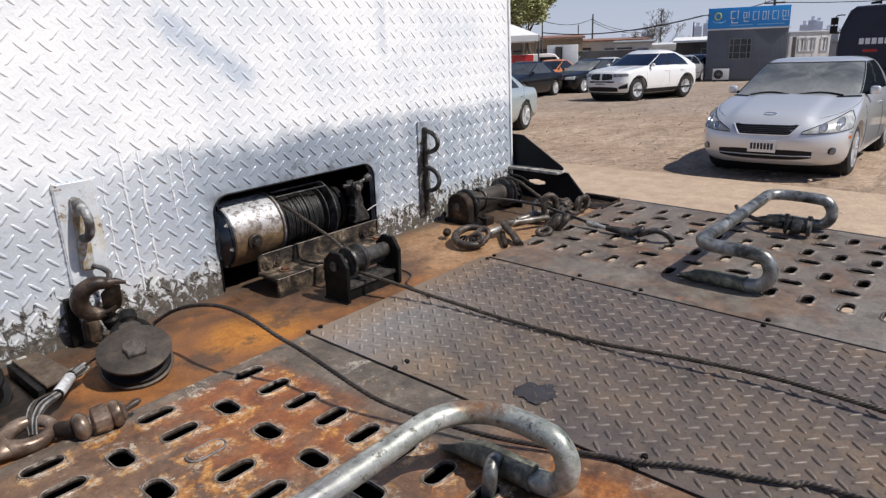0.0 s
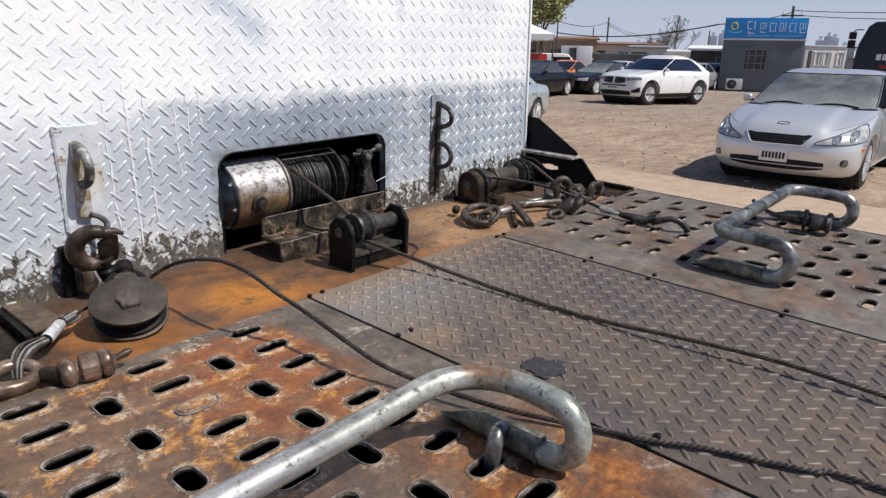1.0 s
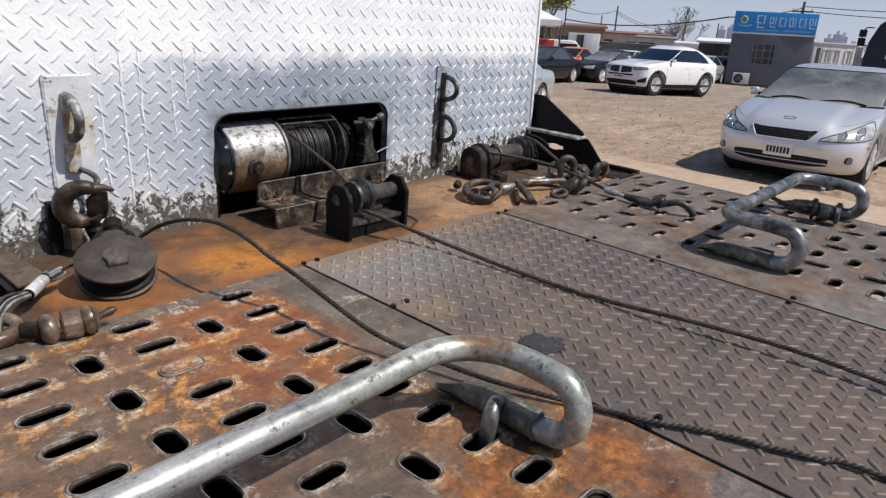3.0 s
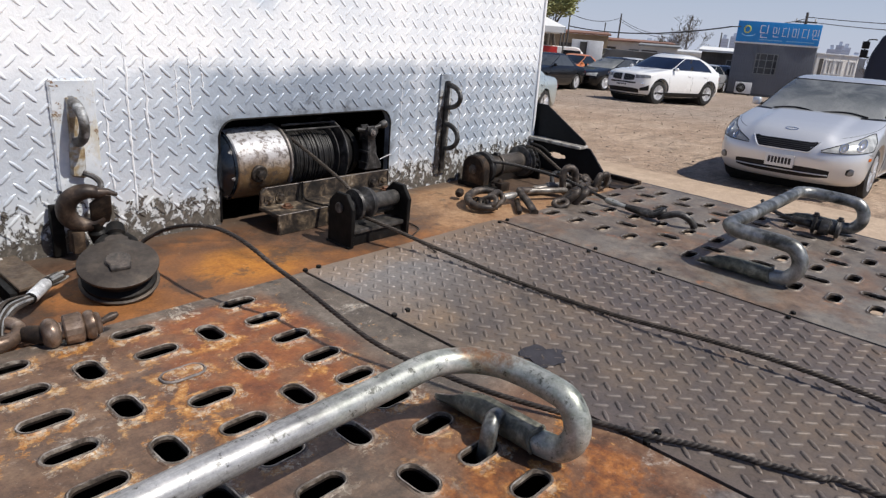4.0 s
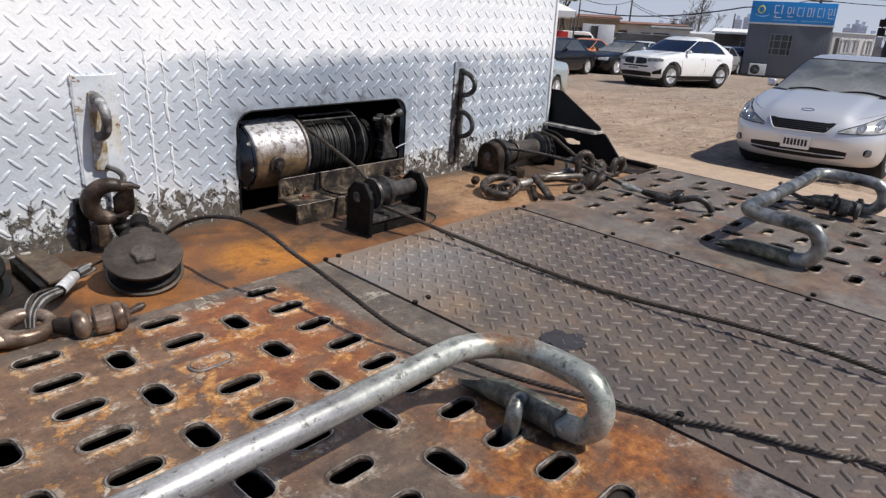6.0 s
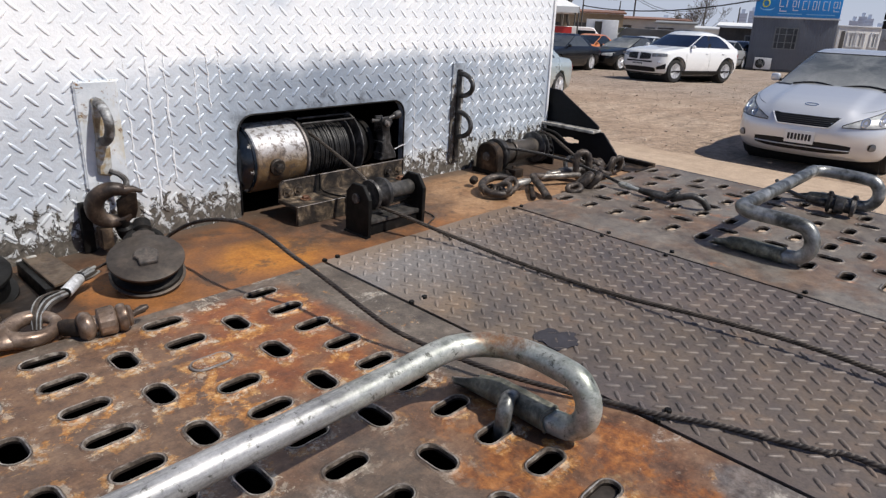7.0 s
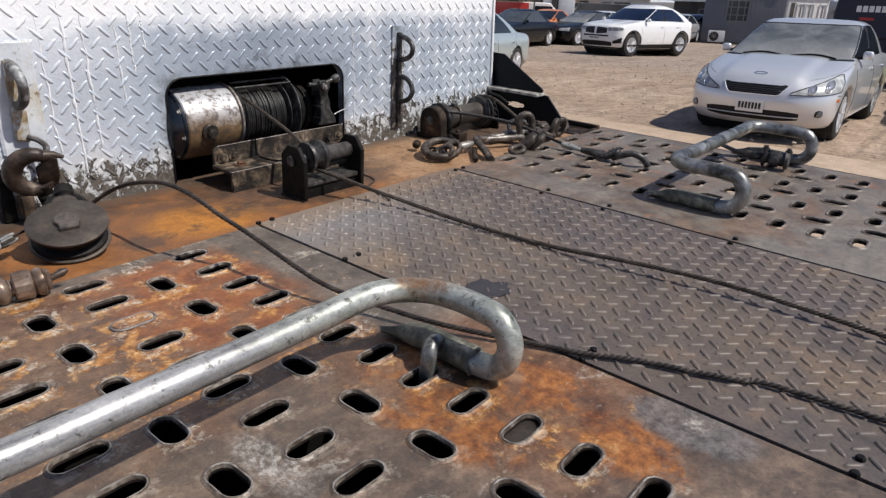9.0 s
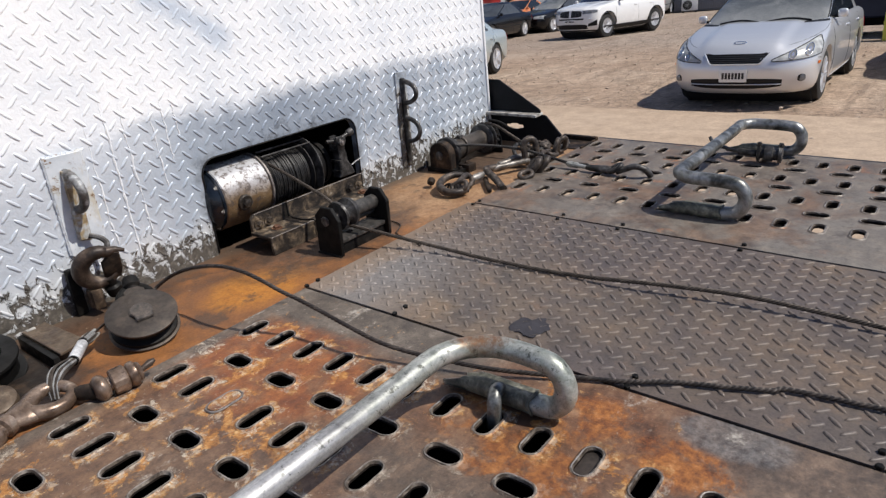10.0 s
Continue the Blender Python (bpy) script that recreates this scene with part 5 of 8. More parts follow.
def build_wall_hook():
    t = thing("tow_hook", Matrix.Translation((-0.62, -0.06, 0.1)), "brown rusty forged tow hook hanging on the headboard", "hook")
    c = Vector((-0.618, -0.060, 0.103))
    u, v = Vector((0.93, -0.36, 0.0)).normalized(), Vector((0.0, -0.25, 0.97)).normalized()
    pts, rad = [], []
    for k in range(25):
        a = radians(62 + 262 * k / 24)
        f = k / 24
        rr = 0.036 + 0.004 * math.sin(f * 3)
        pts.append(c + rr * (math.cos(a) * u + math.sin(a) * v))
        rad.append(0.008 + 0.0105 * math.sin(math.pi * min(1, 0.12 + f * 0.85)))
    pts = [pts[0] + u * 0.034 + v * -0.004, pts[0] + u * 0.016 + v * 0.003] + pts
    rad = [0.0035, 0.007] + rad
    part("hook_body", tube(pts, rad, 14), M_BROWN, t)
    part("latch", plate([(-0.026, -0.004), (0.006, -0.004), (0.010, 0.02), (0.007, 0.058), (-0.009, 0.063), (-0.030, 0.040)], 0.009, Matrix.Translation(c + u * 0.03 - v * 0.03) @ Matrix((( u.x, v.x, 0, 0), (u.y, v.y, -1, 0), (u.z, v.z, 0, 0), (0, 0, 0, 1))), 0.002), M_DARKRUST, t, "dark rusty safety latch")
    part("shank", lathe(c - v * 0.032 + u * 0.012, c - v * 0.078 + u * 0.022, [(0, 0.014), (0.4, 0.012), (0.5, 0.018), (1, 0.016)], 16), M_BLACK, t)
    part("hanger_strap", box(-0.675, -0.652, -0.02, -0.006, -0.004, 0.105, 0.003), M_BLACK, t)
    part("hanger_wire", tube(smooth_path([(-0.607, -0.022, 0.165), (-0.592, -0.034, 0.157), (-0.585, -0.045, 0.145), (-0.592, -0.052, 0.13)], 0.005), 0.0062, 8), M_RINGSTEEL, t)
    part("hanger_tab", box(-0.652, -0.628, -0.06, -0.028, 0.01, 0.055, 0.004), M_DARKRUST, t)


build_wall_hook()


M_BOSS = worn("rubbed_brown_boss", [(0.28, (0.045, 0.04, 0.038)), (0.45, (0.085, 0.074, 0.066)), (0.6, (0.15, 0.12, 0.10)), (0.76, (0.27, 0.22, 0.18))], 60, 200, (0.45, 0.7), 0.35, 0.0008, 0.55, 7.0)


def build_snatch_block():
    t = thing("snatch_block", Matrix.Translation((-0.645, -0.255, 0)), "round black steel snatch block tilted on the rusty strip", "snatch block")
    nrm = Vector((-0.36 * 0.33, -0.93 * 0.33, 0.945)).normalized()
    c = Vector((-0.645, -0.252, 0.036))
    R, th = 0.0675, 0.0055
    for k, (o, rr) in enumerate(((0.018, R), (-0.020, R * 1.0))):
        part("cheek_plate", lathe(c + nrm * o, c + nrm * (o + th), [(0, rr - 0.001), (0.3, rr), (0.8, rr), (1, rr - 0.0015)], 48), M_BLOCK, t)
    part("sheave", lathe(c - nrm * 0.014, c + nrm * 0.018, [(0, R * 0.93), (0.2, R * 0.93), (0.38, R * 0.78), (0.62, R * 0.78), (0.8, R * 0.93), (1, R * 0.93)], 48), M_BLACK, t)
    up = nrm
    a = Vector((0.92, -0.36, 0)).normalized()
    b = up.cross(a).normalized()
    m = Matrix(((a.x, b.x, up.x, 0), (a.y, b.y, up.y, 0), (a.z, b.z, up.z, 0), (0, 0, 0, 1)))
    boss = [(0.0215 * math.cos(radians(q)), 0.0215 * math.sin(radians(q))) for q in range(-14, 204, 14)] + [(-0.015, -0.012), (-0.013, -0.027), (0.019, -0.022)]
    part("boss", plate(boss, 0.009, Matrix.Translation(c + nrm * (0.018 + th - 0.001)) @ m, 0.002), M_BOSS, t)
    part("cheek_neck", plate([(-0.024, 0.048), (0.024, 0.048), (0.019, R + 0.006), (0.010, R + 0.014), (-0.010, R + 0.014), (-0.019, R + 0.006)], th * 0.9, Matrix.Translation(c + nrm * 0.0182) @ m, 0.001), M_BLOCK, t)
    e = c + b * (R + 0.016) + nrm * 0.004
    part("eye", tube(smooth_path([c + b * (R - 0.012) - a * 0.026, c + b * (R + 0.012) - a * 0.028 + nrm * 0.004, e + b * 0.022, c + b * (R + 0.012) + a * 0.028 + nrm * 0.004, c + b * (R - 0.012) + a * 0.026], 0.006), 0.0095, 12), M_BLACK, t)
    part("swivel_stud", lathe(e - b * 0.006, e + b * 0.032 + Vector((0, 0, 0.01)), [(0, 0.013), (0.4, 0.013), (0.5, 0.018), (1, 0.016)], 16), M_BLACK, t)


build_snatch_block()


def build_rope_end():
    """The rope that leaves the block, its ferrule and the frayed loop in the shackle."""
    t = thing("rope_sling", Matrix.Translation((-0.78, -0.25, 0)), "bright wire sling with an aluminium ferrule and a splayed loop", "rope sling")
    part("lead_wire", tube(smooth_path([(-0.660, -0.172, 0.033), (-0.695, -0.190, 0.035), (-0.728, -0.207, 0.034)], 0.005), 0.0026, 8), M_BROWN, t)
    rng = random.Random(4)
    a, b = Vector((-0.7555, -0.2245, 0.033)), Vector((-0.7945, -0.2690, 0.031))
    # cut ends of the strands above the ferrule
    for k in range(11):
        u = math.tau * k / 11
        o = Vector((0.75 * math.cos(u), -0.66 * math.cos(u), math.sin(u)))
        f = rng.uniform(0.45, 1.0)
        tip = a + (Vector((-0.708, -0.196, 0.034)) - a) * f + o * 0.0075
        part("strand_end", tube([a + o * 0.0066, a.lerp(tip, 0.5) + o * 0.005, tip], 0.0026, 6), M_ROPE if k % 3 == 0 else M_ROPEBRIGHT, t)
    part("ferrule", lathe(a, b, [(0, 0.0082), (0.06, 0.0102), (0.94, 0.0106), (1, 0.009)], 16), M_ALU, t)
    for p, q in ((a + (a - b) * 0.10, a), (b, b + (b - a) * 0.08)):
        part("band", lathe(p, q, [(0, 0.0098), (1, 0.0098)], 16), M_BLACK, t)
    for k in range(19):
        u = math.tau * k / 19 + 0.3
        o = Vector((0.75 * math.cos(u), -0.66 * math.cos(u), 0.75 * math.sin(u)))
        g = rng.uniform(0.6, 1.5)
        p = [b + o * 0.007, Vector((-0.816, -0.286, 0.036)) + o * 0.0085 * g, Vector((-0.838, -0.303, 0.037)) + o * 0.0100 * g, Vector((-0.855, -0.320, 0.026)) + o * 0.0085 * g, Vector((-0.862, -0.330, 0.004)) + o * 0.006]
        part("wire", tube(smooth_path(p, 0.006), 0.0018, 6), M_ROPEBRIGHT if k % 3 == 0 else M_ROPE, t)


build_rope_end()


M_FORGED = worn("polished_bronze_forging", [(0.28, (0.052, 0.032, 0.022)), (0.45, (0.150, 0.100, 0.070)), (0.6, (0.28, 0.205, 0.155)), (0.78, (0.52, 0.44, 0.37))], 26, 170, (0.26, 0.48), 0.5, 0.0007, 0.6, 7.0)


def build_swivel_hook():
    t = thing("swivel_shackle", Matrix.Translation((-0.83, -0.37, 0)), "brown greasy swivel shackle lying across the panel edge", "shackle")
    a = Vector((0.995, 0.075, 0.02)).normalized()
    n = Vector((-0.05, -0.22, 0.97))
    n = (n - a * n.dot(a)).normalized()
    b = n.cross(a)
    m = Matrix(((a.x, b.x, n.x, -0.938), (a.y, b.y, n.y, -0.344), (a.z, b.z, n.z, 0.016), (0, 0, 0, 1)))
    # the bow narrows towards the neck, where it thickens into a solid jaw
    loop, rad = [], []
    for k in range(40):
        q = math.tau * k / 40
        x = 0.066 + 0.037 * math.cos(q)
        loop.append(m @ Vector((x, (0.0290 - 0.006 * max(0, 0.072 - x) / 0.045) * math.sin(q), 0)))
        rad.append(0.0100 + 0.0045 * (1 - math.cos(q)) / 2)
    part("eye", tube(loop, rad, 16, True), M_FORGED, t)
    jaw = lathe((-0.004, 0, 0), (0.040, 0, 0), [(0, 0.017), (0.2, 0.020), (0.5, 0.026), (0.75, 0.029), (0.92, 0.028), (1, 0.020)], 24)
    part("jaw", moved(jaw, m @ Matrix.Diagonal((1, 1, 0.52, 1))), M_FORGED, t)
    part("neck", lathe(m @ Vector((0.004, 0, 0)), m @ Vector((-0.055, -0.022, 0)), [(0, 0.012), (0.06, 0.0185), (0.30, 0.0195), (0.36, 0.0145), (0.46, 0.0145), (0.50, 0.020), (0.9, 0.021), (1, 0.014)], 20), M_FORGED, t)
    part("hook_tail", tube(smooth_path([(-0.985, -0.382, 0.016), (-1.03, -0.43, 0.018), (-1.07, -0.44, 0.018), (-1.09, -0.41, 0.018), (-1.07, -0.385, 0.018)], 0.008), 0.0155, 12), M_FORGED, t)
    part("link_pin", lathe((-0.836, -0.352, 0.012), (-0.806, -0.390, 0.017), [(0, 0.010), (0.2, 0.0135), (0.7, 0.0145), (1, 0.011)], 16), M_DARKRUST, t)
    p, q = Vector((-0.817, -0.387, 0.019)), Vector((-0.738, -0.405, 0.024))
    d = q - p
    tilt = Vector((0.012, 0.010, 0))
    part("collar", lathe(p - tilt * 0.2, p + d * 0.26 + tilt * 0.1, [(0, 0.011), (0.12, 0.0185), (0.35, 0.0232), (0.6, 0.0238), (0.85, 0.021), (1, 0.015)], 24), M_FORGED, t)
    part("barrel", lathe(p + d * 0.24, p + d * 0.70, [(0, 0.0135), (0.22, 0.0135), (0.24, 0.0215), (0.30, 0.0235), (0.86, 0.0240), (0.94, 0.0215), (1, 0.016)], 16), M_FORGED, t, smooth=False)
    part("ring", lathe(p + d * 0.68, q, [(0, 0.0155), (0.12, 0.021), (0.34, 0.0235), (0.58, 0.0225), (0.66, 0.0175), (0.76, 0.0185), (0.92, 0.016), (1, 0.008)], 24), M_FORGED, t)
    part("pin", lathe(q - d * 0.05, q + Vector((0.025, -0.001, 0.008)), [(0, 0.006), (0.3, 0.0055), (0.7, 0.0072), (1, 0.0035)], 10), M_BROWN, t)


build_swivel_hook()


M_FLAP = worn("tan_brown_plate", [(0.28, (0.035, 0.023, 0.016)), (0.44, (0.080, 0.054, 0.036)), (0.6, (0.135, 0.095, 0.062)), (0.75, (0.30, 0.24, 0.18))], 22, 160, (0.45, 0.75), 0.2, 0.001, 0.55, 7.0)


def build_corner_bracket():
    t = thing("strap_guide", Matrix.Translation((-0.80, -0.13, 0)), "dark rusty steel strap guide bolted to the deck", "strap guide")
    part("flap", plate([(-0.800, -0.052), (-0.752, -0.048), (-0.742, -0.192), (-0.752, -0.206), (-0.796, -0.217)], 0.007, Matrix.Translation((0, 0, 0.022)), 0.0015), M_FLAP, t)
    part("cheek", box(-0.810, -0.798, -0.214, -0.05, -0.006, 0.0225, 0.002), M_BLACK, t)
    part("weld_chip", box(-0.793, -0.776, -0.064, -0.055, 0.0285, 0.031, 0.001), M_LEDGE, t)
    part("base_plate", plate([(-0.97, -0.06), (-0.815, -0.05), (-0.818, -0.235), (-0.86, -0.262), (-0.97, -0.25)], 0.008, Matrix.Translation((0, 0, -0.005)), 0.002), M_DARKRUST, t)
    drum = lathe((-0.905, -0.130, 0.002), (-0.909, -0.142, 0.056), [(0, 0.070), (0.05, 0.074), (0.16, 0.074), (0.2, 0.062), (0.8, 0.062), (0.84, 0.070), (0.95, 0.070), (1, 0.064), (1, 0.044), (0.8, 0.040)], 40)
    part("drum", drum, M_BLACK, t, "black grooved strap drum")
    part("cap", lathe((-0.927, -0.247, 0.001), (-0.929, -0.252, 0.019), [(0, 0.036), (0.2, 0.038), (0.8, 0.036), (1, 0.030)], 32), M_FLAP, t)


build_corner_bracket()


# ---------------------------------------------------------------- the second roller, chains and the corner bracket
def build_side_winch():
    t = thing("side_winch", Matrix.Translation((0.70, -0.09, 0)), "small black side winch with a bare drum beside the headboard", "winch")
    y, z = -0.088, 0.054
    # housing with a round top, standing on its foot
    tomb = [(0.046 * math.cos(radians(q)), 0.046 * math.sin(radians(q))) for q in range(0, 181, 12)] + [(-0.046, -0.048), (0.046, -0.048)]
    part("end_housing", plate(tomb, 0.034, Matrix(((0, 0, 1, 0.546), (1, 0, 0, y), (0, 1, 0, z), (0, 0, 0, 1))), 0.004), M_DARKRUST, t, "dull dark end housing")
    part("hub", lathe((0.540, y, z), (0.548, y, z), [(0, 0.010), (0.3, 0.0145), (1, 0.0155)], 18), M_RINGDARK, t)
    part("brake_band", lathe((0.584, y, z), (0.606, y, z), [(0, 0.048), (0.12, 0.053), (0.88, 0.053), (1, 0.048)], 36), M_RINGDARK, t)
    part("drum", lathe((0.604, y, z), (0.800, y, z), [(0, 0.028), (0.02, 0.0335), (0.98, 0.0335), (1, 0.030)], 28), M_DRUM, t, "bare brown drum")
    for x in (0.618, 0.664):
        part("rope_turn", tube([Vector((x + 0.004 * math.sin(a), y + 0.0365 * math.cos(a), z + 0.0365 * math.sin(a))) for a in [math.tau * j / 24 for j in range(24)]], 0.0042, 8, True), M_ROPE, t)
    part("rope_clamp", box(0.655, 0.672, y - 0.012, y + 0.006, z + 0.034, z + 0.046, 0.003), M_RINGDARK, t)
    for x, r in ((0.796, 0.053), (0.816, 0.056)):
        part("drum_flange", lathe((x, y, z), (x + 0.010, y, z), [(0, r - 0.004), (0.3, r), (0.75, r), (1, r - 0.003)], 36), M_RINGDARK, t)
    teeth = []
    for k in range(36):
        rr = 0.056 if k % 2 else 0.048
        teeth.append((rr * math.cos(math.tau * k / 36), rr * math.sin(math.tau * k / 36)))
    part("ratchet", plate(teeth, 0.012, Matrix(((0, 0, 1, 0.832), (1, 0, 0, y), (0, 1, 0, z), (0, 0, 0, 1)))), M_BLACK, t)
    part("stand", plate([(-0.056, -0.006), (0.056, -0.006), (0.052, 0.05), (0.03, 0.095), (-0.03, 0.095), (-0.052, 0.05)], 0.010, Matrix(((0, 0, 1, 0.850), (1, 0, 0, y), (0, 1, 0, 0), (0, 0, 0, 1))), 0.002), M_BLACK, t)
    part("foot", box(0.545, 0.640, -0.172, -0.030, -0.006, 0.010, 0.003), M_BLACK, t)
    part("foot_block", box(0.580, 0.625, -0.185, -0.140, -0.006, 0.022, 0.004), M_DARKRUST, t)
    for x, yy in ((0.568, -0.158), (0.60, -0.162)):
        part("foot_bolt", bolt((x, yy, 0.010 if x < 0.58 else 0.022), (0, 0, 1), 0.007, 0.008), M_DARKRUST, t)
    part("pawl", tube(smooth_path([(0.838, -0.10, 0.116), (0.85, -0.14, 0.108), (0.862, -0.175, 0.085)], 0.006), 0.006, 8), M_BLACK, t)


M_DRUM = worn("bare_brown_drum", [(0.3, (0.030, 0.025, 0.021)), (0.48, (0.070, 0.058, 0.048)), (0.62, (0.125, 0.105, 0.085)), (0.76, (0.22, 0.19, 0.155))], 22, 150, (0.35, 0.6), 0.35)


build_side_winch()


def build_side_bracket():
    t = thing("side_bracket", Matrix.Translation((1.01, -0.1, 0)), "black steel gusset bracket at the headboard corner", "bracket")
    yz = lambda x: Matrix(((0, 0, 1, x), (1, 0, 0, 0), (0, 1, 0, 0), (0, 0, 0, 1)))
    part("upper_plate", plate([(0.05, 0.114), (-0.219, 0.114), (-0.221, 0.124), (-0.214, 0.130), (-0.040, 0.233), (0.05, 0.236)], 0.008, yz(1.006), 0.0015), M_BLACKPAINT, t)
    a, b, r = 0.020, 0.036, 0.007
    hole = [(-b, -r), (-a, -r), (-a + 0.006, -0.011), (a - 0.006, -0.011), (a, -r), (b, -r), (b + 0.004, 0), (b, r), (a, r), (a - 0.006, 0.011), (-a + 0.006, 0.011), (-a, r), (-b, r), (-b - 0.004, 0)]
    hole = [(-0.102 + x, 0.056 + z) for x, z in hole]
    part("lower_plate", plate([(0.05, -0.006), (-0.342, -0.006), (-0.236, 0.106), (0.05, 0.106)], 0.008, yz(1.014), 0.0, [hole]), M_BLACKPAINT, t)
    part("ledge", box(0.968, 1.026, -0.222, 0.02, 0.104, 0.115, 0.004), M_LEDGE, t, "scuffed ledge with worn white paint")
    part("edge_channel", join(box(0.985, 1.125, -0.402, -0.262, -0.0055, -0.002), box(1.105, 1.125, -0.402, -0.262, -0.002, 0.014, 0.002), box(0.985, 1.105, -0.402, -0.394, -0.002, 0.006, 0.002)), M_DARKRUST, t)


build_side_bracket()


M_CHAIN = worn("grimy_chain_steel", [(0.3, (0.016, 0.013, 0.011)), (0.45, (0.048, 0.037, 0.030)), (0.58, (0.105, 0.080, 0.062)), (0.74, (0.30, 0.25, 0.205))], 44, 190, (0.38, 0.66), 0.3, 0.0010, 0.5, 7.0)


def build_chain_heap():
    t = thing("tie_down_chain", Matrix.Translation((0.70, -0.36, 0)), "rusty tie-down chain with long rods heaped on the deck", "chain")
    rods = [((0.560, -0.284, 0.026), (0.700, -0.352, 0.026), 0.0095), ((0.60, -0.245, 0.008), (0.74, -0.262, 0.010), 0.007), ((0.83, -0.345, 0.016), (0.965, -0.362, 0.024), 0.006)]
    for a, b, r in rods:
        part("rod", lathe(a, b, [(0, r * 0.7), (0.05, r), (0.95, r), (1, r * 0.7)], 12), M_RODSTEEL, t, "scuffed bare rod")
    part("bent_arm", tube(smooth_path([(0.585, -0.293, 0.026), (0.560, -0.284, 0.028), (0.540, -0.284, 0.030), (0.525, -0.300, 0.028), (0.500, -0.345, 0.016), (0.458, -0.402, 0.004)], 0.006), 0.0115, 12), M_CHAIN, t)
    part("bent_leg", lathe((0.520, -0.292, 0.006), (0.425, -0.372, 0.002), [(0, 0.006), (0.06, 0.0085), (0.94, 0.0085), (1, 0.006)], 10), M_DARKRUST, t)
    big = [((0.727, -0.340, 0.050), (-0.05, 0.10, 0.99), (0.80, -0.60, 0.1), 0.108, 0.066, 0.0115),
           ((0.655, -0.395, 0.022), (0.35, -0.55, 0.75), (0.8, 0.6, 0.1), 0.080, 0.056, 0.0125),
           ((0.682, -0.410, 0.022), (0.35, -0.55, 0.75), (0.8, 0.6, 0.1), 0.078, 0.056, 0.0115),
           ((0.596, -0.400, 0.010), (0.8, -0.5, 0.2), (0.5, 0.7, 0.5), 0.060, 0.044, 0.0085),
           ((0.765, -0.372, 0.020), (0.8, 0.2, 0.2), (0.1, 0.5, 0.9), 0.070, 0.046, 0.0085),
           ((0.815, -0.372, 0.024), (0.9, 0.0, -0.2), (0.1, 0.9, 0.3), 0.070, 0.046, 0.0085),
           ((0.852, -0.370, 0.034), (0.25, -0.2, 0.9), (0.9, 0.3, -0.1), 0.076, 0.050, 0.0090),
           ((0.898, -0.368, 0.034), (-0.2, -0.3, 0.9), (0.9, -0.3, 0.1), 0.076, 0.052, 0.0090),
           ((0.935, -0.352, 0.026), (0.7, 0.2, 0.4), (0.2, 0.8, 0.4), 0.070, 0.046, 0.0085)]
    for c, u, v, l, w, r in big:
        part("chain_link", link(c, u, v, l, w, r, 12), M_CHAIN, t)
    rng = random.Random(12)
    for k in range(11):
        a = rng.uniform(0, math.tau)
        c = (rng.uniform(0.78, 0.97), rng.uniform(-0.33, -0.22), 0.006 + rng.uniform(0, 0.022))
        part("chain_link", link(c, (math.cos(a), math.sin(a), rng.uniform(-0.3, 0.4)), (-math.sin(a), math.cos(a), rng.uniform(0.2, 1.0)), 0.060, 0.040, 0.0075), M_CHAIN, t)
    b = thing("load_binder", Matrix.Translation((0.72, -0.285, 0)), "scuffed grey steel load binder lying by the chain", "load binder")
    part("barrel", lathe((0.640, -0.268, 0.016), (0.775, -0.300, 0.022), [(0, 0.009), (0.03, 0.012), (0.4, 0.012), (0.42, 0.016), (0.60, 0.016), (0.62, 0.012), (0.97, 0.012), (1, 0.009)], 16), M_RODSTEEL, b)
    part("screw", lathe((0.775, -0.300, 0.022), (0.86, -0.325, 0.028), [(0, 0.008), (0.9, 0.008), (1, 0.004)], 12), M_RINGDARK, b)
    part("handle", tube(smooth_path([(0.72, -0.285, 0.030), (0.735, -0.27, 0.046), (0.79, -0.25, 0.050), (0.86, -0.25, 0.036)], 0.01), 0.0075, 10), M_RINGDARK, b)
    # the hook with its long eye at the end of the heap
    h = thing("chain_hook", Matrix.Translation((0.41, -0.27, 0)), "brown rusty grab hook with a long eye on the deck", "hook")
    bow = smooth_path([(0.470, -0.262, 0.022), (0.455, -0.232, 0.030), (0.425, -0.212, 0.028), (0.385, -0.215, 0.022), (0.350, -0.240, 0.018), (0.335, -0.275, 0.014), (0.350, -0.305, 0.012), (0.385, -0.318, 0.012)], 0.006)
    part("bow", tube(bow, [0.009 + 0.0035 * math.sin(math.pi * k / len(bow)) for k in range(len(bow))], 12), M_CHAIN, h)
    part("eye", link((0.420, -0.285, 0.020), (0.92, 0.20, 0.1), (0.1, 0.6, 0.75), 0.105, 0.050, 0.0090), M_CHAIN, h)
    part("ring", link((0.372, -0.296, 0.022), (0.25, -0.85, 0.35), (0.6, 0.3, 0.7), 0.068, 0.046, 0.0080), M_CHAIN, h)
    for k in range(3):
        x = 0.352 + k * 0.011
        part("wire_wrap", link((x, -0.262 - 0.010 * k, 0.016), (0.6, -0.35 + 0.2 * k, 0.6), (0.2, 0.9, 0.2), 0.044 - 0.004 * k, 0.034, 0.0036, 6), M_DARKRUST, h)
    part("pin", lathe((0.385, -0.172, 0.014), (0.415, -0.155, 0.016), [(0, 0.007), (0.25, 0.0125), (0.7, 0.0125), (1, 0.007)], 14), M_DARKRUST, h)
    part("shank", lathe((0.462, -0.278, 0.018), (0.520, -0.290, 0.022), [(0, 0.008), (0.3, 0.0115), (0.7, 0.0115), (1, 0.007)], 12), M_RODSTEEL, h)


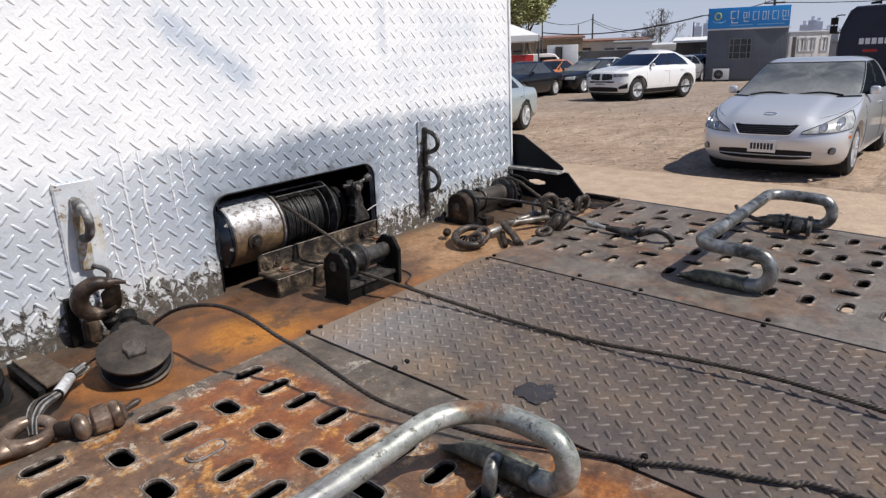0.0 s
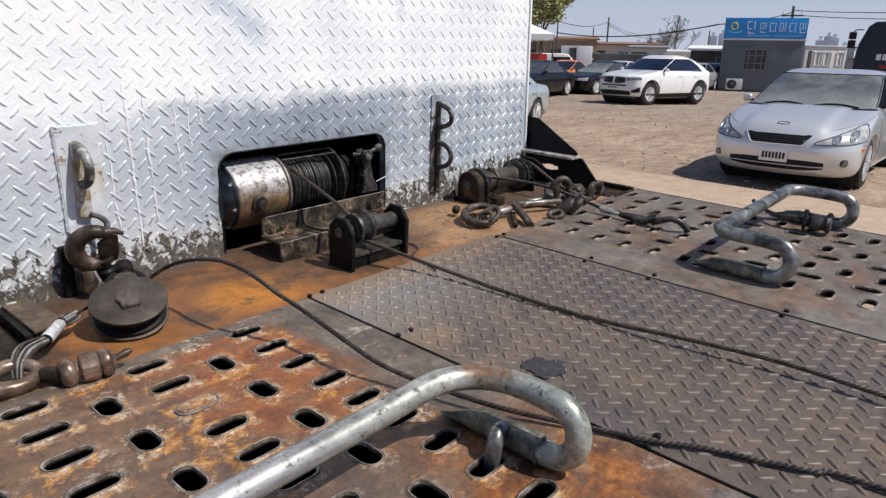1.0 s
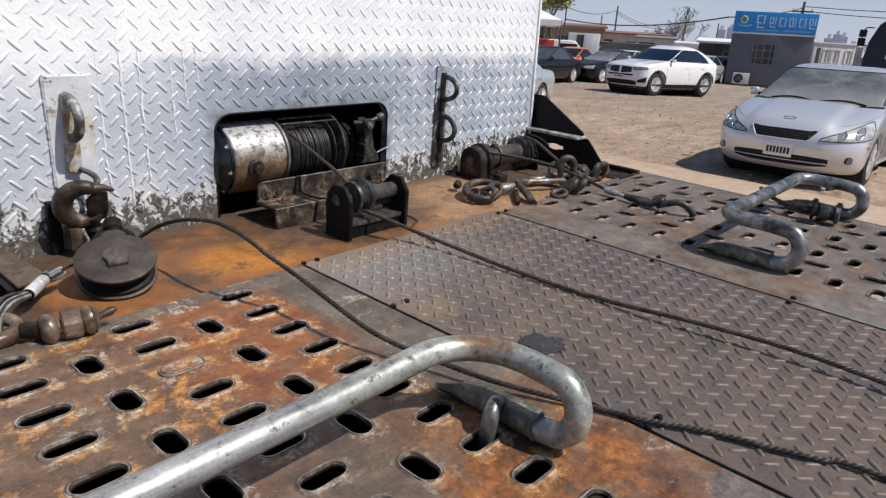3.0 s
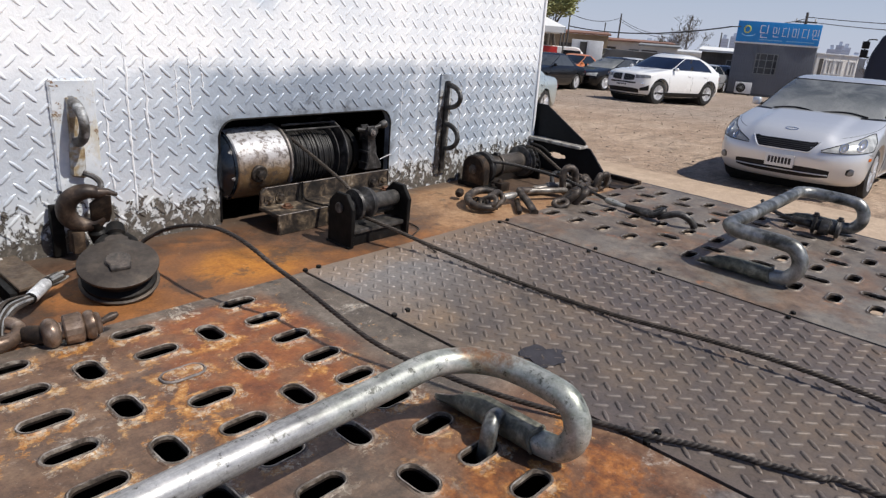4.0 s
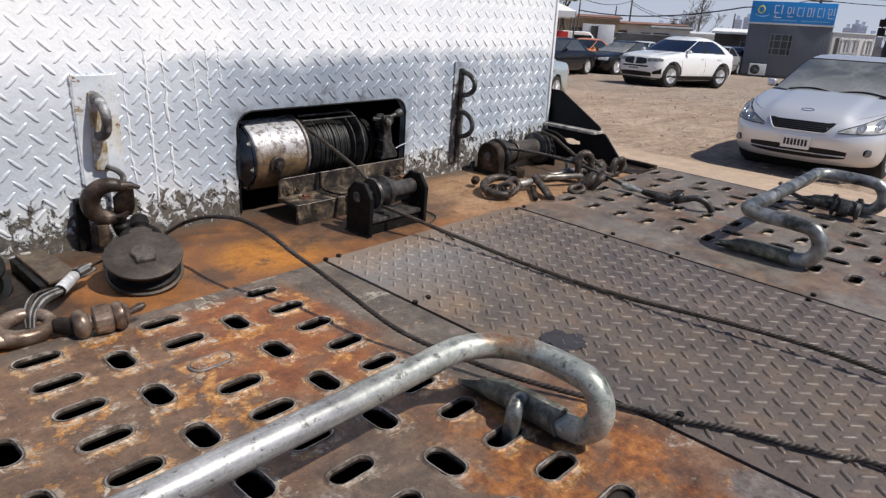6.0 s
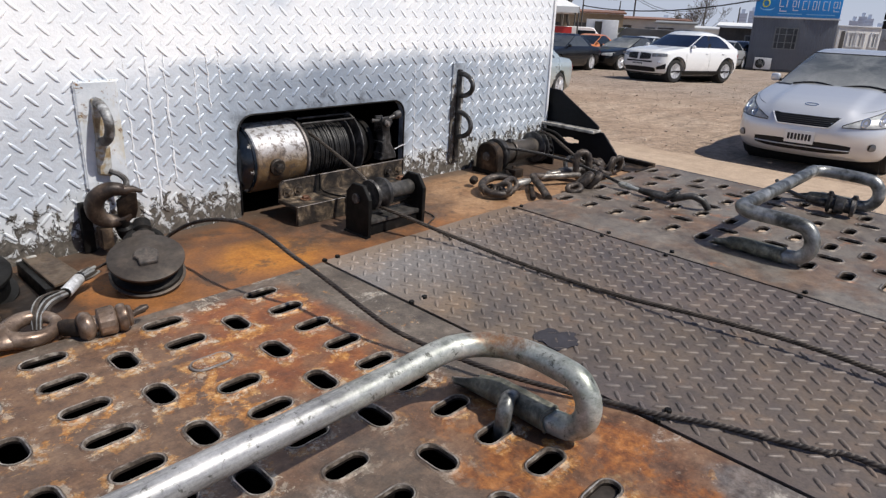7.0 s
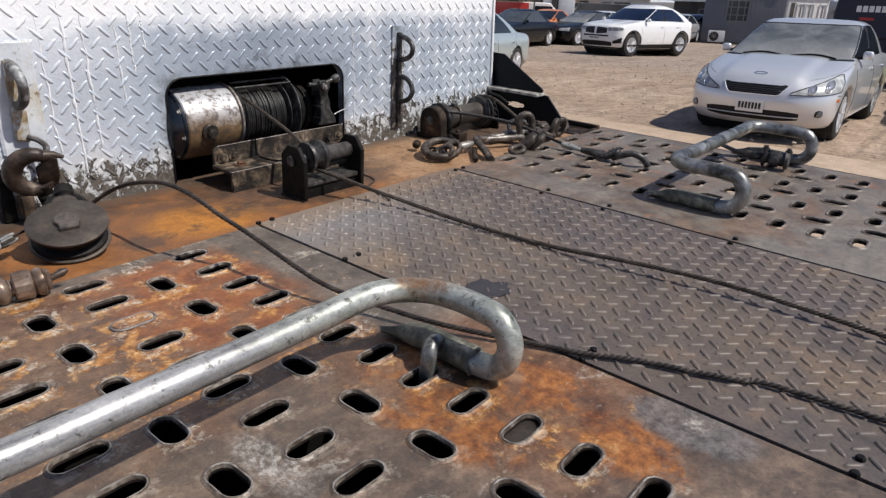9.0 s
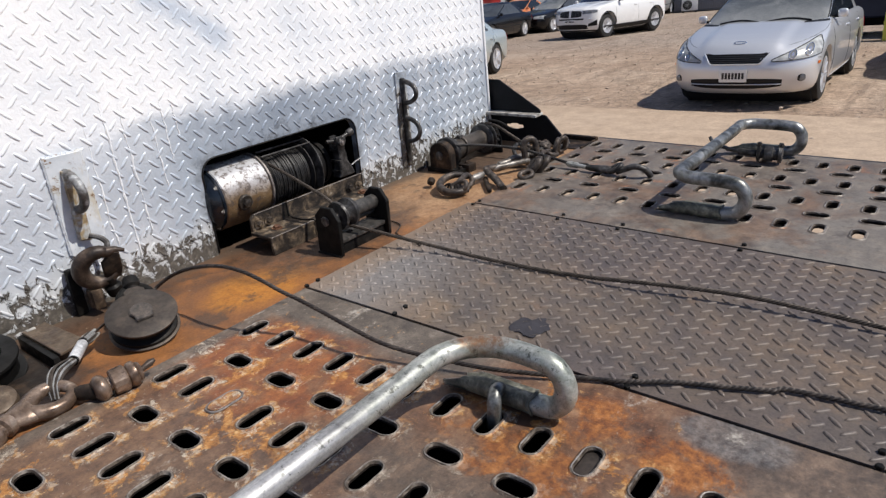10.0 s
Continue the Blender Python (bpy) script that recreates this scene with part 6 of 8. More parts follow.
M_RODSTEEL = worn("scuffed_rod_steel", [(0.3, (0.05, 0.042, 0.034)), (0.46, (0.16, 0.14, 0.12)), (0.58, (0.34, 0.32, 0.29)), (0.72, (0.58, 0.56, 0.52))], 22, 150, (0.32, 0.55), 0.4, 0.0006, 0.6, 7.0)


build_chain_heap()


def build_deck_hook():
    rope("winch_cable", [(0.590, -0.128, 0.084), (0.64, -0.19, 0.078), (0.69, -0.27, 0.066), (0.715, -0.33, 0.054), (0.735, -0.42, 0.032), (0.738, -0.475, 0.020)], 0.0042, "dark wire cable from the side winch to its hook", M_WOUND)
    rope("winch_cable", [(0.815, -0.10, 0.110), (0.805, -0.156, 0.105), (0.800, -0.21, 0.082), (0.795, -0.275, 0.054), (0.80, -0.33, 0.034), (0.815, -0.37, 0.030)], 0.0045, "second dark cable hanging from the side winch")
    t = thing("cable_hook", Matrix.Translation((0.71, -0.65, 0)), "dark forged cable hook lying on the slotted panel", "hook")
    part("ferrule", lathe((0.738, -0.472, 0.018), (0.728, -0.548, 0.016), [(0, 0.006), (0.1, 0.0095), (0.55, 0.0095), (0.6, 0.007), (1, 0.0065)], 14), M_GALV, t)
    part("thimble", lathe((0.728, -0.548, 0.016), (0.722, -0.635, 0.017), [(0, 0.008), (0.15, 0.010), (0.5, 0.0115), (0.85, 0.014), (1, 0.009)], 14), M_RINGDARK, t)
    part("eye", link((0.726, -0.648, 0.024), (0.2, -0.8, 0.5), (0.9, 0.2, 0.2), 0.058, 0.04, 0.0085), M_RINGDARK, t)
    part("hook_body", tube(smooth_path([(0.722, -0.655, 0.015), (0.720, -0.685, 0.028), (0.722, -0.712, 0.038), (0.732, -0.738, 0.030), (0.742, -0.750, 0.016), (0.746, -0.756, 0.004)], 0.006), 0.0098, 12), M_RINGDARK, t)


build_deck_hook()


def build_rag():
    t = thing("rag", Matrix.Translation((-0.245, -0.905, 0)), "flattened dark oily rag on the tread plate", "rag")
    pts = []
    for k in range(40):
        a = math.tau * k / 40
        r = 0.034 * (1 + 0.9 * noise.noise((math.cos(a) * 1.3, math.sin(a) * 1.3, 5.2)) + 0.22 * noise.noise((math.cos(a) * 4, math.sin(a) * 4, 1.0)))
        pts.append((-0.230 + r * 1.25 * math.cos(a), -0.904 + r * 0.85 * math.sin(a)))
    part("cloth", plate(pts, 0.0022, Matrix.Translation((0, 0, 0.0008))), M_RAG, t)


M_RAG = plain("oily_cloth", (0.028, 0.026, 0.032), 0.75, 0, 0.4, 60, 0.001)
build_rag()

# ---------------------------------------------------------------- cars in the yard
def car_paint(name, colour, metal=0.0, rough=0.28, dust=0.25, coat=0.9):
    n = Nodes(name)
    d = n.ramp(n.noise(1.6, 5.0, 0.65), [(0.3, 0.0), (0.75, dust)])
    low = n.math("SUBTRACT", 1.0, n.span(n.axis(2), 0.15, 0.6))
    col = n.mix(n.math("ADD", d, n.math("MULTIPLY", low, dust * 0.8), clamp=True), colour, (0.34, 0.28, 0.22))
    flake = n.ramp(n.noise(900.0, 1.0), [(0.3, 0.92), (0.7, 1.08)])
    col = n.mix(1.0, col, flake, "MULTIPLY")
    return n.done(col, n.math("ADD", n.math("MULTIPLY", d, 0.6), rough), metal, None, 0.0, Coat_Weight=coat, Coat_Roughness=0.04, Specular_IOR_Level=0.25 if coat < 0.5 else 0.5)


M_TYRE = plain("tyre_rubber", (0.022, 0.021, 0.020), 0.85, 0, 0.3, 20, 0.002)
M_RIM = plain("alloy_rim", (0.58, 0.58, 0.59), 0.34, 0.45, 0.15, 12)
M_GLASSDARK = plain("tinted_glass", (0.012, 0.016, 0.02), 0.06, 0.0, 0.3, 2.0, 0.0, IOR=1.52)


def make_dusty_reflecting_glass():
    """Dark glass under a thin film of dust; reflected light is painted in with it, paler in clouds and along the
    wipers' rest.
    """
    n = Nodes("dusty_windscreen")
    cloud = n.noise(2.3, 5.0, 0.6, (1, 1, 1.4), 0.6, (3, 1, 2))
    low = n.math("SUBTRACT", 1.0, n.span(n.math("ADD", n.axis(2), n.math("MULTIPLY", n.math("SUBTRACT", cloud, 0.5), 0.25)), 1.0, 1.22))
    # dust and painted reflection in one mask, paler low down
    film = n.math("ADD", n.ramp(cloud, [(0.40, 0.22), (0.62, 0.58)]), n.math("MULTIPLY", low, 0.40), clamp=True)
    col = n.mix(film, (0.030, 0.038, 0.042), n.ramp(n.noise(60.0, 4.0, 0.7), [(0.3, (0.24, 0.245, 0.235)), (0.7, (0.36, 0.36, 0.34))]))
    return n.done(col, n.math("ADD", 0.05, n.math("MULTIPLY", film, 0.25)), 0.0, None, 0.0, IOR=1.52)


M_GLASSDUSTGLARE = make_dusty_reflecting_glass()
M_GLASSGREY = plain("smoky_grey_glass", (0.06, 0.066, 0.072), 0.08, 0.0, 0.3, 2.0, 0.0, IOR=1.52)
M_GLASSBLUE = plain("blue_tinted_glass", (0.008, 0.014, 0.035), 0.05, 0.0, 0.3, 2.0, 0.0, IOR=1.52)
M_LAMP = plain("headlamp_lens", (0.40, 0.41, 0.40), 0.30, 0.10, 0.45, 9.0, 0.0)
M_LAMPDARK = plain("smoked_lamp", (0.24, 0.245, 0.245), 0.12, 0.3, 0.3, 20.0, 0.0)
M_REFLECTOR = plain("lamp_reflector", (0.75, 0.76, 0.78), 0.12, 0.9, 0.1, 20.0, 0.0)
M_TRIM = plain("black_trim", (0.010, 0.010, 0.011), 0.5, 0.0, 0.3, Specular_IOR_Level=0.25)
M_CHROME = plain("chrome", (0.75, 0.75, 0.76), 0.12, 1.0, 0.08)
M_PLATEWHITE = plain("white_plate", (0.78, 0.78, 0.76), 0.4, 0.0, 0.05)
M_INK = plain("black_ink", (0.02, 0.02, 0.022), 0.5, 0.0, 0.1)
M_AMBER = plain("amber_lens", (0.65, 0.16, 0.02), 0.2, 0.0, 0.15)
M_REDLENS = plain("red_lens", (0.35, 0.015, 0.015), 0.18, 0.0, 0.15)
M_FLOORPAN = plain("car_underside", (0.012, 0.012, 0.012), 0.9)


class Shell:
    """A car's skin as a stack of level outlines: (height, rear end, front end, half width, length of the rounded ends)."""

    def __init__(self, rows, power=2.5):
        self.rows, self.power = np.array(rows, float), power

    def at(self, z):
        r = self.rows
        return [float(np.interp(z, r[:, 0], r[:, k])) for k in range(1, 5)]

    def half(self, x, z):
        """The half width at x and the height z."""
        xr, xf, w, e = self.at(z)
        n = self.power
        k = max(0.0, (x - (xf - e)) / e, ((xr + e) - x) / e)
        return self.barrel(x, xr, xf, w) * max(0.0, 1 - min(1.0, k) ** n) ** (1 / n)

    def barrel(self, x, xr, xf, w):
        k = (x - (xr + xf) / 2) / ((xf - xr) / 2)
        return w * (1 - 0.035 * k * k)

    def point(self, z, a, out=0.0):
        """The skin's point at the height z and the way a (radians; a sixth of a turn each for the front, the side and the rear), moved outwards."""
        xr, xf, w, e = self.at(z)
        s = -1 if math.sin(a) < 0 else 1
        d = math.degrees(math.acos(max(-1.0, min(1.0, math.cos(a)))))
        p = 2 / self.power
        if d < 60:
            q = radians(d * 1.5)
            x, v, cx, cy = xf - e + e * math.cos(q) ** p, math.sin(q) ** p, math.cos(q), math.sin(q)
        elif d <= 120:
            x, v, cx, cy = (xf - e) + (xr - xf + 2 * e) * (d - 60) / 60, 1.0, 0.0, 1.0
        else:
            q = radians((180 - d) * 1.5)
            x, v, cx, cy = xr + e - e * math.cos(q) ** p, math.sin(q) ** p, -math.cos(q), math.sin(q)
        return Vector((x + out * cx, s * (self.barrel(x, xr, xf, w) * v + out * cy), z))

    def levels(self, count):
        """Heights spread so that both steep and flat parts of the skin get rows."""
        r = self.rows
        run = np.concatenate([[0], np.cumsum(np.hypot(np.hypot(np.diff(r[:, 0]), np.diff(r[:, 2])), np.diff(r[:, 1])))])
        return np.interp(np.linspace(0, run[-1], count), run, r[:, 0])

    def patch(self, a0, a1, lo, hi, out=0.006, na=20, nz=5):
        """A piece of the skin between two ways (degrees) and two heights (numbers, or functions of 0..1), a little proud, with an edge."""
        f = lambda v, t: v(t) if callable(v) else v
        bm = bmesh.new()
        rows = []
        for o in (out, -0.03):
            g = []
            for i in range(na + 1):
                t = i / na
                a = radians(a0 + (a1 - a0) * t)
                g.append([bm.verts.new(self.point(f(lo, t) + (f(hi, t) - f(lo, t)) * j / nz, a, o)) for j in range(nz + 1)])
            rows.append(g)
        g, b = rows
        for i in range(na):
            for j in range(nz):
                bm.faces.new((g[i][j], g[i + 1][j], g[i + 1][j + 1], g[i][j + 1]))
            bm.faces.new((g[i][0], b[i][0], b[i + 1][0], g[i + 1][0]))
            bm.faces.new((g[i][nz], g[i + 1][nz], b[i + 1][nz], b[i][nz]))
        for j in range(nz):
            bm.faces.new((g[0][j], g[0][j + 1], b[0][j + 1], b[0][j]))
            bm.faces.new((g[na][j], b[na][j], b[na][j + 1], g[na][j + 1]))
        bmesh.ops.remove_doubles(bm, verts=bm.verts[:], dist=1e-5)
        return bm

    def line(self, zs, a, r=0.004, out=0.0):
        return tube([self.point(z, a, out) for z in zs], r, 5)


def build_car(name, place, turn, spec, label, category="car"):
    P = spec
    t = thing(name, Matrix.Translation(place) @ Matrix.Rotation(radians(turn), 4, "Z") @ Matrix.Scale(spec.get("size", 1.0), 4), label, category, on_truck=False)
    WORLD[t] = Matrix()
    paint, glass = P["paint"], P["glass"]
    body, cabin = Shell(P["body"]), Shell(P["cabin"], 2.3)
    wb, track, rw, rs = P["wheelbase"], P["track"], P["wheel"], P.get("rim_size", 1.0)
    fine = P.get("fine", True)
    N, rowsn = (176, 40) if fine else (104, 24)
    arch = rw + 0.055
    # body skin, with the arches opened
    bm = bmesh.new()
    rings = []
    for z in body.levels(rowsn):
        xr, xf, w, n = body.at(z)
        ring = []
        for k in range(N):
            a = k / N * math.tau
            p = body.point(z, a)
            x, zz = p.x, p.z
            if abs(p.y) > w * 0.72:
                for wx in (wb / 2, -wb / 2):
                    if abs(x - wx) < arch:
                        zz = max(zz, rw + math.sqrt(arch ** 2 - (x - wx) ** 2))
            if "crease" in P and x > 0.9:
                y0, y1, up = P["crease"]
                q = max(0.0, min(1.0, (y1 - abs(p.y)) / (y1 - y0)))
                zz += up * q * q * (3 - 2 * q) * max(0.0, min(1.0, (z - 0.68) / 0.08)) * max(0.0, min(1.0, (x - 0.9) / 0.3))
            ring.append(bm.verts.new((x, p.y, zz)))
        rings.append(ring)
    for q, v in zip(rings, rings[1:]):
        for k in range(N):
            j = (k + 1) % N
            if (q[k].co - v[k].co).length < 1e-6 and (q[j].co - v[j].co).length < 1e-6:
                continue
            bm.faces.new((q[k], q[j], v[j], v[k]))
    bm.faces.new(rings[-1])
    bmesh.ops.remove_doubles(bm, verts=bm.verts[:], dist=2e-4)
    skin = part("body", bm, paint, t)
    part("underbody", box(P["body"][0][1] + 0.25, P["body"][0][2] - 0.22, -track / 2 + 0.1, track / 2 - 0.1, 0.17, 0.62, 0.03), M_FLOORPAN, t)
    for wx in (wb / 2, -wb / 2):
        part("wheel_well", lathe((wx, -track / 2 - 0.02, rw), (wx, track / 2 + 0.02, rw), [(0, arch - 0.012), (1, arch - 0.012)], 28), M_FLOORPAN, t)
    if P.get("cladding"):
        for wx in (wb / 2, -wb / 2):
            for s in (1, -1):
                ring = []
                for k in range(19):
                    a = radians(8 + 164 * k / 18)
                    x, z = wx + (arch + 0.02) * math.cos(a), rw + (arch + 0.02) * math.sin(a)
                    ring.append(Vector((x, s * (body.half(x, max(z, 0.3)) - 0.004), z)))
                part("arch_trim", tube(ring, 0.022, 8), M_TRIM, t)
    # cabin, pane by pane
    lv = cabin.levels(14 if fine else 9)
    NC = 96 if fine else 64
    panes = {"windscreen": bmesh.new(), "rear_window": bmesh.new(), "side_window": bmesh.new(), "side_window.": bmesh.new(), "cabin_frame": bmesh.new(), "pillar": bmesh.new(), "pillar.": bmesh.new()}
    grid = [[cabin.point(z, k / NC * math.tau) for k in range(NC)] for z in lv]
    roof_z = P["roof_from"]
    for i in range(len(lv) - 1):
        for k in range(NC):
            j = (k + 1) % NC
            deg = ((k + 0.5) / NC * 360)
            side = min(deg, 360 - deg)
            c = (grid[i][k] + grid[i + 1][j]) / 2
            if c.z > roof_z:
                who = "cabin_frame"
            elif side < P["a_pillar"][0]:
                who = "windscreen"
            elif side < P["a_pillar"][1]:
                who = "cabin_frame"
            elif side < P["c_pillar"][0]:
                who = ("pillar" if deg < 180 else "pillar.") if abs(c.x - P["b_pillar"]) < 0.04 else ("side_window" if deg < 180 else "side_window.")
            elif side < P["c_pillar"][1]:
                who = "cabin_frame"
            else:
                who = "rear_window"
            b = panes[who]
            b.faces.new([b.verts.new(v) for v in (grid[i][k], grid[i][j], grid[i + 1][j], grid[i + 1][k])])
    cf = panes["cabin_frame"]
    cf.faces.new([cf.verts.new(v) for v in grid[-1]])
    for who, b in panes.items():
        if not b.faces:
            b.free()
            continue
        bmesh.ops.remove_doubles(b, verts=b.verts[:], dist=1e-4)
        part(who.strip("."), b, M_TRIM if who.startswith("pillar") else paint if who == "cabin_frame" else (P.get("screen", glass) if who == "windscreen" else glass), t, {"windscreen": P.get("screen_label", "")}.get(who, ""))
    # wheels
    for wx in (wb / 2, -wb / 2):
        for s in (1, -1):
            y0, y1 = s * (track / 2 - 0.10), s * (track / 2 + 0.105)
            wh = part("wheel", lathe((wx, y0, rw), (wx, y1, rw), [(0, rw * 0.6), (0.02, rw * 0.9), (0.12, rw * 0.985), (0.25, rw), (0.78, rw), (0.9, rw * 0.985), (0.985, rw * 0.9), (1, rw * 0.72), (0.9, rw * 0.68), (0.8, rw * 0.66)], 36), M_TYRE, t)
            rb = [lathe((wx, y1 - s * 0.03, rw), (wx, y1 - s * 0.002, rw), [(0, rw * 0.60), (0.6, rw * 0.70 * rs), (1, rw * 0.715 * rs), (0.95, rw * 0.67 * rs), (0.3, rw * 0.60 * rs)], 32)]
            rim = part("rim", rb[0], P.get("rim", M_RIM), wh)
            hub = join(lathe((wx, y1 - s * 0.06, rw), (wx, y1 - s * 0.006, rw), [(0, 0.07), (0.8, 0.06), (1, 0.045)], 18))
            part("hub", hub, P.get("rim", M_RIM), wh)
            part("brake_disc", cyl((wx, y1 - s * 0.11, rw), (wx, y1 - s * 0.09, rw), rw * 0.58, 24), M_TRIM, wh)
            ns = P.get("spokes", 5)
            for q in range(ns):
                for e in ((-1, 1) if ns <= 5 else (0,)):
                    a = math.tau * q / ns + e * 0.14
                    d = Vector((math.cos(a), 0, math.sin(a)))
                    p0, p1 = Vector((wx, y1 - s * 0.018, rw)) + d * 0.03, Vector((wx, y1 - s * 0.012, rw)) + d * rw * 0.69 * rs
                    part("spoke", tube([p0, p0.lerp(p1, 0.5), p1], [0.018, 0.014, 0.016], 6), P.get("rim", M_RIM), wh)
    # mirrors, handles, seams
    mx, mz, mw = P["mirror"]
    for s in (1, -1):
        y0, y1 = sorted((s * (mw + 0.04), s * (mw + 0.165)))
        m = part("mirror", box(mx - 0.045, mx + 0.055, y0, y1, mz - 0.05, mz + 0.06, 0.042, 3), P.get("mirror_paint", paint), t)
        part("mirror_foot", cyl((mx, s * (mw - 0.03), mz - 0.04), (mx, s * (mw + 0.1), mz - 0.02), 0.022, 10), M_TRIM, m)
    for s in (1, -1):
        for x in P["seams"]:
            pts = []
            for z in np.linspace(0.3, P["belt"], 8):
                y = body.half(x, z)
                pts.append(Vector((x + 0.03 * (z - 0.6), s * (y + 0.0005), z)))
            part("door_seam", tube(pts, 0.0035, 5), M_TRIM, t)
        for x in P["handles"]:
            z = P["belt"] - 0.10
            y = body.at(z)[2] * 0.985
            part("door_handle", tube([Vector((x - 0.09, s * y, z)), Vector((x - 0.06, s * (y + 0.028), z)), Vector((x + 0.06, s * (y + 0.028), z)), Vector((x + 0.09, s * y, z))], 0.012, 8), P.get("handle_paint", paint), t)
    return t, body, cabin


def put_plate(t, x, y, z, tilt, facing=1, w=0.335, h=0.155, bars=7):
    """A number plate whose characters are plain bars."""
    m = Matrix.Translation((x, y, z)) @ Matrix.Rotation(radians(tilt), 4, "Y")
    pl = part("number_plate", moved(box(-0.006, 0.006, -w / 2, w / 2, -h / 2, h / 2, 0.003), m), M_PLATEWHITE, t)
    for k in range(bars):
        y0 = -w * 0.42 + k * w * 0.84 / bars
        part("plate_bar", moved(box(facing * 0.0062 - 0.001, facing * 0.0062 + 0.001, y0 + w * 0.018, y0 + w * 0.84 / bars - w * 0.018, -h * 0.25, h * 0.25), m), M_INK, pl)
    return pl


def build_silver_sedan():
    paint = car_paint("silver_car_paint", (0.70, 0.71, 0.725), 0.42, 0.30, 0.02)
    spec = dict(
        paint=paint, glass=M_GLASSDARK, screen=M_GLASSDUSTGLARE, screen_label="grey-green windscreen with dust and a painted reflection",
        body=[(0.19, -2.38, 2.17, 0.83, 0.55), (0.24, -2.46, 2.25, 0.875, 0.58), (0.33, -2.50, 2.295, 0.90, 0.60), (0.45, -2.52, 2.315, 0.915, 0.62), (0.55, -2.51, 2.31, 0.92, 0.64), (0.63, -2.50, 2.28, 0.92, 0.66),
              (0.70, -2.49, 2.215, 0.92, 0.66), (0.76, -2.48, 2.11, 0.914, 0.64), (0.81, -2.47, 1.97, 0.907, 0.60), (0.86, -2.46, 1.76, 0.896, 0.53), (0.905, -2.44, 1.52, 0.88, 0.45), (0.945, -2.38, 1.29, 0.858, 0.36), (0.98, -2.2, 1.10, 0.83, 0.30), (1.0, -2.0, 0.98, 0.79, 0.25)],
        cabin=[(0.93, -2.12, 1.24, 0.815, 0.32), (1.02, -1.97, 1.03, 0.80, 0.32), (1.13, -1.78, 0.76, 0.77, 0.32), (1.25, -1.56, 0.48, 0.732, 0.30), (1.35, -1.33, 0.23, 0.69, 0.28), (1.415, -1.12, 0.05, 0.65, 0.25), (1.452, -0.9, -0.12, 0.58, 0.2), (1.47, -0.6, -0.32, 0.43, 0.08)],
        wheelbase=2.72, track=1.56, wheel=0.325, roof_from=1.40, crease=(0.40, 0.56, 0.034), a_pillar=(55.5, 61.5), b_pillar=-0.34, c_pillar=(112, 121), mirror=(0.60, 1.03, 0.82), seams=(0.95, -0.30, -1.28), handles=(-0.12, -1.12), belt=0.94, spokes=10, size=1.02)
    t, body, cabin = build_car("silver_sedan", (10.40, 0.97, 0.0), 180.5, spec, "dusty silver four-door sedan parked on the dirt yard")
    front = lambda a, b, lo, hi, out=0.006, **k: body.patch(a, b, lo, hi, out, **k)
    # grille, wide below the badge
    g = part("grille", front(-13.5, 13.5, lambda q: 0.572 + 0.125 * max(0.0, (abs(2 * q - 1) - 0.70) / 0.30), lambda q: 0.716 - 0.006 * abs(2 * q - 1), 0.004), M_TRIM, t)
    for k in range(5):
        z = 0.598 + k * 0.022
        part("grille_bar", tube([body.point(z, radians(a), 0.008) for a in np.linspace(-9.6 - k * 0.8, 9.6 + k * 0.8, 12)], 0.0035, 5), M_CHROMEDULL, g)
    part("grille_frame", tube([body.point(0.568 + 0.125 * max(0.0, (abs(q) / 14 - 0.70) / 0.30), radians(q), 0.008) for q in np.linspace(-14, 14, 24)], 0.008, 6), paint, g)
    part("badge", tube([body.point(0.775 + 0.012 * math.sin(u), radians(1.7 * math.cos(u)), 0.004) + Vector((0, 0, 0.038)) for u in [math.tau * k / 16 for k in range(16)]], 0.005, 6, True), M_CHROME, t)
    low = part("bumper_intake", front(-23, 23, lambda q: 0.262 + 0.03 * abs(2 * q - 1) ** 3, lambda q: 0.392 - 0.02 * abs(2 * q - 1) ** 3, 0.003, na=24), M_TRIM, t)
    part("intake_bar", tube([body.point(0.318, radians(a), 0.010) for a in np.linspace(-22.5, 22.5, 24)], 0.007, 6), paint, low)
    put_plate(t, 2.33, 0, 0.43, 2, 1)
    for s in (1, -1):
        lamp = part("headlight", front(s * 15.5, s * 52.5, lambda q: 0.592 + 0.05 * q * q, lambda q: 0.612 + 0.225 * min(1.0, q * 1.35) ** 0.9 - (0.0 if q < 0.82 else (q - 0.82) * 0.5), 0.006, na=26, nz=8), M_LAMP, t, "clear headlight lens")
        low_edge = [(q, 0.592 + 0.05 * q * q) for q in np.linspace(0, 1, 12)]
        top_edge = [(q, 0.612 + 0.225 * min(1.0, q * 1.35) ** 0.9 - (0.0 if q < 0.82 else (q - 0.82) * 0.5)) for q in np.linspace(1, 0, 18)]
        part("lamp_seal", tube([body.point(z, radians(s * (15.5 + 37 * q)), 0.008) for q, z in low_edge + top_edge], 0.0055, 5, True), M_TRIM, lamp)
        for a, z, r in ((27.0, 0.664, 0.050), (38.5, 0.704, 0.068)):
            d = r / 0.0205
            arc = lambda q, z=z, r=r, k=1: z + k * r * math.sqrt(max(0.0, 1 - (2 * q - 1) ** 2))
            part("projector", body.patch(s * (a - d), s * (a + d), lambda q: arc(q, k=-1), lambda q: arc(q), 0.009, na=18), M_LAMPDARK, lamp)
            part("lamp_ring", tube([body.point(z + r * math.sin(u), radians(s * (a + d * math.cos(u))), 0.010) for u in [math.tau * k / 20 for k in range(20)]], 0.006, 5, True), M_REFLECTOR, lamp)
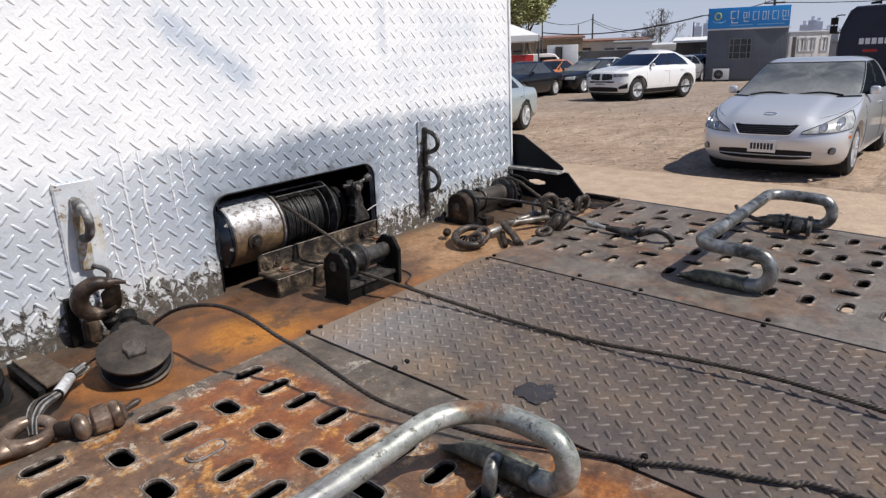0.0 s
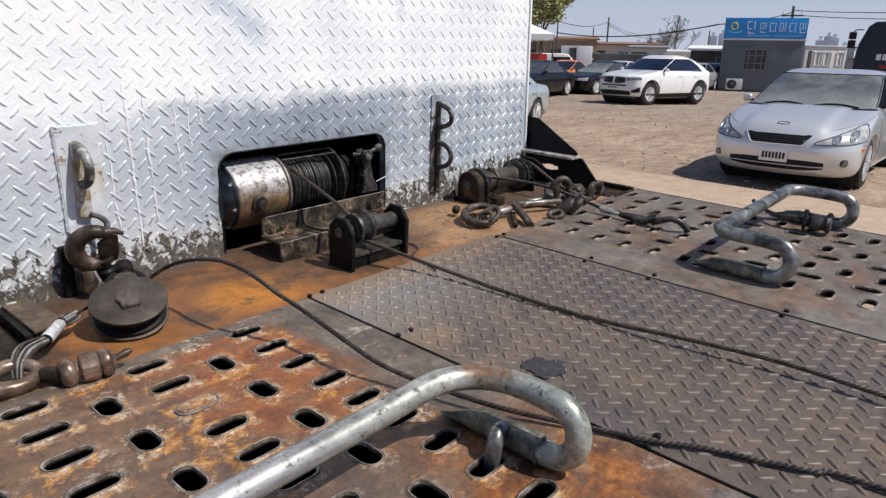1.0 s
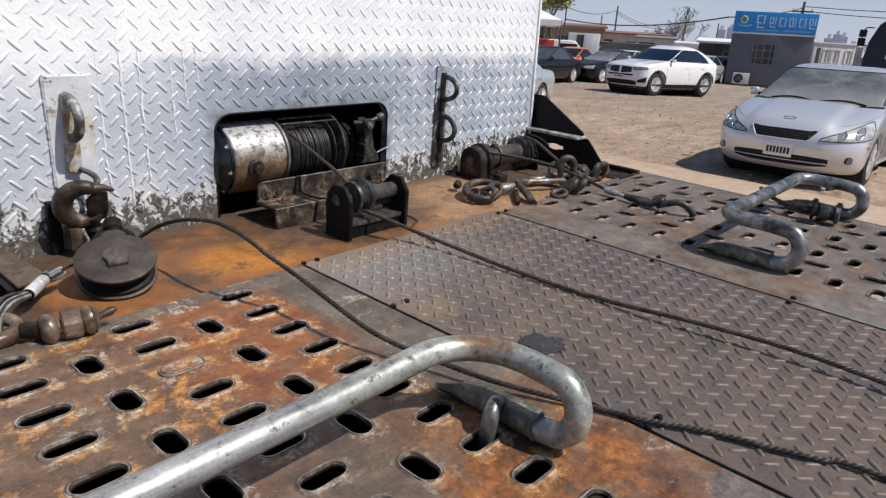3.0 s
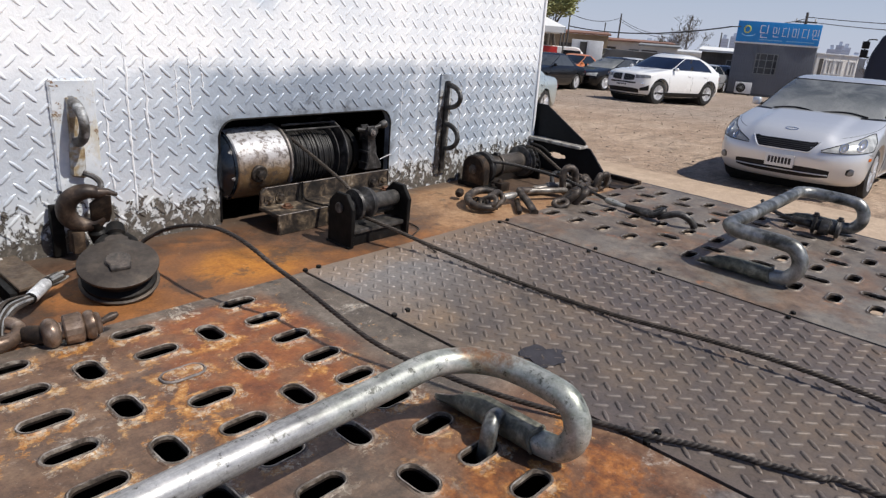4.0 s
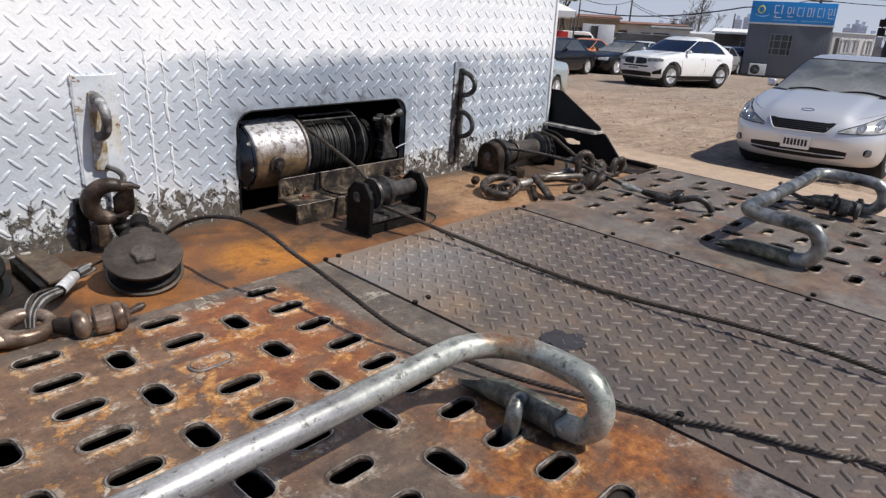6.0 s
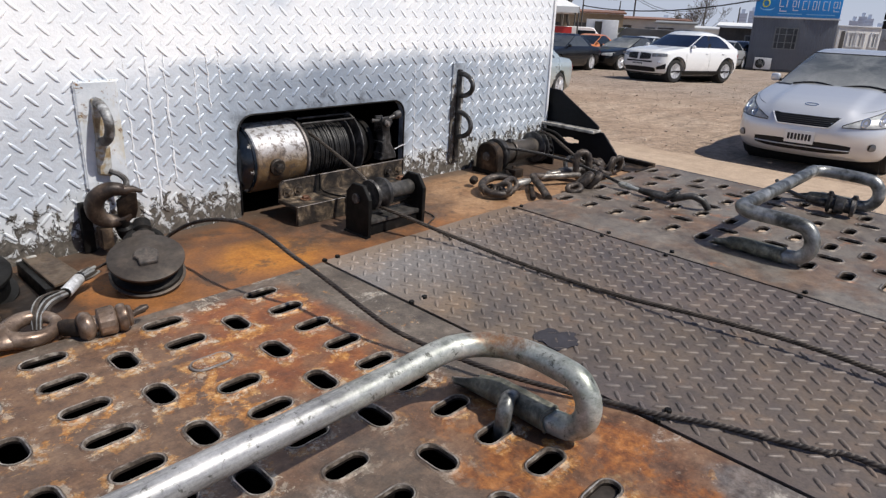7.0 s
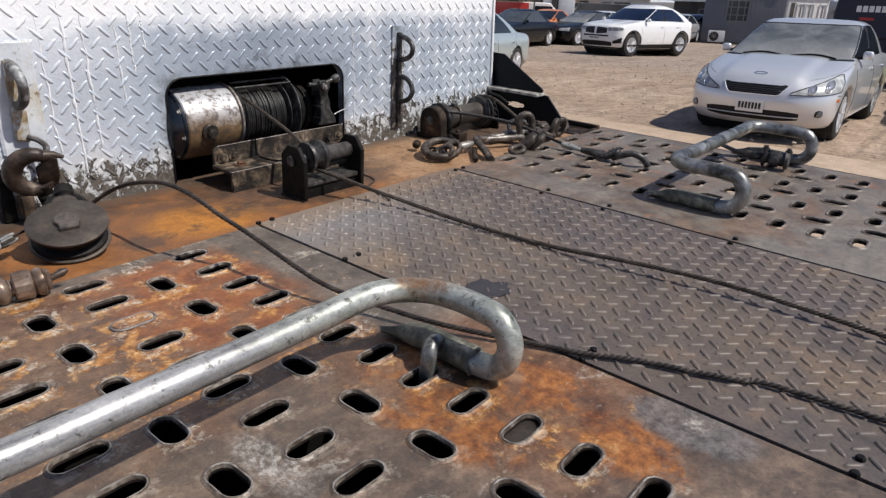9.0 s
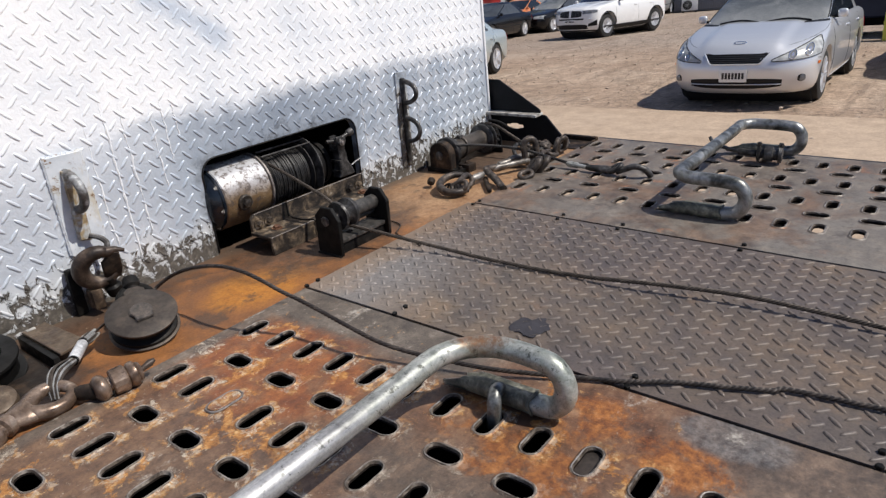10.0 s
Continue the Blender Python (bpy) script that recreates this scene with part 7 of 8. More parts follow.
            part("bulb", body.patch(s * (a - d * 0.4), s * (a + d * 0.4), lambda q: arc(q, r=r * 0.4, k=-1), lambda q: arc(q, r=r * 0.4), 0.011, na=10), M_REFLECTOR, lamp)
        fog = part("fog_lamp", front(s * 33.5, s * 39.5, lambda q: 0.335 + 0.02 * (2 * q - 1) ** 2, lambda q: 0.425 - 0.02 * (2 * q - 1) ** 2, 0.005), M_TRIM, t)
        p = body.point(0.38, radians(s * 36.5), 0.0)
        part("fog_lens", lathe(p - Vector((0.01, 0, 0)), p + Vector((0.016, s * 0.006, 0)), [(0, 0.044), (0.8, 0.044), (1, 0.03)], 16), M_LAMPDARK, fog)
        part("side_marker", front(s * 51, s * 54.5, 0.52, 0.555, 0.006), M_AMBER, t)
        part("tail_light", body.patch(s * 122, s * 142, 0.66, 0.82, 0.006), M_REDLENS, t)
        part("hood_seam", tube(smooth_path([body.point(z, radians(s * a), 0.001) for z, a in ((0.72, 14), (0.77, 25), (0.815, 35), (0.86, 44), (0.90, 51), (0.945, 57))], 0.03), 0.0022, 5), M_TRIM, t)
        part("bumper_seam", tube([body.point(0.58 - 0.0016 * (q - 60), radians(s * q), 0.001) for q in np.linspace(50, 56, 6)], 0.003, 5), M_TRIM, t)
        part("sill_trim", body.patch(s * 74, s * 104, 0.215, 0.245, 0.006), paint, t)
    for y0, y1, k in ((0.62, 0.05, 0), (0.0, -0.55, 1)):
        pts = []
        for q in range(9):
            y = y0 + (y1 - y0) * q / 8
            zz = 0.985 + 0.035 * math.sin(math.pi * q / 8) + 0.004
            xr, xf, w, e = cabin.at(zz)
            pts.append(Vector((xf - e + e * (1 - (abs(y) / w) ** 2.3) ** (1 / 2.3) + 0.02, y, zz)))
        part("wiper", tube(pts, 0.011, 6), M_TRIM, t)
    edge = [cabin.point(z, radians(-55), 0.002) for z in np.linspace(1.0, 1.395, 10)] + [cabin.point(1.397, radians(q), 0.002) for q in np.linspace(-53, 53, 24)] + [cabin.point(z, radians(55), 0.002) for z in np.linspace(1.395, 1.0, 10)]
    part("screen_seal", tube(edge, 0.009, 6), M_TRIM, t, "black rubber windscreen seal")
    part("cowl", body.patch(-56, 56, 0.965, 0.985, 0.004, na=30, nz=2), M_TRIM, t)


M_CHROMEDULL = plain("dull_grille_bar", (0.10, 0.10, 0.10), 0.35, 0.6, 0.2)
build_silver_sedan()


def build_white_suv():
    paint = car_paint("white_car_paint", (0.80, 0.80, 0.79), 0.0, 0.25, 0.05)
    spec = dict(
        paint=paint, glass=M_GLASSBLUE, screen=M_GLASSBLUE, screen_label="dark blue-tinted windscreen",
        body=[(0.24, -2.18, 2.06, 0.86, 0.5), (0.32, -2.29, 2.20, 0.94, 0.52), (0.48, -2.34, 2.27, 0.98, 0.52), (0.65, -2.35, 2.28, 0.995, 0.52), (0.82, -2.34, 2.265, 0.995, 0.52), (0.95, -2.33, 2.235, 0.985, 0.5), (1.02, -2.33, 2.13, 0.975, 0.48), (1.07, -2.32, 1.94, 0.96, 0.45), (1.115, -2.30, 1.60, 0.935, 0.4), (1.15, -2.28, 1.26, 0.90, 0.35), (1.19, -2.24, 1.02, 0.86, 0.3)],
        cabin=[(1.10, -2.29, 1.22, 0.885, 0.32), (1.20, -2.20, 1.03, 0.868, 0.34), (1.34, -1.97, 0.76, 0.832, 0.34), (1.48, -1.64, 0.49, 0.79, 0.33), (1.58, -1.33, 0.28, 0.75, 0.32), (1.65, -1.04, 0.11, 0.70, 0.28), (1.70, -0.76, -0.06, 0.62, 0.2), (1.725, -0.52, -0.22, 0.46, 0.08)],
        wheelbase=2.80, track=1.68, wheel=0.39, roof_from=1.595, crease=(0.5, 0.62, 0.02), a_pillar=(55, 60.0), b_pillar=-0.36, c_pillar=(114, 124), mirror=(0.70, 1.20, 0.92), seams=(0.95, -0.32, -1.25), handles=(-0.14, -1.08), belt=1.09, spokes=10, rim=M_RIM, rim_size=0.9, cladding=True)
    t, body, cabin = build_car("white_suv", (23.15, 9.45, 0.0), 166.5, spec, "white sport utility car parked among other cars", "car")
    for s in (1, -1):
        k = part("grille", body.patch(s * 1.0, s * 16.5, lambda q: 0.735 + 0.03 * q * q, lambda q: 0.955 - 0.03 * q * q, 0.010), M_TRIM, t)
        for q in range(6):
            a = s * (2.5 + q * 2.3)
            part("grille_bar", tube([body.point(z, radians(a), 0.013) for z in (0.765, 0.84, 0.93)], 0.006, 5), M_CHROMEDULL, k)
        lamp = part("headlight", body.patch(s * 18, s * 49, lambda q: 0.83 + 0.035 * q, lambda q: 0.945 + 0.015 * math.sin(q * 3), 0.008, na=16), M_LAMPDARK, t, "dark headlight with bright rings")
        for a in (25, 36):
            p = body.point(0.89, radians(s * a), 0.006)
            part("lamp_ring", tube([p + Vector((0.012, 0.045 * math.cos(u), 0.045 * math.sin(u))) for u in [math.tau * k / 14 for k in range(14)]], 0.008, 5, True), M_REFLECTOR, lamp)
        part("bumper_intake", body.patch(s * 29, s * 49, lambda q: 0.42 + 0.03 * q, lambda q: 0.51 + 0.12 * q, 0.006), M_TRIM, t)
        part("fog_lamp", body.patch(s * 31, s * 36, 0.635, 0.685, 0.008), M_REFLECTOR, t)
        part("tail_light", body.patch(s * 128, s * 150, 0.88, 1.0, 0.006), M_REDLENS, t)
        part("sill_cladding", body.patch(s * 62, s * 118, 0.25, 0.40, 0.006), M_TRIM, t)
        part("window_trim", tube([cabin.point(1.135 + 0.0006 * (q - 62), radians(s * q), 0.004) for q in np.linspace(62, 113, 20)], 0.012, 5), M_TRIM, t)
    part("centre_intake", body.patch(-27, 27, lambda q: 0.34, lambda q: 0.50 - 0.03 * abs(2 * q - 1) ** 3, 0.004, na=24), M_TRIM, t)
    part("skid_plate", body.patch(-44, 44, 0.25, 0.30, 0.006, na=28), M_TRIM, t)
    part("upper_intake", body.patch(-20, 20, 0.645, 0.70, 0.003, na=18), M_TRIM, t)
    put_plate(t, 2.30, 0, 0.60, 0, 1, 0.52, 0.11)


build_white_suv()

SEDAN = dict(
    body=[(0.2, -2.25, 2.12, 0.80, 0.5), (0.3, -2.36, 2.24, 0.875, 0.5), (0.5, -2.38, 2.26, 0.895, 0.5), (0.62, -2.37, 2.24, 0.895, 0.5), (0.70, -2.36, 2.18, 0.89, 0.4), (0.78, -2.34, 1.98, 0.88, 0.4), (0.86, -2.32, 1.55, 0.86, 0.4), (0.92, -2.25, 1.15, 0.83, 0.4), (0.96, -1.9, 0.95, 0.79, 0.4)],
    cabin=[(0.90, -1.85, 1.12, 0.79, 0.28), (1.05, -1.58, 0.82, 0.75, 0.28), (1.2, -1.28, 0.46, 0.695, 0.28), (1.32, -1.0, 0.17, 0.64, 0.28), (1.39, -0.8, -0.05, 0.58, 0.12), (1.43, -0.55, -0.25, 0.42, 0.12)],
    wheelbase=2.70, track=1.54, wheel=0.32, roof_from=1.335, a_pillar=(55, 61.5), b_pillar=9, c_pillar=(110, 124), mirror=(0.66, 0.98, 0.79), seams=(0.95, -0.28, -1.25), handles=(-0.1, -1.1), belt=0.88, spokes=5, fine=False)


def build_sedan(name, place, turn, colour, label, glass=M_GLASSDARK, lamps=True, tail=False, size=1.0, **more):
    spec = dict(SEDAN, paint=car_paint(name + "_paint", colour, more.pop("metal", 0.2), 0.25, more.pop("dust", 0.15), more.pop("coat", 0.9)), glass=glass, **more)
    t, body, cabin = build_car(name, place, turn, spec, label)
    part("grille", body.patch(-14, 14, 0.60, 0.70, 0.005), M_TRIM, t)
    part("bumper_intake", body.patch(-24, 24, 0.30, 0.38, 0.004), M_TRIM, t)
    for s in (1, -1):
        part("headlight", body.patch(s * 17, s * 46, 0.60, lambda q: 0.70 + 0.04 * q, 0.006), M_LAMP, t)
        part("tail_light", body.patch(s * 126, s * 150, 0.68, 0.82, 0.006), M_REDLENS, t)
        part("side_strip", body.patch(s * 72, s * 106, 0.50, 0.53, 0.006), M_TRIM if not tail else t.children[0].data.materials[0], t)
    if tail:
        put_plate(t, -2.40, 0, 0.62, 0, -1)
    else:
        put_plate(t, 2.27, 0, 0.5, 0, 1)
    return t


build_sedan("black_coupe", (22.45, 14.35, 0.0), 184.0, (0.004, 0.004, 0.005), "glossy black coupe parked beside other cars", M_GLASSGREY, metal=0.0, dust=0.01, coat=0.3)
build_sedan("black_sedan", (27.2, 13.9, 0.0), 171.0, (0.004, 0.004, 0.005), "black saloon car parked behind the white car", M_GLASSGREY, metal=0.0, dust=0.01, coat=0.3, screen=M_GLASSDUSTGLARE)
build_sedan("pale_sedan", (10.62, 7.90, 0.0), 190.0, (0.50, 0.57, 0.57), "pale grey-green sedan seen by its tail", metal=0.45, tail=True)
build_sedan("orange_hatchback", (30.0, 17.6, 0.0), 182.0, (0.62, 0.18, 0.03), "orange hatchback in the far row of cars", metal=0.0)
build_sedan("white_far_car", (35.2, 17.2, 0.0), 176.0, (0.66, 0.67, 0.68), "white car in the far row", metal=0.0)
build_sedan("grey_far_car", (35.0, 12.7, 0.0), 185.0, (0.45, 0.46, 0.47), "light grey car beside the office", metal=0.3)
build_sedan("dark_far_car", (39.5, 13.6, 0.0), 175.0, (0.02, 0.02, 0.024), "dark car between the white car and the office", metal=0.1, dust=0.03)
build_sedan("dark_side_car", (13.3, -1.55, 0.0), 180.0, (0.02, 0.02, 0.024), "dark sedan parked beside the silver sedan", metal=0.1, dust=0.03)

# ---------------------------------------------------------------- buildings, trees and wires round the yard
EYE = Vector((-1.166, -1.523, 1.655))


def spot(az, dist, z=0.0):
    """A place by its bearing from the truck's side (degrees clockwise from y) and its distance."""
    return Vector((EYE.x + dist * math.sin(radians(az)), EYE.y + dist * math.cos(radians(az)), z))


def face(az, dist, z=0.0, turn=0.0):
    """A pose at a bearing: x to the right as seen from the truck, y away from it."""
    return Matrix.Translation(spot(az, dist, z)) @ Matrix.Rotation(radians(-az + turn), 4, "Z")


def placed(name, m, label, category, group="", kind=""):
    t = thing(name, m, label, category, group, kind, on_truck=False)
    WORLD[t] = Matrix()
    return t


M_OFFICE = worn("grey_sheet_cladding", [(0.3, (0.135, 0.150, 0.178)), (0.7, (0.185, 0.200, 0.228))], 1.2, 20, (0.5, 0.7), 0.1, 0.002, 0.8)
M_OFFICETRIM = plain("dark_grey_trim", (0.07, 0.075, 0.085), 0.5)
M_SIGN = plain("blue_sign_sheet", (0.02, 0.27, 0.68), 0.4, 0.0, 0.08, 1.5, 0.0)
M_SIGNWHITE = plain("white_sign_film", (0.80, 0.82, 0.85), 0.45, 0.0, 0.04)
M_SIGNYELLOW = plain("yellow_sign_film", (0.62, 0.62, 0.10), 0.45, 0.0, 0.05)
M_SIGNCYAN = plain("pale_blue_sign_film", (0.25, 0.55, 0.80), 0.45, 0.0, 0.05)
M_CREAM = worn("cream_container_paint", [(0.3, (0.66, 0.63, 0.58)), (0.7, (0.78, 0.755, 0.71))], 1.5, 25, (0.5, 0.7), 0.0, 0.002, 0.85)
M_PANE = plain("office_glass", (0.05, 0.055, 0.06), 0.1, 0.0, 0.3, 4.0, 0.0)
M_FRAME = plain("pale_window_frame", (0.19, 0.20, 0.20), 0.4)
M_TRUCKBLUE = plain("navy_truck_paint", (0.010, 0.016, 0.038), 0.55, 0.0, 0.2, 2.0)
M_BRICKROOF = worn("rusty_roof_sheet", [(0.3, (0.22, 0.11, 0.075)), (0.7, (0.36, 0.20, 0.14))], 0.6, 6, (0.7, 0.9), 0.0, 0.004)
M_TAN = worn("tan_plaster", [(0.3, (0.36, 0.27, 0.17)), (0.7, (0.50, 0.39, 0.26))], 0.6, 8, (0.7, 0.9))
M_GREYSHED = worn("grey_shed_sheet", [(0.3, (0.20, 0.21, 0.21)), (0.7, (0.34, 0.35, 0.35))], 0.7, 8, (0.5, 0.8))
M_WHITESHED = worn("white_shed_sheet", [(0.3, (0.58, 0.59, 0.60)), (0.7, (0.74, 0.75, 0.75))], 0.7, 8, (0.5, 0.8), 0, 0.002, 0.85)
M_DARKSHED = worn("dark_shed_wall", [(0.3, (0.06, 0.055, 0.05)), (0.7, (0.12, 0.11, 0.10))], 0.8, 8, (0.6, 0.9))
M_CANVAS = plain("white_canvas", (0.74, 0.74, 0.72), 0.7, 0.0, 0.06, 2.0)
M_POLE = plain("weathered_pole", (0.09, 0.085, 0.08), 0.8)
M_CABLE = plain("black_cable", (0.02, 0.02, 0.02), 0.6)
M_BARK = worn("tree_bark", [(0.3, (0.09, 0.075, 0.06)), (0.7, (0.17, 0.145, 0.12))], 4, 30, (0.8, 0.95), 0.0, 0.01)
M_LEAF = plain("spring_leaves", (0.36, 0.37, 0.16), 0.7, 0.0, 0.45, 6.0, 0.0)
M_TOWER = plain("hazy_tower", (0.62, 0.67, 0.76), 0.8, 0.0, 0.06, 0.05, 0.0)
M_TOWERPANE = plain("hazy_tower_windows", (0.54, 0.59, 0.68), 0.5, 0.0, 0.1, 0.1, 0.0)
M_RED = car_paint("red_van_paint", (0.55, 0.03, 0.025), 0.0, 0.3, 0.06)


def window(t, x, z, w, h, bars=2, y=0.0, depth=0.05, rails=(), frame_paint=None):
    """A framed window in a wall whose outside is at y, with bars before it."""
    wn_ = part("window", box(x - w / 2, x + w / 2, y + 0.01, y + 0.03, z - h / 2, z + h / 2), M_PANE, t)
    for x0, x1, z0, z1 in ((x - w / 2 - 0.05, x - w / 2, z - h / 2 - 0.05, z + h / 2 + 0.05), (x + w / 2, x + w / 2 + 0.05, z - h / 2 - 0.05, z + h / 2 + 0.05), (x - w / 2, x + w / 2, z + h / 2, z + h / 2 + 0.05), (x - w / 2, x + w / 2, z - h / 2 - 0.05, z - h / 2)):
        part("frame", box(x0, x1, y - depth, y + 0.03, z0, z1), frame_paint or M_FRAME, wn_)
    for k in range(bars):
        xx = x - w / 2 + w * (k + 0.5) / bars
        part("mullion", box(xx - 0.022, xx + 0.022, y - 0.02, y + 0.012, z - h / 2, z + h / 2), M_FRAME, wn_)
    for zz in rails:
        part("rail", box(x - w / 2, x + w / 2, y - 0.03, y - 0.012, z + zz * h - 0.018, z + zz * h + 0.018), M_FRAME, wn_)
    return wn_


def build_office():
    d, W, H = 40.2, 3.92, 2.66
    t = placed("site_office", face(73.25, d, 0, 3.0), "dark grey sheet-clad site office with a blue roof sign", "site office")
    part("wall", box(-W / 2, W / 2, 0.03, 3.0, 0.0, H, 0.02), M_OFFICE, t)
    n = 34
    rib = None
    for k in range(n):
        x = -W / 2 + W * (k + 0.5) / n
        if rib is None:
            rib = part("cladding_rib", box(-0.028, 0.028, 0.012, 0.032, 0.12, H - 0.06, 0.006, 1), M_OFFICE, t)
            rib.location = (x, 0, 0)
        else:
            twin(rib, (0, 0, 0)).location = (x, 0, 0)
    part("plinth", box(-W / 2 - 0.02, W / 2 + 0.02, 0.0, 3.02, 0.0, 0.12, 0.01), M_OFFICETRIM, t)
    part("roof_edge", box(-W / 2 - 0.06, W / 2 + 0.06, -0.05, 3.1, H - 0.02, H + 0.06, 0.01), M_SIGNWHITE, t)
    window(t, -0.30, 1.66, 1.0, 0.98, 3, 0.0, 0.06, (-0.2, 0.2))
    s = placed("roof_sign", face(73.22, d - 0.1, H + 0.06, 3.0), "blue roof sign with white lettering shapes", "sign")
    part("panel", box(-1.97, 1.97, -0.06, 0.06, 0.0, 1.03, 0.01), M_SIGN, s)
    # the lettering as plain shapes
    def bar(x0, x1, z0, z1, mat=M_SIGNWHITE):
        part("letter_shape", box(x0, x1, -0.072, -0.059, z0, z1), mat, s)
    ring = [Vector((-1.48 + 0.15 * math.cos(a), -0.066, 0.62 + 0.17 * math.sin(a))) for a in [math.tau * k / 18 for k in range(18)]]
    part("emblem", tube(ring, 0.035, 6, True), M_SIGNYELLOW, s)
    part("emblem", tube([Vector((-1.40 + 0.32 * math.cos(a), -0.066, 0.42 + 0.13 * math.sin(a))) for a in [math.pi + math.pi * k / 10 for k in range(11)]], 0.022, 6), M_SIGNCYAN, s)
    x = -0.90
    for k in range(6):
        w, b, top = (0.52, 0.24, 0.86) if k == 0 else (0.40, 0.30, 0.78)
        h = top - b
        # an open box beside an upright, now and then over a base bar
        foot = b + (0.36 * h if k in (0, 1, 5) else 0.06)
        s_ = w * 0.085
        bar(x + w * 0.06, x + w * 0.50, top - s_, top)
        bar(x + w * 0.06, x + w * 0.50, foot, foot + s_)
        bar(x + w * 0.06, x + w * 0.06 + s_, foot + s_, top - s_)
        if k % 2:
            bar(x + w * 0.50 - s_, x + w * 0.50, foot + s_, top - s_)
        bar(x + w * 0.70, x + w * 0.70 + s_, foot - 0.02, top + 0.02)
        if k in (0, 1, 5):
            bar(x + w * 0.16, x + w * 0.80, b, b + s_)
            bar(x + w * 0.16, x + w * 0.16 + s_, b + s_, b + 0.26 * h)
        x += w + (0.10 if k == 0 else 0.06)
    bar(-0.85, 0.25, 0.12, 0.16, M_SIGNCYAN)
    bar(0.45, 1.75, 0.12, 0.16, M_SIGNCYAN)
    a = placed("air_conditioner", face(71.6, d - 0.75, 0, 3.0), "white outdoor air-conditioner unit by the office wall", "air conditioner")
    part("casing", box(-0.40, 0.40, -0.15, 0.15, 0.10, 0.66, 0.015), M_WHITESHED, a)
    fan = part("fan_guard", lathe((-0.12, -0.165, 0.38), (-0.12, -0.148, 0.38), [(0, 0.215), (0.6, 0.235), (1, 0.235)], 24), M_TRIM, a)
    for q in range(6):
        v = Vector((math.cos(q * math.pi / 6), 0, math.sin(q * math.pi / 6))) * 0.22
        part("guard_wire", tube([Vector((-0.12, -0.172, 0.38)) - v, Vector((-0.12, -0.172, 0.38)) + v], 0.008, 4), M_FRAME, fan)
    for x in (-0.32, 0.32):
        part("foot", box(x - 0.04, x + 0.04, -0.16, 0.16, 0.0, 0.10), M_TRIM, a)


build_office()


def build_cream_cabin():
    d = 44.0
    t = placed("cream_cabin", face(77.45, d, 0, 24.0), "cream portable cabin with three small windows", "portable cabin")
    part("wall", box(-1.12, 1.12, 0.0, 4.0, 0.0, 2.42, 0.02), M_CREAM, t)
    part("roof", box(-1.17, 1.17, -0.05, 4.05, 2.42, 2.50, 0.02), M_WHITESHED, t)
    part("door_gap", box(-0.92, -0.72, -0.012, 0.02, 0.1, 2.2), M_DARKSHED, t)
    for x, w in ((-0.36, 0.36), (0.12, 0.36), (0.82, 0.32)):
        window(t, x, 1.78, w, 0.66, 1, 0.0, 0.03, (), M_WHITESHED)
    for k in range(6):
        x = -1.05 + k * 0.42
        part("seam", box(x - 0.012, x + 0.012, -0.008, 0.002, 0.05, 2.4), M_WHITESHED, t)


build_cream_cabin()


def build_navy_truck():
    d = 19.7
    t = placed("navy_truck", face(82.3, d, 0, -6.0), "dark navy light truck parked at the yard's edge", "truck")
    out = [(-1.08, 0.42), (-1.08, 1.63), (-1.04, 2.04), (-0.88, 2.46), (-0.75, 2.56), (3.2, 2.63), (3.2, 0.42)]
    part("cab", plate(out, 1.9, Matrix(((1, 0, 0, 0), (0, 0, 1, 0.0), (0, 1, 0, 0), (0, 0, 0, 1))), 0.04), M_TRUCKBLUE, t)
    # lettering as plain bars
    for k in range(5):
        part("letter_shape", box(-0.61 + k * 0.132, -0.51 + k * 0.132, -0.012, 0.0, 1.67, 1.81), M_SIGNWHITE, t)
    part("letter_shape", box(-0.51, -0.20, -0.012, 0.0, 1.48, 1.55), M_REDLENS, t)
    part("side_moulding", box(-1.05, 3.2, -0.02, 0.0, 1.05, 1.10, 0.006), M_TRIM, t)
    part("chassis", box(-1.0, 3.2, 0.1, 1.8, 0.24, 0.42, 0.02), M_UNDER, t)
    for x in (-0.35, 2.4):
        for y in (0.12, 1.78):
            wh = part("wheel", lathe((x, y - 0.12, 0.36), (x, y + 0.12, 0.36), [(0, 0.22), (0.05, 0.33), (0.2, 0.36), (0.8, 0.36), (0.95, 0.33), (1, 0.22)], 28), M_TYRE, t)
            part("rim", lathe((x, y - 0.13, 0.36), (x, y - 0.08, 0.36), [(0, 0.09), (0.2, 0.20), (1, 0.215)], 20), M_RIM, wh)
    arm = part("mirror_arm", tube(smooth_path([(-0.97, -0.02, 2.37), (-1.08, -0.08, 2.37), (-1.16, -0.11, 2.31), (-1.16, -0.11, 1.98), (-1.05, -0.03, 1.96)], 0.04), 0.016, 6), M_TRIM, t)
    for z0, z1 in ((2.15, 2.32), (1.94, 2.13)):
        part("mirror", box(-1.25, -1.09, -0.15, -0.07, z0, z1, 0.02), M_TRIM, arm)
    for x in (-0.5, 0.15):
        part("roof_horn", lathe((x, 0.3, 2.62), (x + 0.22, 0.3, 2.64), [(0, 0.022), (0.6, 0.03), (1, 0.05)], 12), M_TRIM, t)
    b = placed("yellow_crate", face(85.6, 18.3, 0, 0), "yellow steel crate by the truck", "crate")
    part("frame", box(-0.35, 0.35, 0.0, 0.5, 0.0, 0.62, 0.02), M_SIGNYELLOW, b)
    for z in (0.2, 0.4):
        part("slat", box(-0.36, 0.36, -0.012, 0.0, z - 0.03, z + 0.03, 0.004), M_SIGNYELLOW, b)


build_navy_truck()


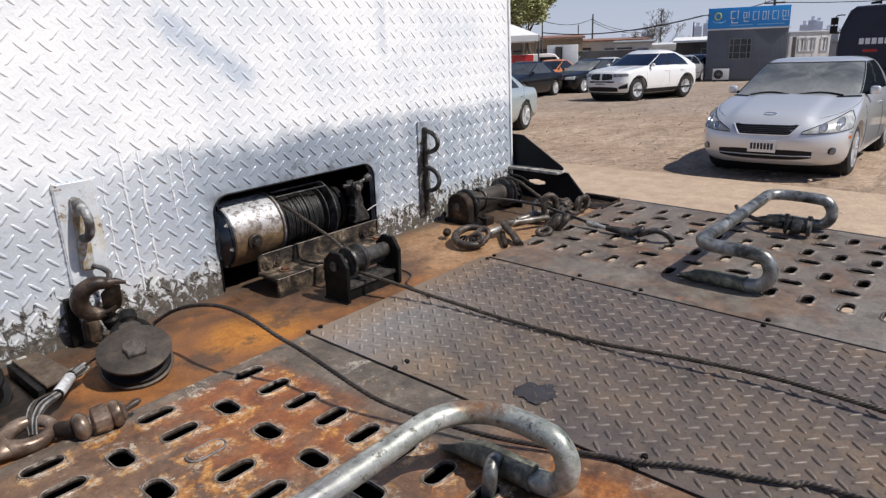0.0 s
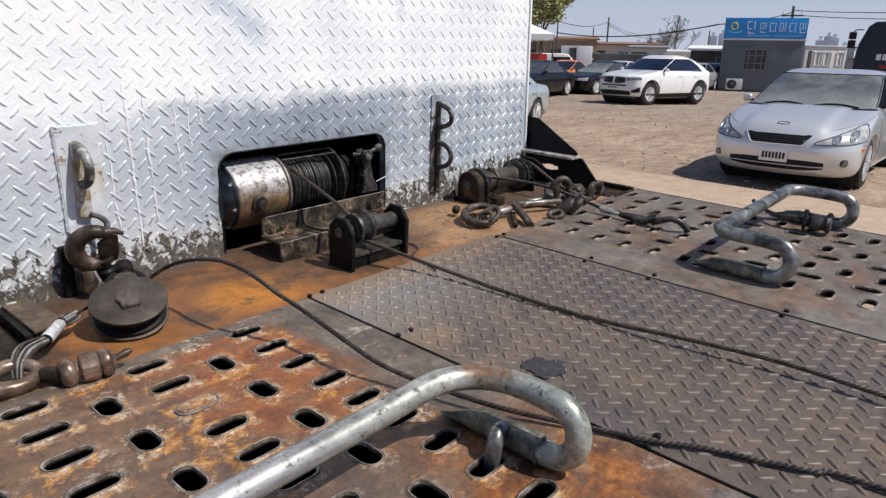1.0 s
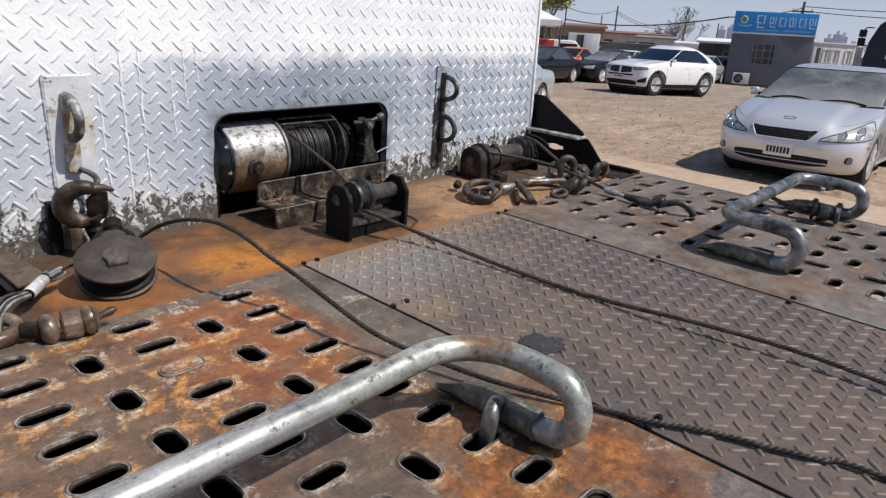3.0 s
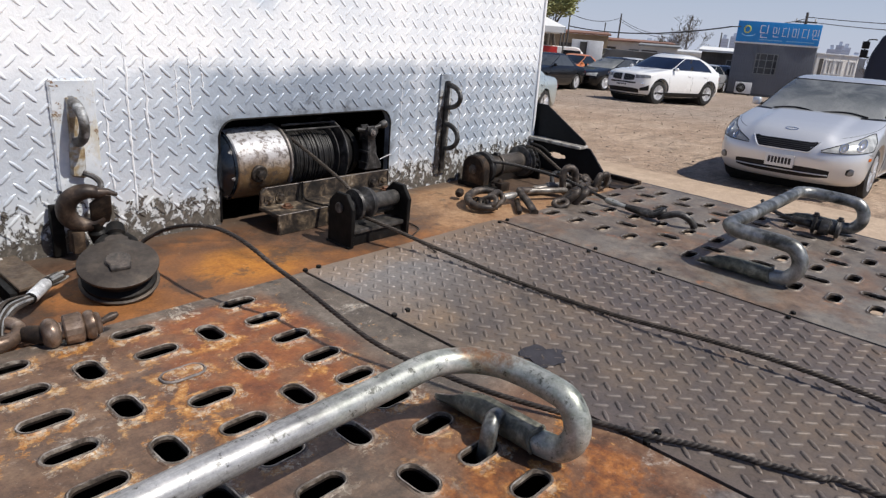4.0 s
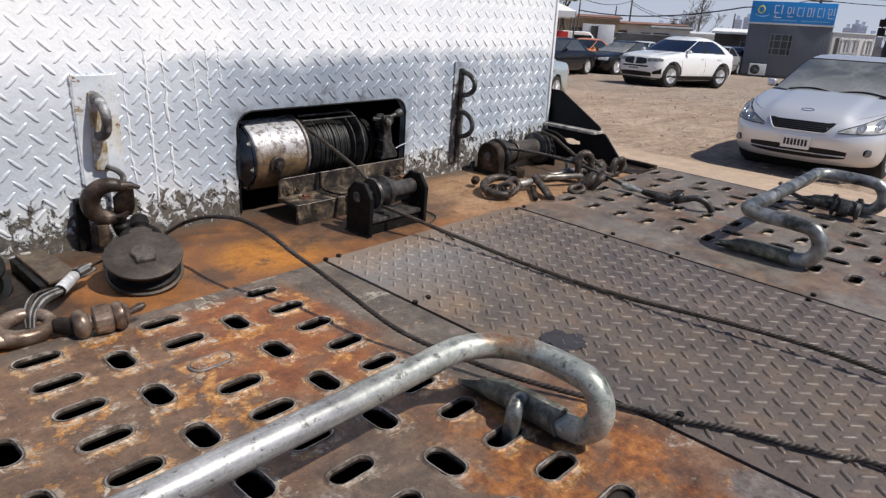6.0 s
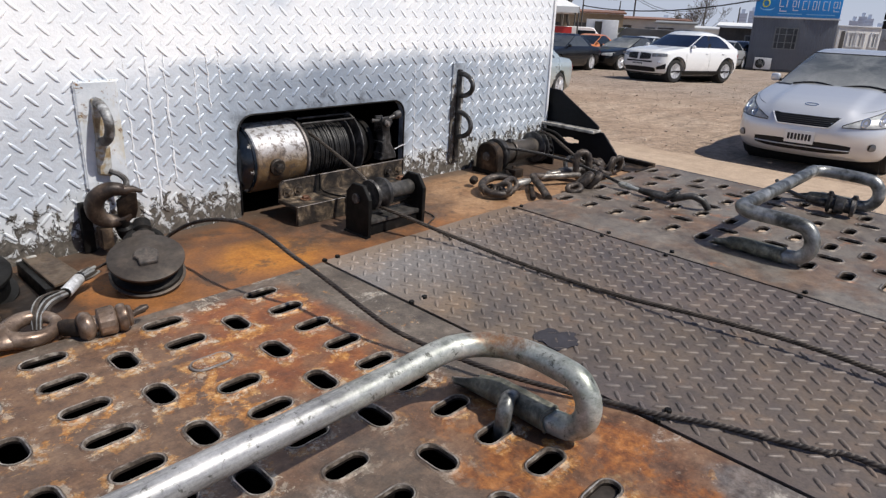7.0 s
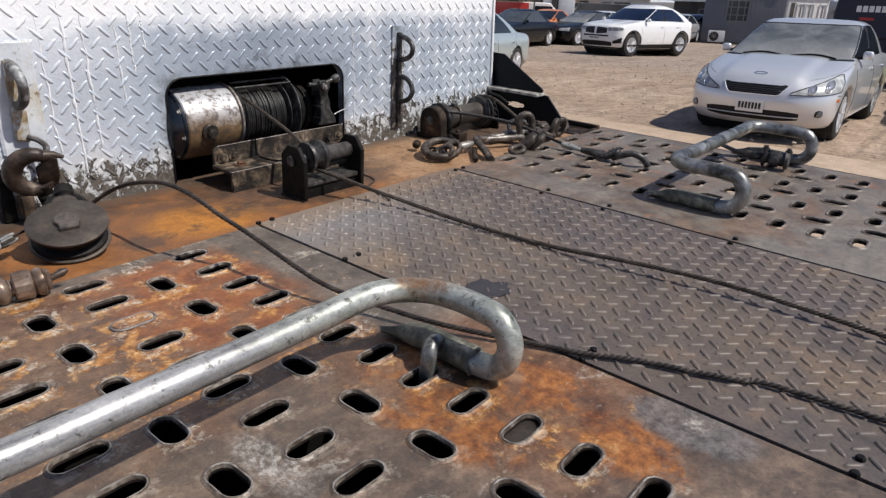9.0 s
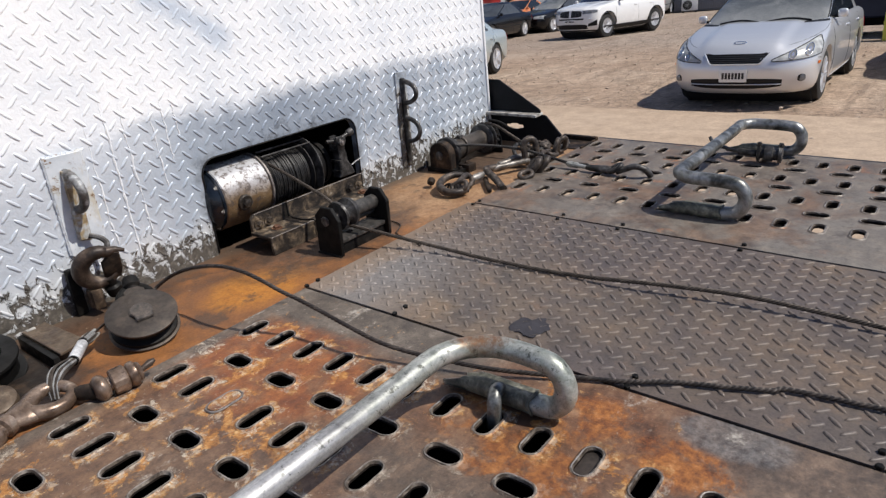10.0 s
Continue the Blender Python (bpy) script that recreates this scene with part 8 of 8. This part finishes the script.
def shed(name, az0, az1, dist, z0, z1, depth, wall, roof, label, pitch=0.35, turn=0.0):
    m = (az0 + az1) / 2
    w = dist * math.tan(radians(az1 - az0))
    t = placed(name, face(m, dist, 0, turn), label, "building")
    part("wall", box(-w / 2, w / 2, 0.02, depth, z0, z1), wall, t)
    part("roof", plate([(-0.3, z1), (depth + 0.3, z1 + pitch), (depth + 0.3, z1 + pitch + 0.12), (-0.3, z1 + 0.12)], w + 0.4, Matrix(((0, 0, 1, -w / 2 - 0.2), (1, 0, 0, 0), (0, 1, 0, 0), (0, 0, 0, 1)))), roof, t)
    k = max(2, int(w / 2.2))
    for i in range(k):
        x = -w / 2 + w * (i + 0.5) / k
        if i % 2 == 0:
            part("door", box(x - 0.6, x + 0.6, -0.03, 0.03, 0.0, min(2.2, z1 - 0.3)), M_DARKSHED, t)
        else:
            window(t, x, min(1.7, z1 - 0.8), 0.8, 0.7, 1, 0.0, 0.03)
    return t


shed("tan_workshop", 56.6, 61.0, 62.0, 0, 3.0, 6, M_TAN, M_BRICKROOF, "tan workshop with a rusty sheet roof")
shed("low_workshop", 60.2, 66.0, 66.0, 0, 2.7, 6, M_CREAM, M_BRICKROOF, "low cream workshop with a red-brown roof", 0.3)
shed("white_shed", 63.6, 66.4, 58.0, 0, 2.35, 4, M_WHITESHED, M_GREYSHED, "white sheet shed beyond the parked cars", 0.2)
shed("white_lean_to", 65.8, 69.2, 62.0, 0, 2.1, 4, M_WHITESHED, M_WHITESHED, "long white lean-to in the distance", 0.2)
shed("dark_garage", 68.2, 71.4, 47.0, 0, 2.15, 5, M_DARKSHED, M_CANVAS, "dark garage with a pale sheet roof beside the office", 0.3)
shed("long_wall_building", 50.0, 57.0, 70.0, 0, 3.2, 6, M_TAN, M_GREYSHED, "long tan building at the yard's far side")
shed("east_workshop", 80.0, 96.0, 58.0, 0, 3.2, 6, M_GREYSHED, M_GREYSHED, "grey workshop behind the navy truck")


def build_tent():
    t = placed("white_canopy", face(54.6, 36.0), "white peaked canvas canopy on thin posts", "canopy")
    w, e, p = 1.75, 2.62, 3.40
    part("canvas", from_lists([(-w, -w, e), (w, -w, e), (w, w, e), (-w, w, e), (0, 0, p), (-w, -w, e - 0.28), (w, -w, e - 0.28), (w, w, e - 0.28), (-w, w, e - 0.28)], [(0, 1, 4), (1, 2, 4), (2, 3, 4), (3, 0, 4), (0, 1, 6, 5), (1, 2, 7, 6), (2, 3, 8, 7), (3, 0, 5, 8)]), M_CANVAS, t, smooth=False)
    for x in (-w, w):
        for y in (-w, w):
            part("post", cyl((x * 0.98, y * 0.98, 0), (x * 0.98, y * 0.98, e), 0.04, 8), M_POLE, t)


build_tent()


def build_van(name, az, dist, turn, length, height, paint, label, stripe=None):
    t = placed(name, face(az, dist, 0, turn), label, "van")
    L, H = length / 2, height
    out = [(-L, 0.35), (-L, H * 0.55), (-L + 0.25, H * 0.62), (-L + 0.85, H * 0.98), (-L + 1.1, H), (L - 0.05, H), (L, H - 0.1), (L, 0.35)]
    part("body", plate(out, 1.7, Matrix(((1, 0, 0, 0), (0, 0, 1, -0.85), (0, 1, 0, 0), (0, 0, 0, 1))), 0.04), paint, t)
    part("side_window", box(-L + 0.75, -L + 1.7, 0.86, 0.87, H * 0.62, H * 0.9), M_GLASSDARK, t)
    if stripe:
        part("rear_panel", box(L - 2.4, L - 0.02, 0.862, 0.875, 0.5, H * 0.98), stripe, t)
    for x in (-L + 0.75, L - 0.7):
        for y in (-0.72, 0.72):
            part("wheel", lathe((x, y - 0.1, 0.32), (x, y + 0.1, 0.32), [(0, 0.2), (0.05, 0.3), (0.2, 0.32), (0.8, 0.32), (1, 0.22)], 20), M_TYRE, t)
    return t


build_van("red_white_van", 56.55, 38.0, 188.0, 4.4, 1.74, car_paint("van_white", (0.75, 0.75, 0.74), 0, 0.3, 0.05), "white van with a red rear panel", M_RED)


def build_box_body():
    t = placed("white_box_body", face(59.4, 41.0, 0, 0), "white box body with an open dark door", "container")
    part("box", box(-0.9, 0.9, 0.0, 2.2, 0.5, 2.2, 0.02), M_WHITESHED, t)
    part("open_door", box(-0.42, -0.02, -0.02, 0.0, 0.9, 2.1), M_DARKSHED, t)
    part("door_leaf", box(0.0, 0.86, -0.05, -0.005, 0.55, 2.18, 0.01), M_WHITESHED, t)
    part("skids", box(-0.8, 0.8, 0.1, 2.1, 0.0, 0.5), M_DARKSHED, t)


build_box_body()
build_van("dark_van", 62.6, 44.0, 20.0, 4.6, 1.85, car_paint("van_black", (0.02, 0.02, 0.022), 0, 0.3, 0.1), "dark van in the far row")
build_van("dark_van", 64.6, 47.0, 20.0, 4.6, 1.6, car_paint("van_grey", (0.05, 0.05, 0.055), 0, 0.3, 0.1), "dark grey van in the far row")


def build_tree(name, place, height, spread, seed, leaves, label, lean=0.0, deepest=4):
    t = placed(name, Matrix.Translation(place), label, "tree")
    rng = random.Random(seed)
    limbs, tips = [], []

    def grow(p, d, length, r, depth):
        pts, rad = [p.copy()], [r]
        for k in range(4):
            d = (d + Vector((rng.uniform(-0.16, 0.16), rng.uniform(-0.16, 0.16), 0.05))).normalized()
            p = p + d * length / 4
            pts.append(p.copy())
            rad.append(r * (1 - 0.4 * (k + 1) / 4))
        limbs.append((pts, rad, depth))
        if depth >= deepest:
            tips.append((pts, d))
            return
        for k in range(3 if depth < 3 else 2):
            a = rng.uniform(0, math.tau)
            side = Vector((math.cos(a), math.sin(a), rng.uniform(0.2, 0.9)))
            grow(pts[rng.randint(2, 4)], (d * 0.75 + side * spread).normalized(), length * rng.uniform(0.58, 0.8), rad[-1] * 0.72, depth + 1)

    grow(Vector((0, 0, 0)), Vector((lean, 0, 1)), height * 0.36, height * (0.018 if leaves else 0.017), 0)
    trunk = join(*[tube(p, [max(q, 0.012 if leaves else 0.010) for q in r], 7 if d < 2 else 4) for p, r, d in limbs])
    part("trunk", trunk, M_BARK, t)
    if leaves:
        verts, faces = [], []
        for pts, d in tips:
            for k in range(leaves):
                c = pts[rng.randint(1, 4)] + Vector((rng.uniform(-1, 1), rng.uniform(-1, 1), rng.uniform(-2.2, 0.8))) * height * 0.04
                a = Vector((rng.uniform(-1, 1), rng.uniform(-1, 1), rng.uniform(-1, 1))).normalized()
                u, v = frame_of(a)
                s = height * rng.uniform(0.005, 0.011)
                b = len(verts)
                verts += [c + u * s * 1.6, c + v * s * 0.6, c - u * s * 1.6, c - v * s * 0.6]
                faces.append((b, b + 1, b + 2, b + 3))
        me = bpy.data.meshes.new("crown")
        me.from_pydata([tuple(v) for v in verts], [], faces)
        me.materials.append(M_LEAF)
        cr = new("crown", me)
        cr.parent = t
        tagged(cr, kind="stuff")


build_tree("willow_tree", spot(56.3, 52.0), 9.8, 0.8, 3, 130, "pale green spring tree behind the canopy", 0.0, 5)
build_tree("willow_tree", spot(57.2, 54.0), 9.0, 0.75, 8, 130, "pale green spring tree behind the canopy", 0.0, 5)
build_tree("willow_tree", spot(54.0, 50.0), 9.0, 0.8, 5, 60, "pale green spring tree behind the canopy", 0.0, 5)
build_tree("bare_tree", spot(66.3, 70.0), 6.3, 1.2, 21, 0, "bare leafless tree behind the sheds", -0.25, 7)
build_tree("bare_tree", spot(66.9, 71.0), 6.2, 1.15, 14, 0, "bare leafless tree behind the sheds", 0.25, 7)
build_tree("bare_tree", spot(68.4, 92.0), 4.8, 0.9, 12, 0, "bare leafless tree behind the sheds")
build_tree("bare_tree", spot(79.6, 80.0), 4.6, 0.9, 17, 0, "bare leafless tree behind the sheds")


def build_pole(az, dist, height, label="weathered utility pole with crossarm", thick=1.0, arm=True):
    t = placed("utility_pole", face(az, dist), label, "utility pole", "utility poles")
    part("pole", lathe((0, 0, 0), (0, 0, height), [(0, 0.14 * thick), (1, 0.09 * thick)], 10), M_POLE, t)
    if not arm:
        return
    part("crossarm", box(-0.7, 0.7, -0.05, 0.05, height - 0.7, height - 0.6), M_POLE, t)
    for x in (-0.6, 0.0, 0.6):
        part("insulator", cyl((x, 0, height - 0.6), (x, 0, height - 0.42), 0.05, 8), M_CANVAS, t)


def build_wire(a, b, sag, label="black overhead cable between poles", r=0.03):
    t = placed("overhead_cable", Matrix.Translation(a), label, "cable", "overhead cables")
    a, b = Vector(a), Vector(b)
    pts = [a.lerp(b, k / 16) - a - Vector((0, 0, sag * 4 * (k / 16) * (1 - k / 16))) for k in range(17)]
    part("cable", tube(pts, r, 5), M_CABLE, t)


build_pole(61.75, 72.0, 5.45, "weathered utility pole behind the sheds", 0.8, False)
build_pole(74.9, 56.0, 5.4)
build_pole(57.75, 50.0, 6.0, "thin grey steel pole beside the tree", 0.45, False)
build_pole(98.0, 48.0, 5.6)
build_pole(67.0, 84.0, 6.1, "thin weathered pole in front of the bare tree", 0.7, False)
build_pole(60.62, 70.0, 4.4, "short thin weathered pole behind the sheds", 0.6, False)
build_pole(69.4, 80.0, 4.6, "short thin weathered pole behind the sheds", 0.7, False)
build_wire(spot(57.75, 50, 3.2), spot(70.0, 38.5, 3.35), 0.42, r=0.035)
build_wire(spot(70.0, 38.5, 3.35), spot(74.9, 56, 5.0), 0.15, r=0.03)
build_wire(spot(57.75, 50, 4.0), spot(61.65, 72, 5.0), 0.4, r=0.025)
build_wire(spot(61.65, 72, 5.0), spot(67.0, 84, 4.7), 0.9, r=0.025)
build_wire(spot(61.65, 72, 4.8), spot(67.0, 84, 4.4), 0.9, r=0.025)
build_wire(spot(74.9, 56, 5.1), spot(98, 48, 5.2), 0.5, r=0.025)
build_wire(spot(74.9, 56, 4.8), spot(98, 48, 4.9), 0.6, r=0.025)


def build_tower(az, dist, w, h, label):
    t = placed("apartment_tower", face(az, dist), label, "apartment tower", "distant towers")
    part("wall", box(-w / 2, w / 2, 0, 14, 0, h), M_TOWER, t)
    part("roof_house", box(-w / 5, w / 5, 4, 10, h, h + 4), M_TOWER, t)
    n = int(h / 3)
    base = None
    for k in range(n):
        if base is None:
            base = part("window_band", box(-w * 0.42, w * 0.42, -0.15, 0.02, 1.0, 2.3), M_TOWERPANE, t)
        else:
            twin(base, (0, 0, k * 3.0))


for az, dist, w, h in ((69.7, 820, 9, 27), (70.4, 860, 9, 31), (77.0, 800, 8, 23), (77.5, 860, 8, 29), (77.9, 820, 8, 26), (78.6, 900, 12, 20), (66.0, 820, 14, 22), (64.2, 900, 14, 20)):
    build_tower(az, dist, w, h, "hazy grey apartment tower on the horizon")


def build_far_belt():
    """Low distant roofs and woods that close the horizon."""
    rng = random.Random(21)
    bm = bmesh.new()
    for k in range(150):
        az = k * 2.4 + rng.uniform(-1, 1)
        d = rng.uniform(130, 240)
        c, w, h = spot(az, d), rng.uniform(5, 12), rng.uniform(2.2, 4.2)
        m = Matrix.Translation((c.x, c.y, h / 2)) @ Matrix.Rotation(radians(-az + rng.uniform(-20, 20)), 4, "Z") @ Matrix.Diagonal((w, 6, h, 1))
        bmesh.ops.create_cube(bm, size=1, matrix=m)
    ob = part("backdrop", bm, M_FAR)
    tagged(ob, "hazy low roofs along the horizon", "backdrop", kind="structure")


M_FAR = plain("hazy_roofs", (0.27, 0.27, 0.28), 0.9, 0.0, 0.3, 0.05, 0.0)
build_far_belt()

# ---------------------------------------------------------------- wheels that carry the truck
for x in (-0.93, 0.93):
    for y in (-2.55, 2.1):
        g = -1.108 - 0.026 * x - 0.031 * y
        r = 0.42
        wh = part("truck_wheel", lathe((x - 0.15, y, g + r), (x + 0.15, y, g + r), [(0, 0.26), (0.05, 0.38), (0.2, r), (0.8, r), (0.95, 0.38), (1, 0.26)], 32), M_TYRE, bed)
        part("rim", lathe((x - 0.12, y, g + r), (x + 0.12, y, g + r), [(0, 0.2), (0.1, 0.25), (0.9, 0.25), (1, 0.2)], 24), M_DARKRUST, wh)
for y in (-2.55, 2.1):
    part("axle", cyl((-0.85, y, -0.6), (0.85, y, -0.6), 0.07, 14), M_UNDER, bed)
    for x in (-0.42, 0.42):
        part("spring_block", box(x - 0.04, x + 0.04, y - 0.1, y + 0.1, -0.62, -0.24, 0.01), M_UNDER, bed)
for x in (-0.42, 0.42):
    part("chassis_rail", box(x - 0.035, x + 0.035, 0.62, 2.5, -0.26, -0.055, 0.004), M_UNDER, bed)


# ---------------------------------------------------------------- loose stones and clods on the yard
def build_stones():
    rng = random.Random(33)
    ico = bmesh.new()
    bmesh.ops.create_icosphere(ico, subdivisions=1, radius=1)
    base = [v.co.copy() for v in ico.verts]
    tri = [[v.index for v in f.verts] for f in ico.faces]
    ico.free()
    verts, faces = [], []
    for k in range(3200):
        x, y = (rng.uniform(4, 26), rng.uniform(-4, 15)) if k % 3 else (rng.uniform(8, 24), rng.uniform(0, 14))
        if x < 7.9 and rng.random() < 0.75:
            continue
        s = rng.choice((0.008, 0.010, 0.012, 0.014, 0.018, 0.026)) * rng.uniform(0.6, 1.2)
        m = Matrix.Translation((x, y, 0.01 + (0.02 if x < 7.7 else 0.0))) @ Matrix.Rotation(rng.uniform(0, 6.28), 4, "Z") @ Matrix.Diagonal((s * rng.uniform(0.8, 1.6), s, s * 0.6, 1))
        b = len(verts)
        verts += [tuple(m @ (v * rng.uniform(0.8, 1.15))) for v in base]
        faces += [[b + i for i in f] for f in tri]
    me = bpy.data.meshes.new("loose_stones")
    me.from_pydata(verts, [], faces)
    me.materials.append(M_STONE)
    tagged(new("loose_stones", me), "small loose stones and clods on the dirt", "stones", kind="stuff")


M_STONE = plain("brown_stone", (0.40, 0.32, 0.25), 0.9, 0.0, 0.5, 3.0)
build_stones()
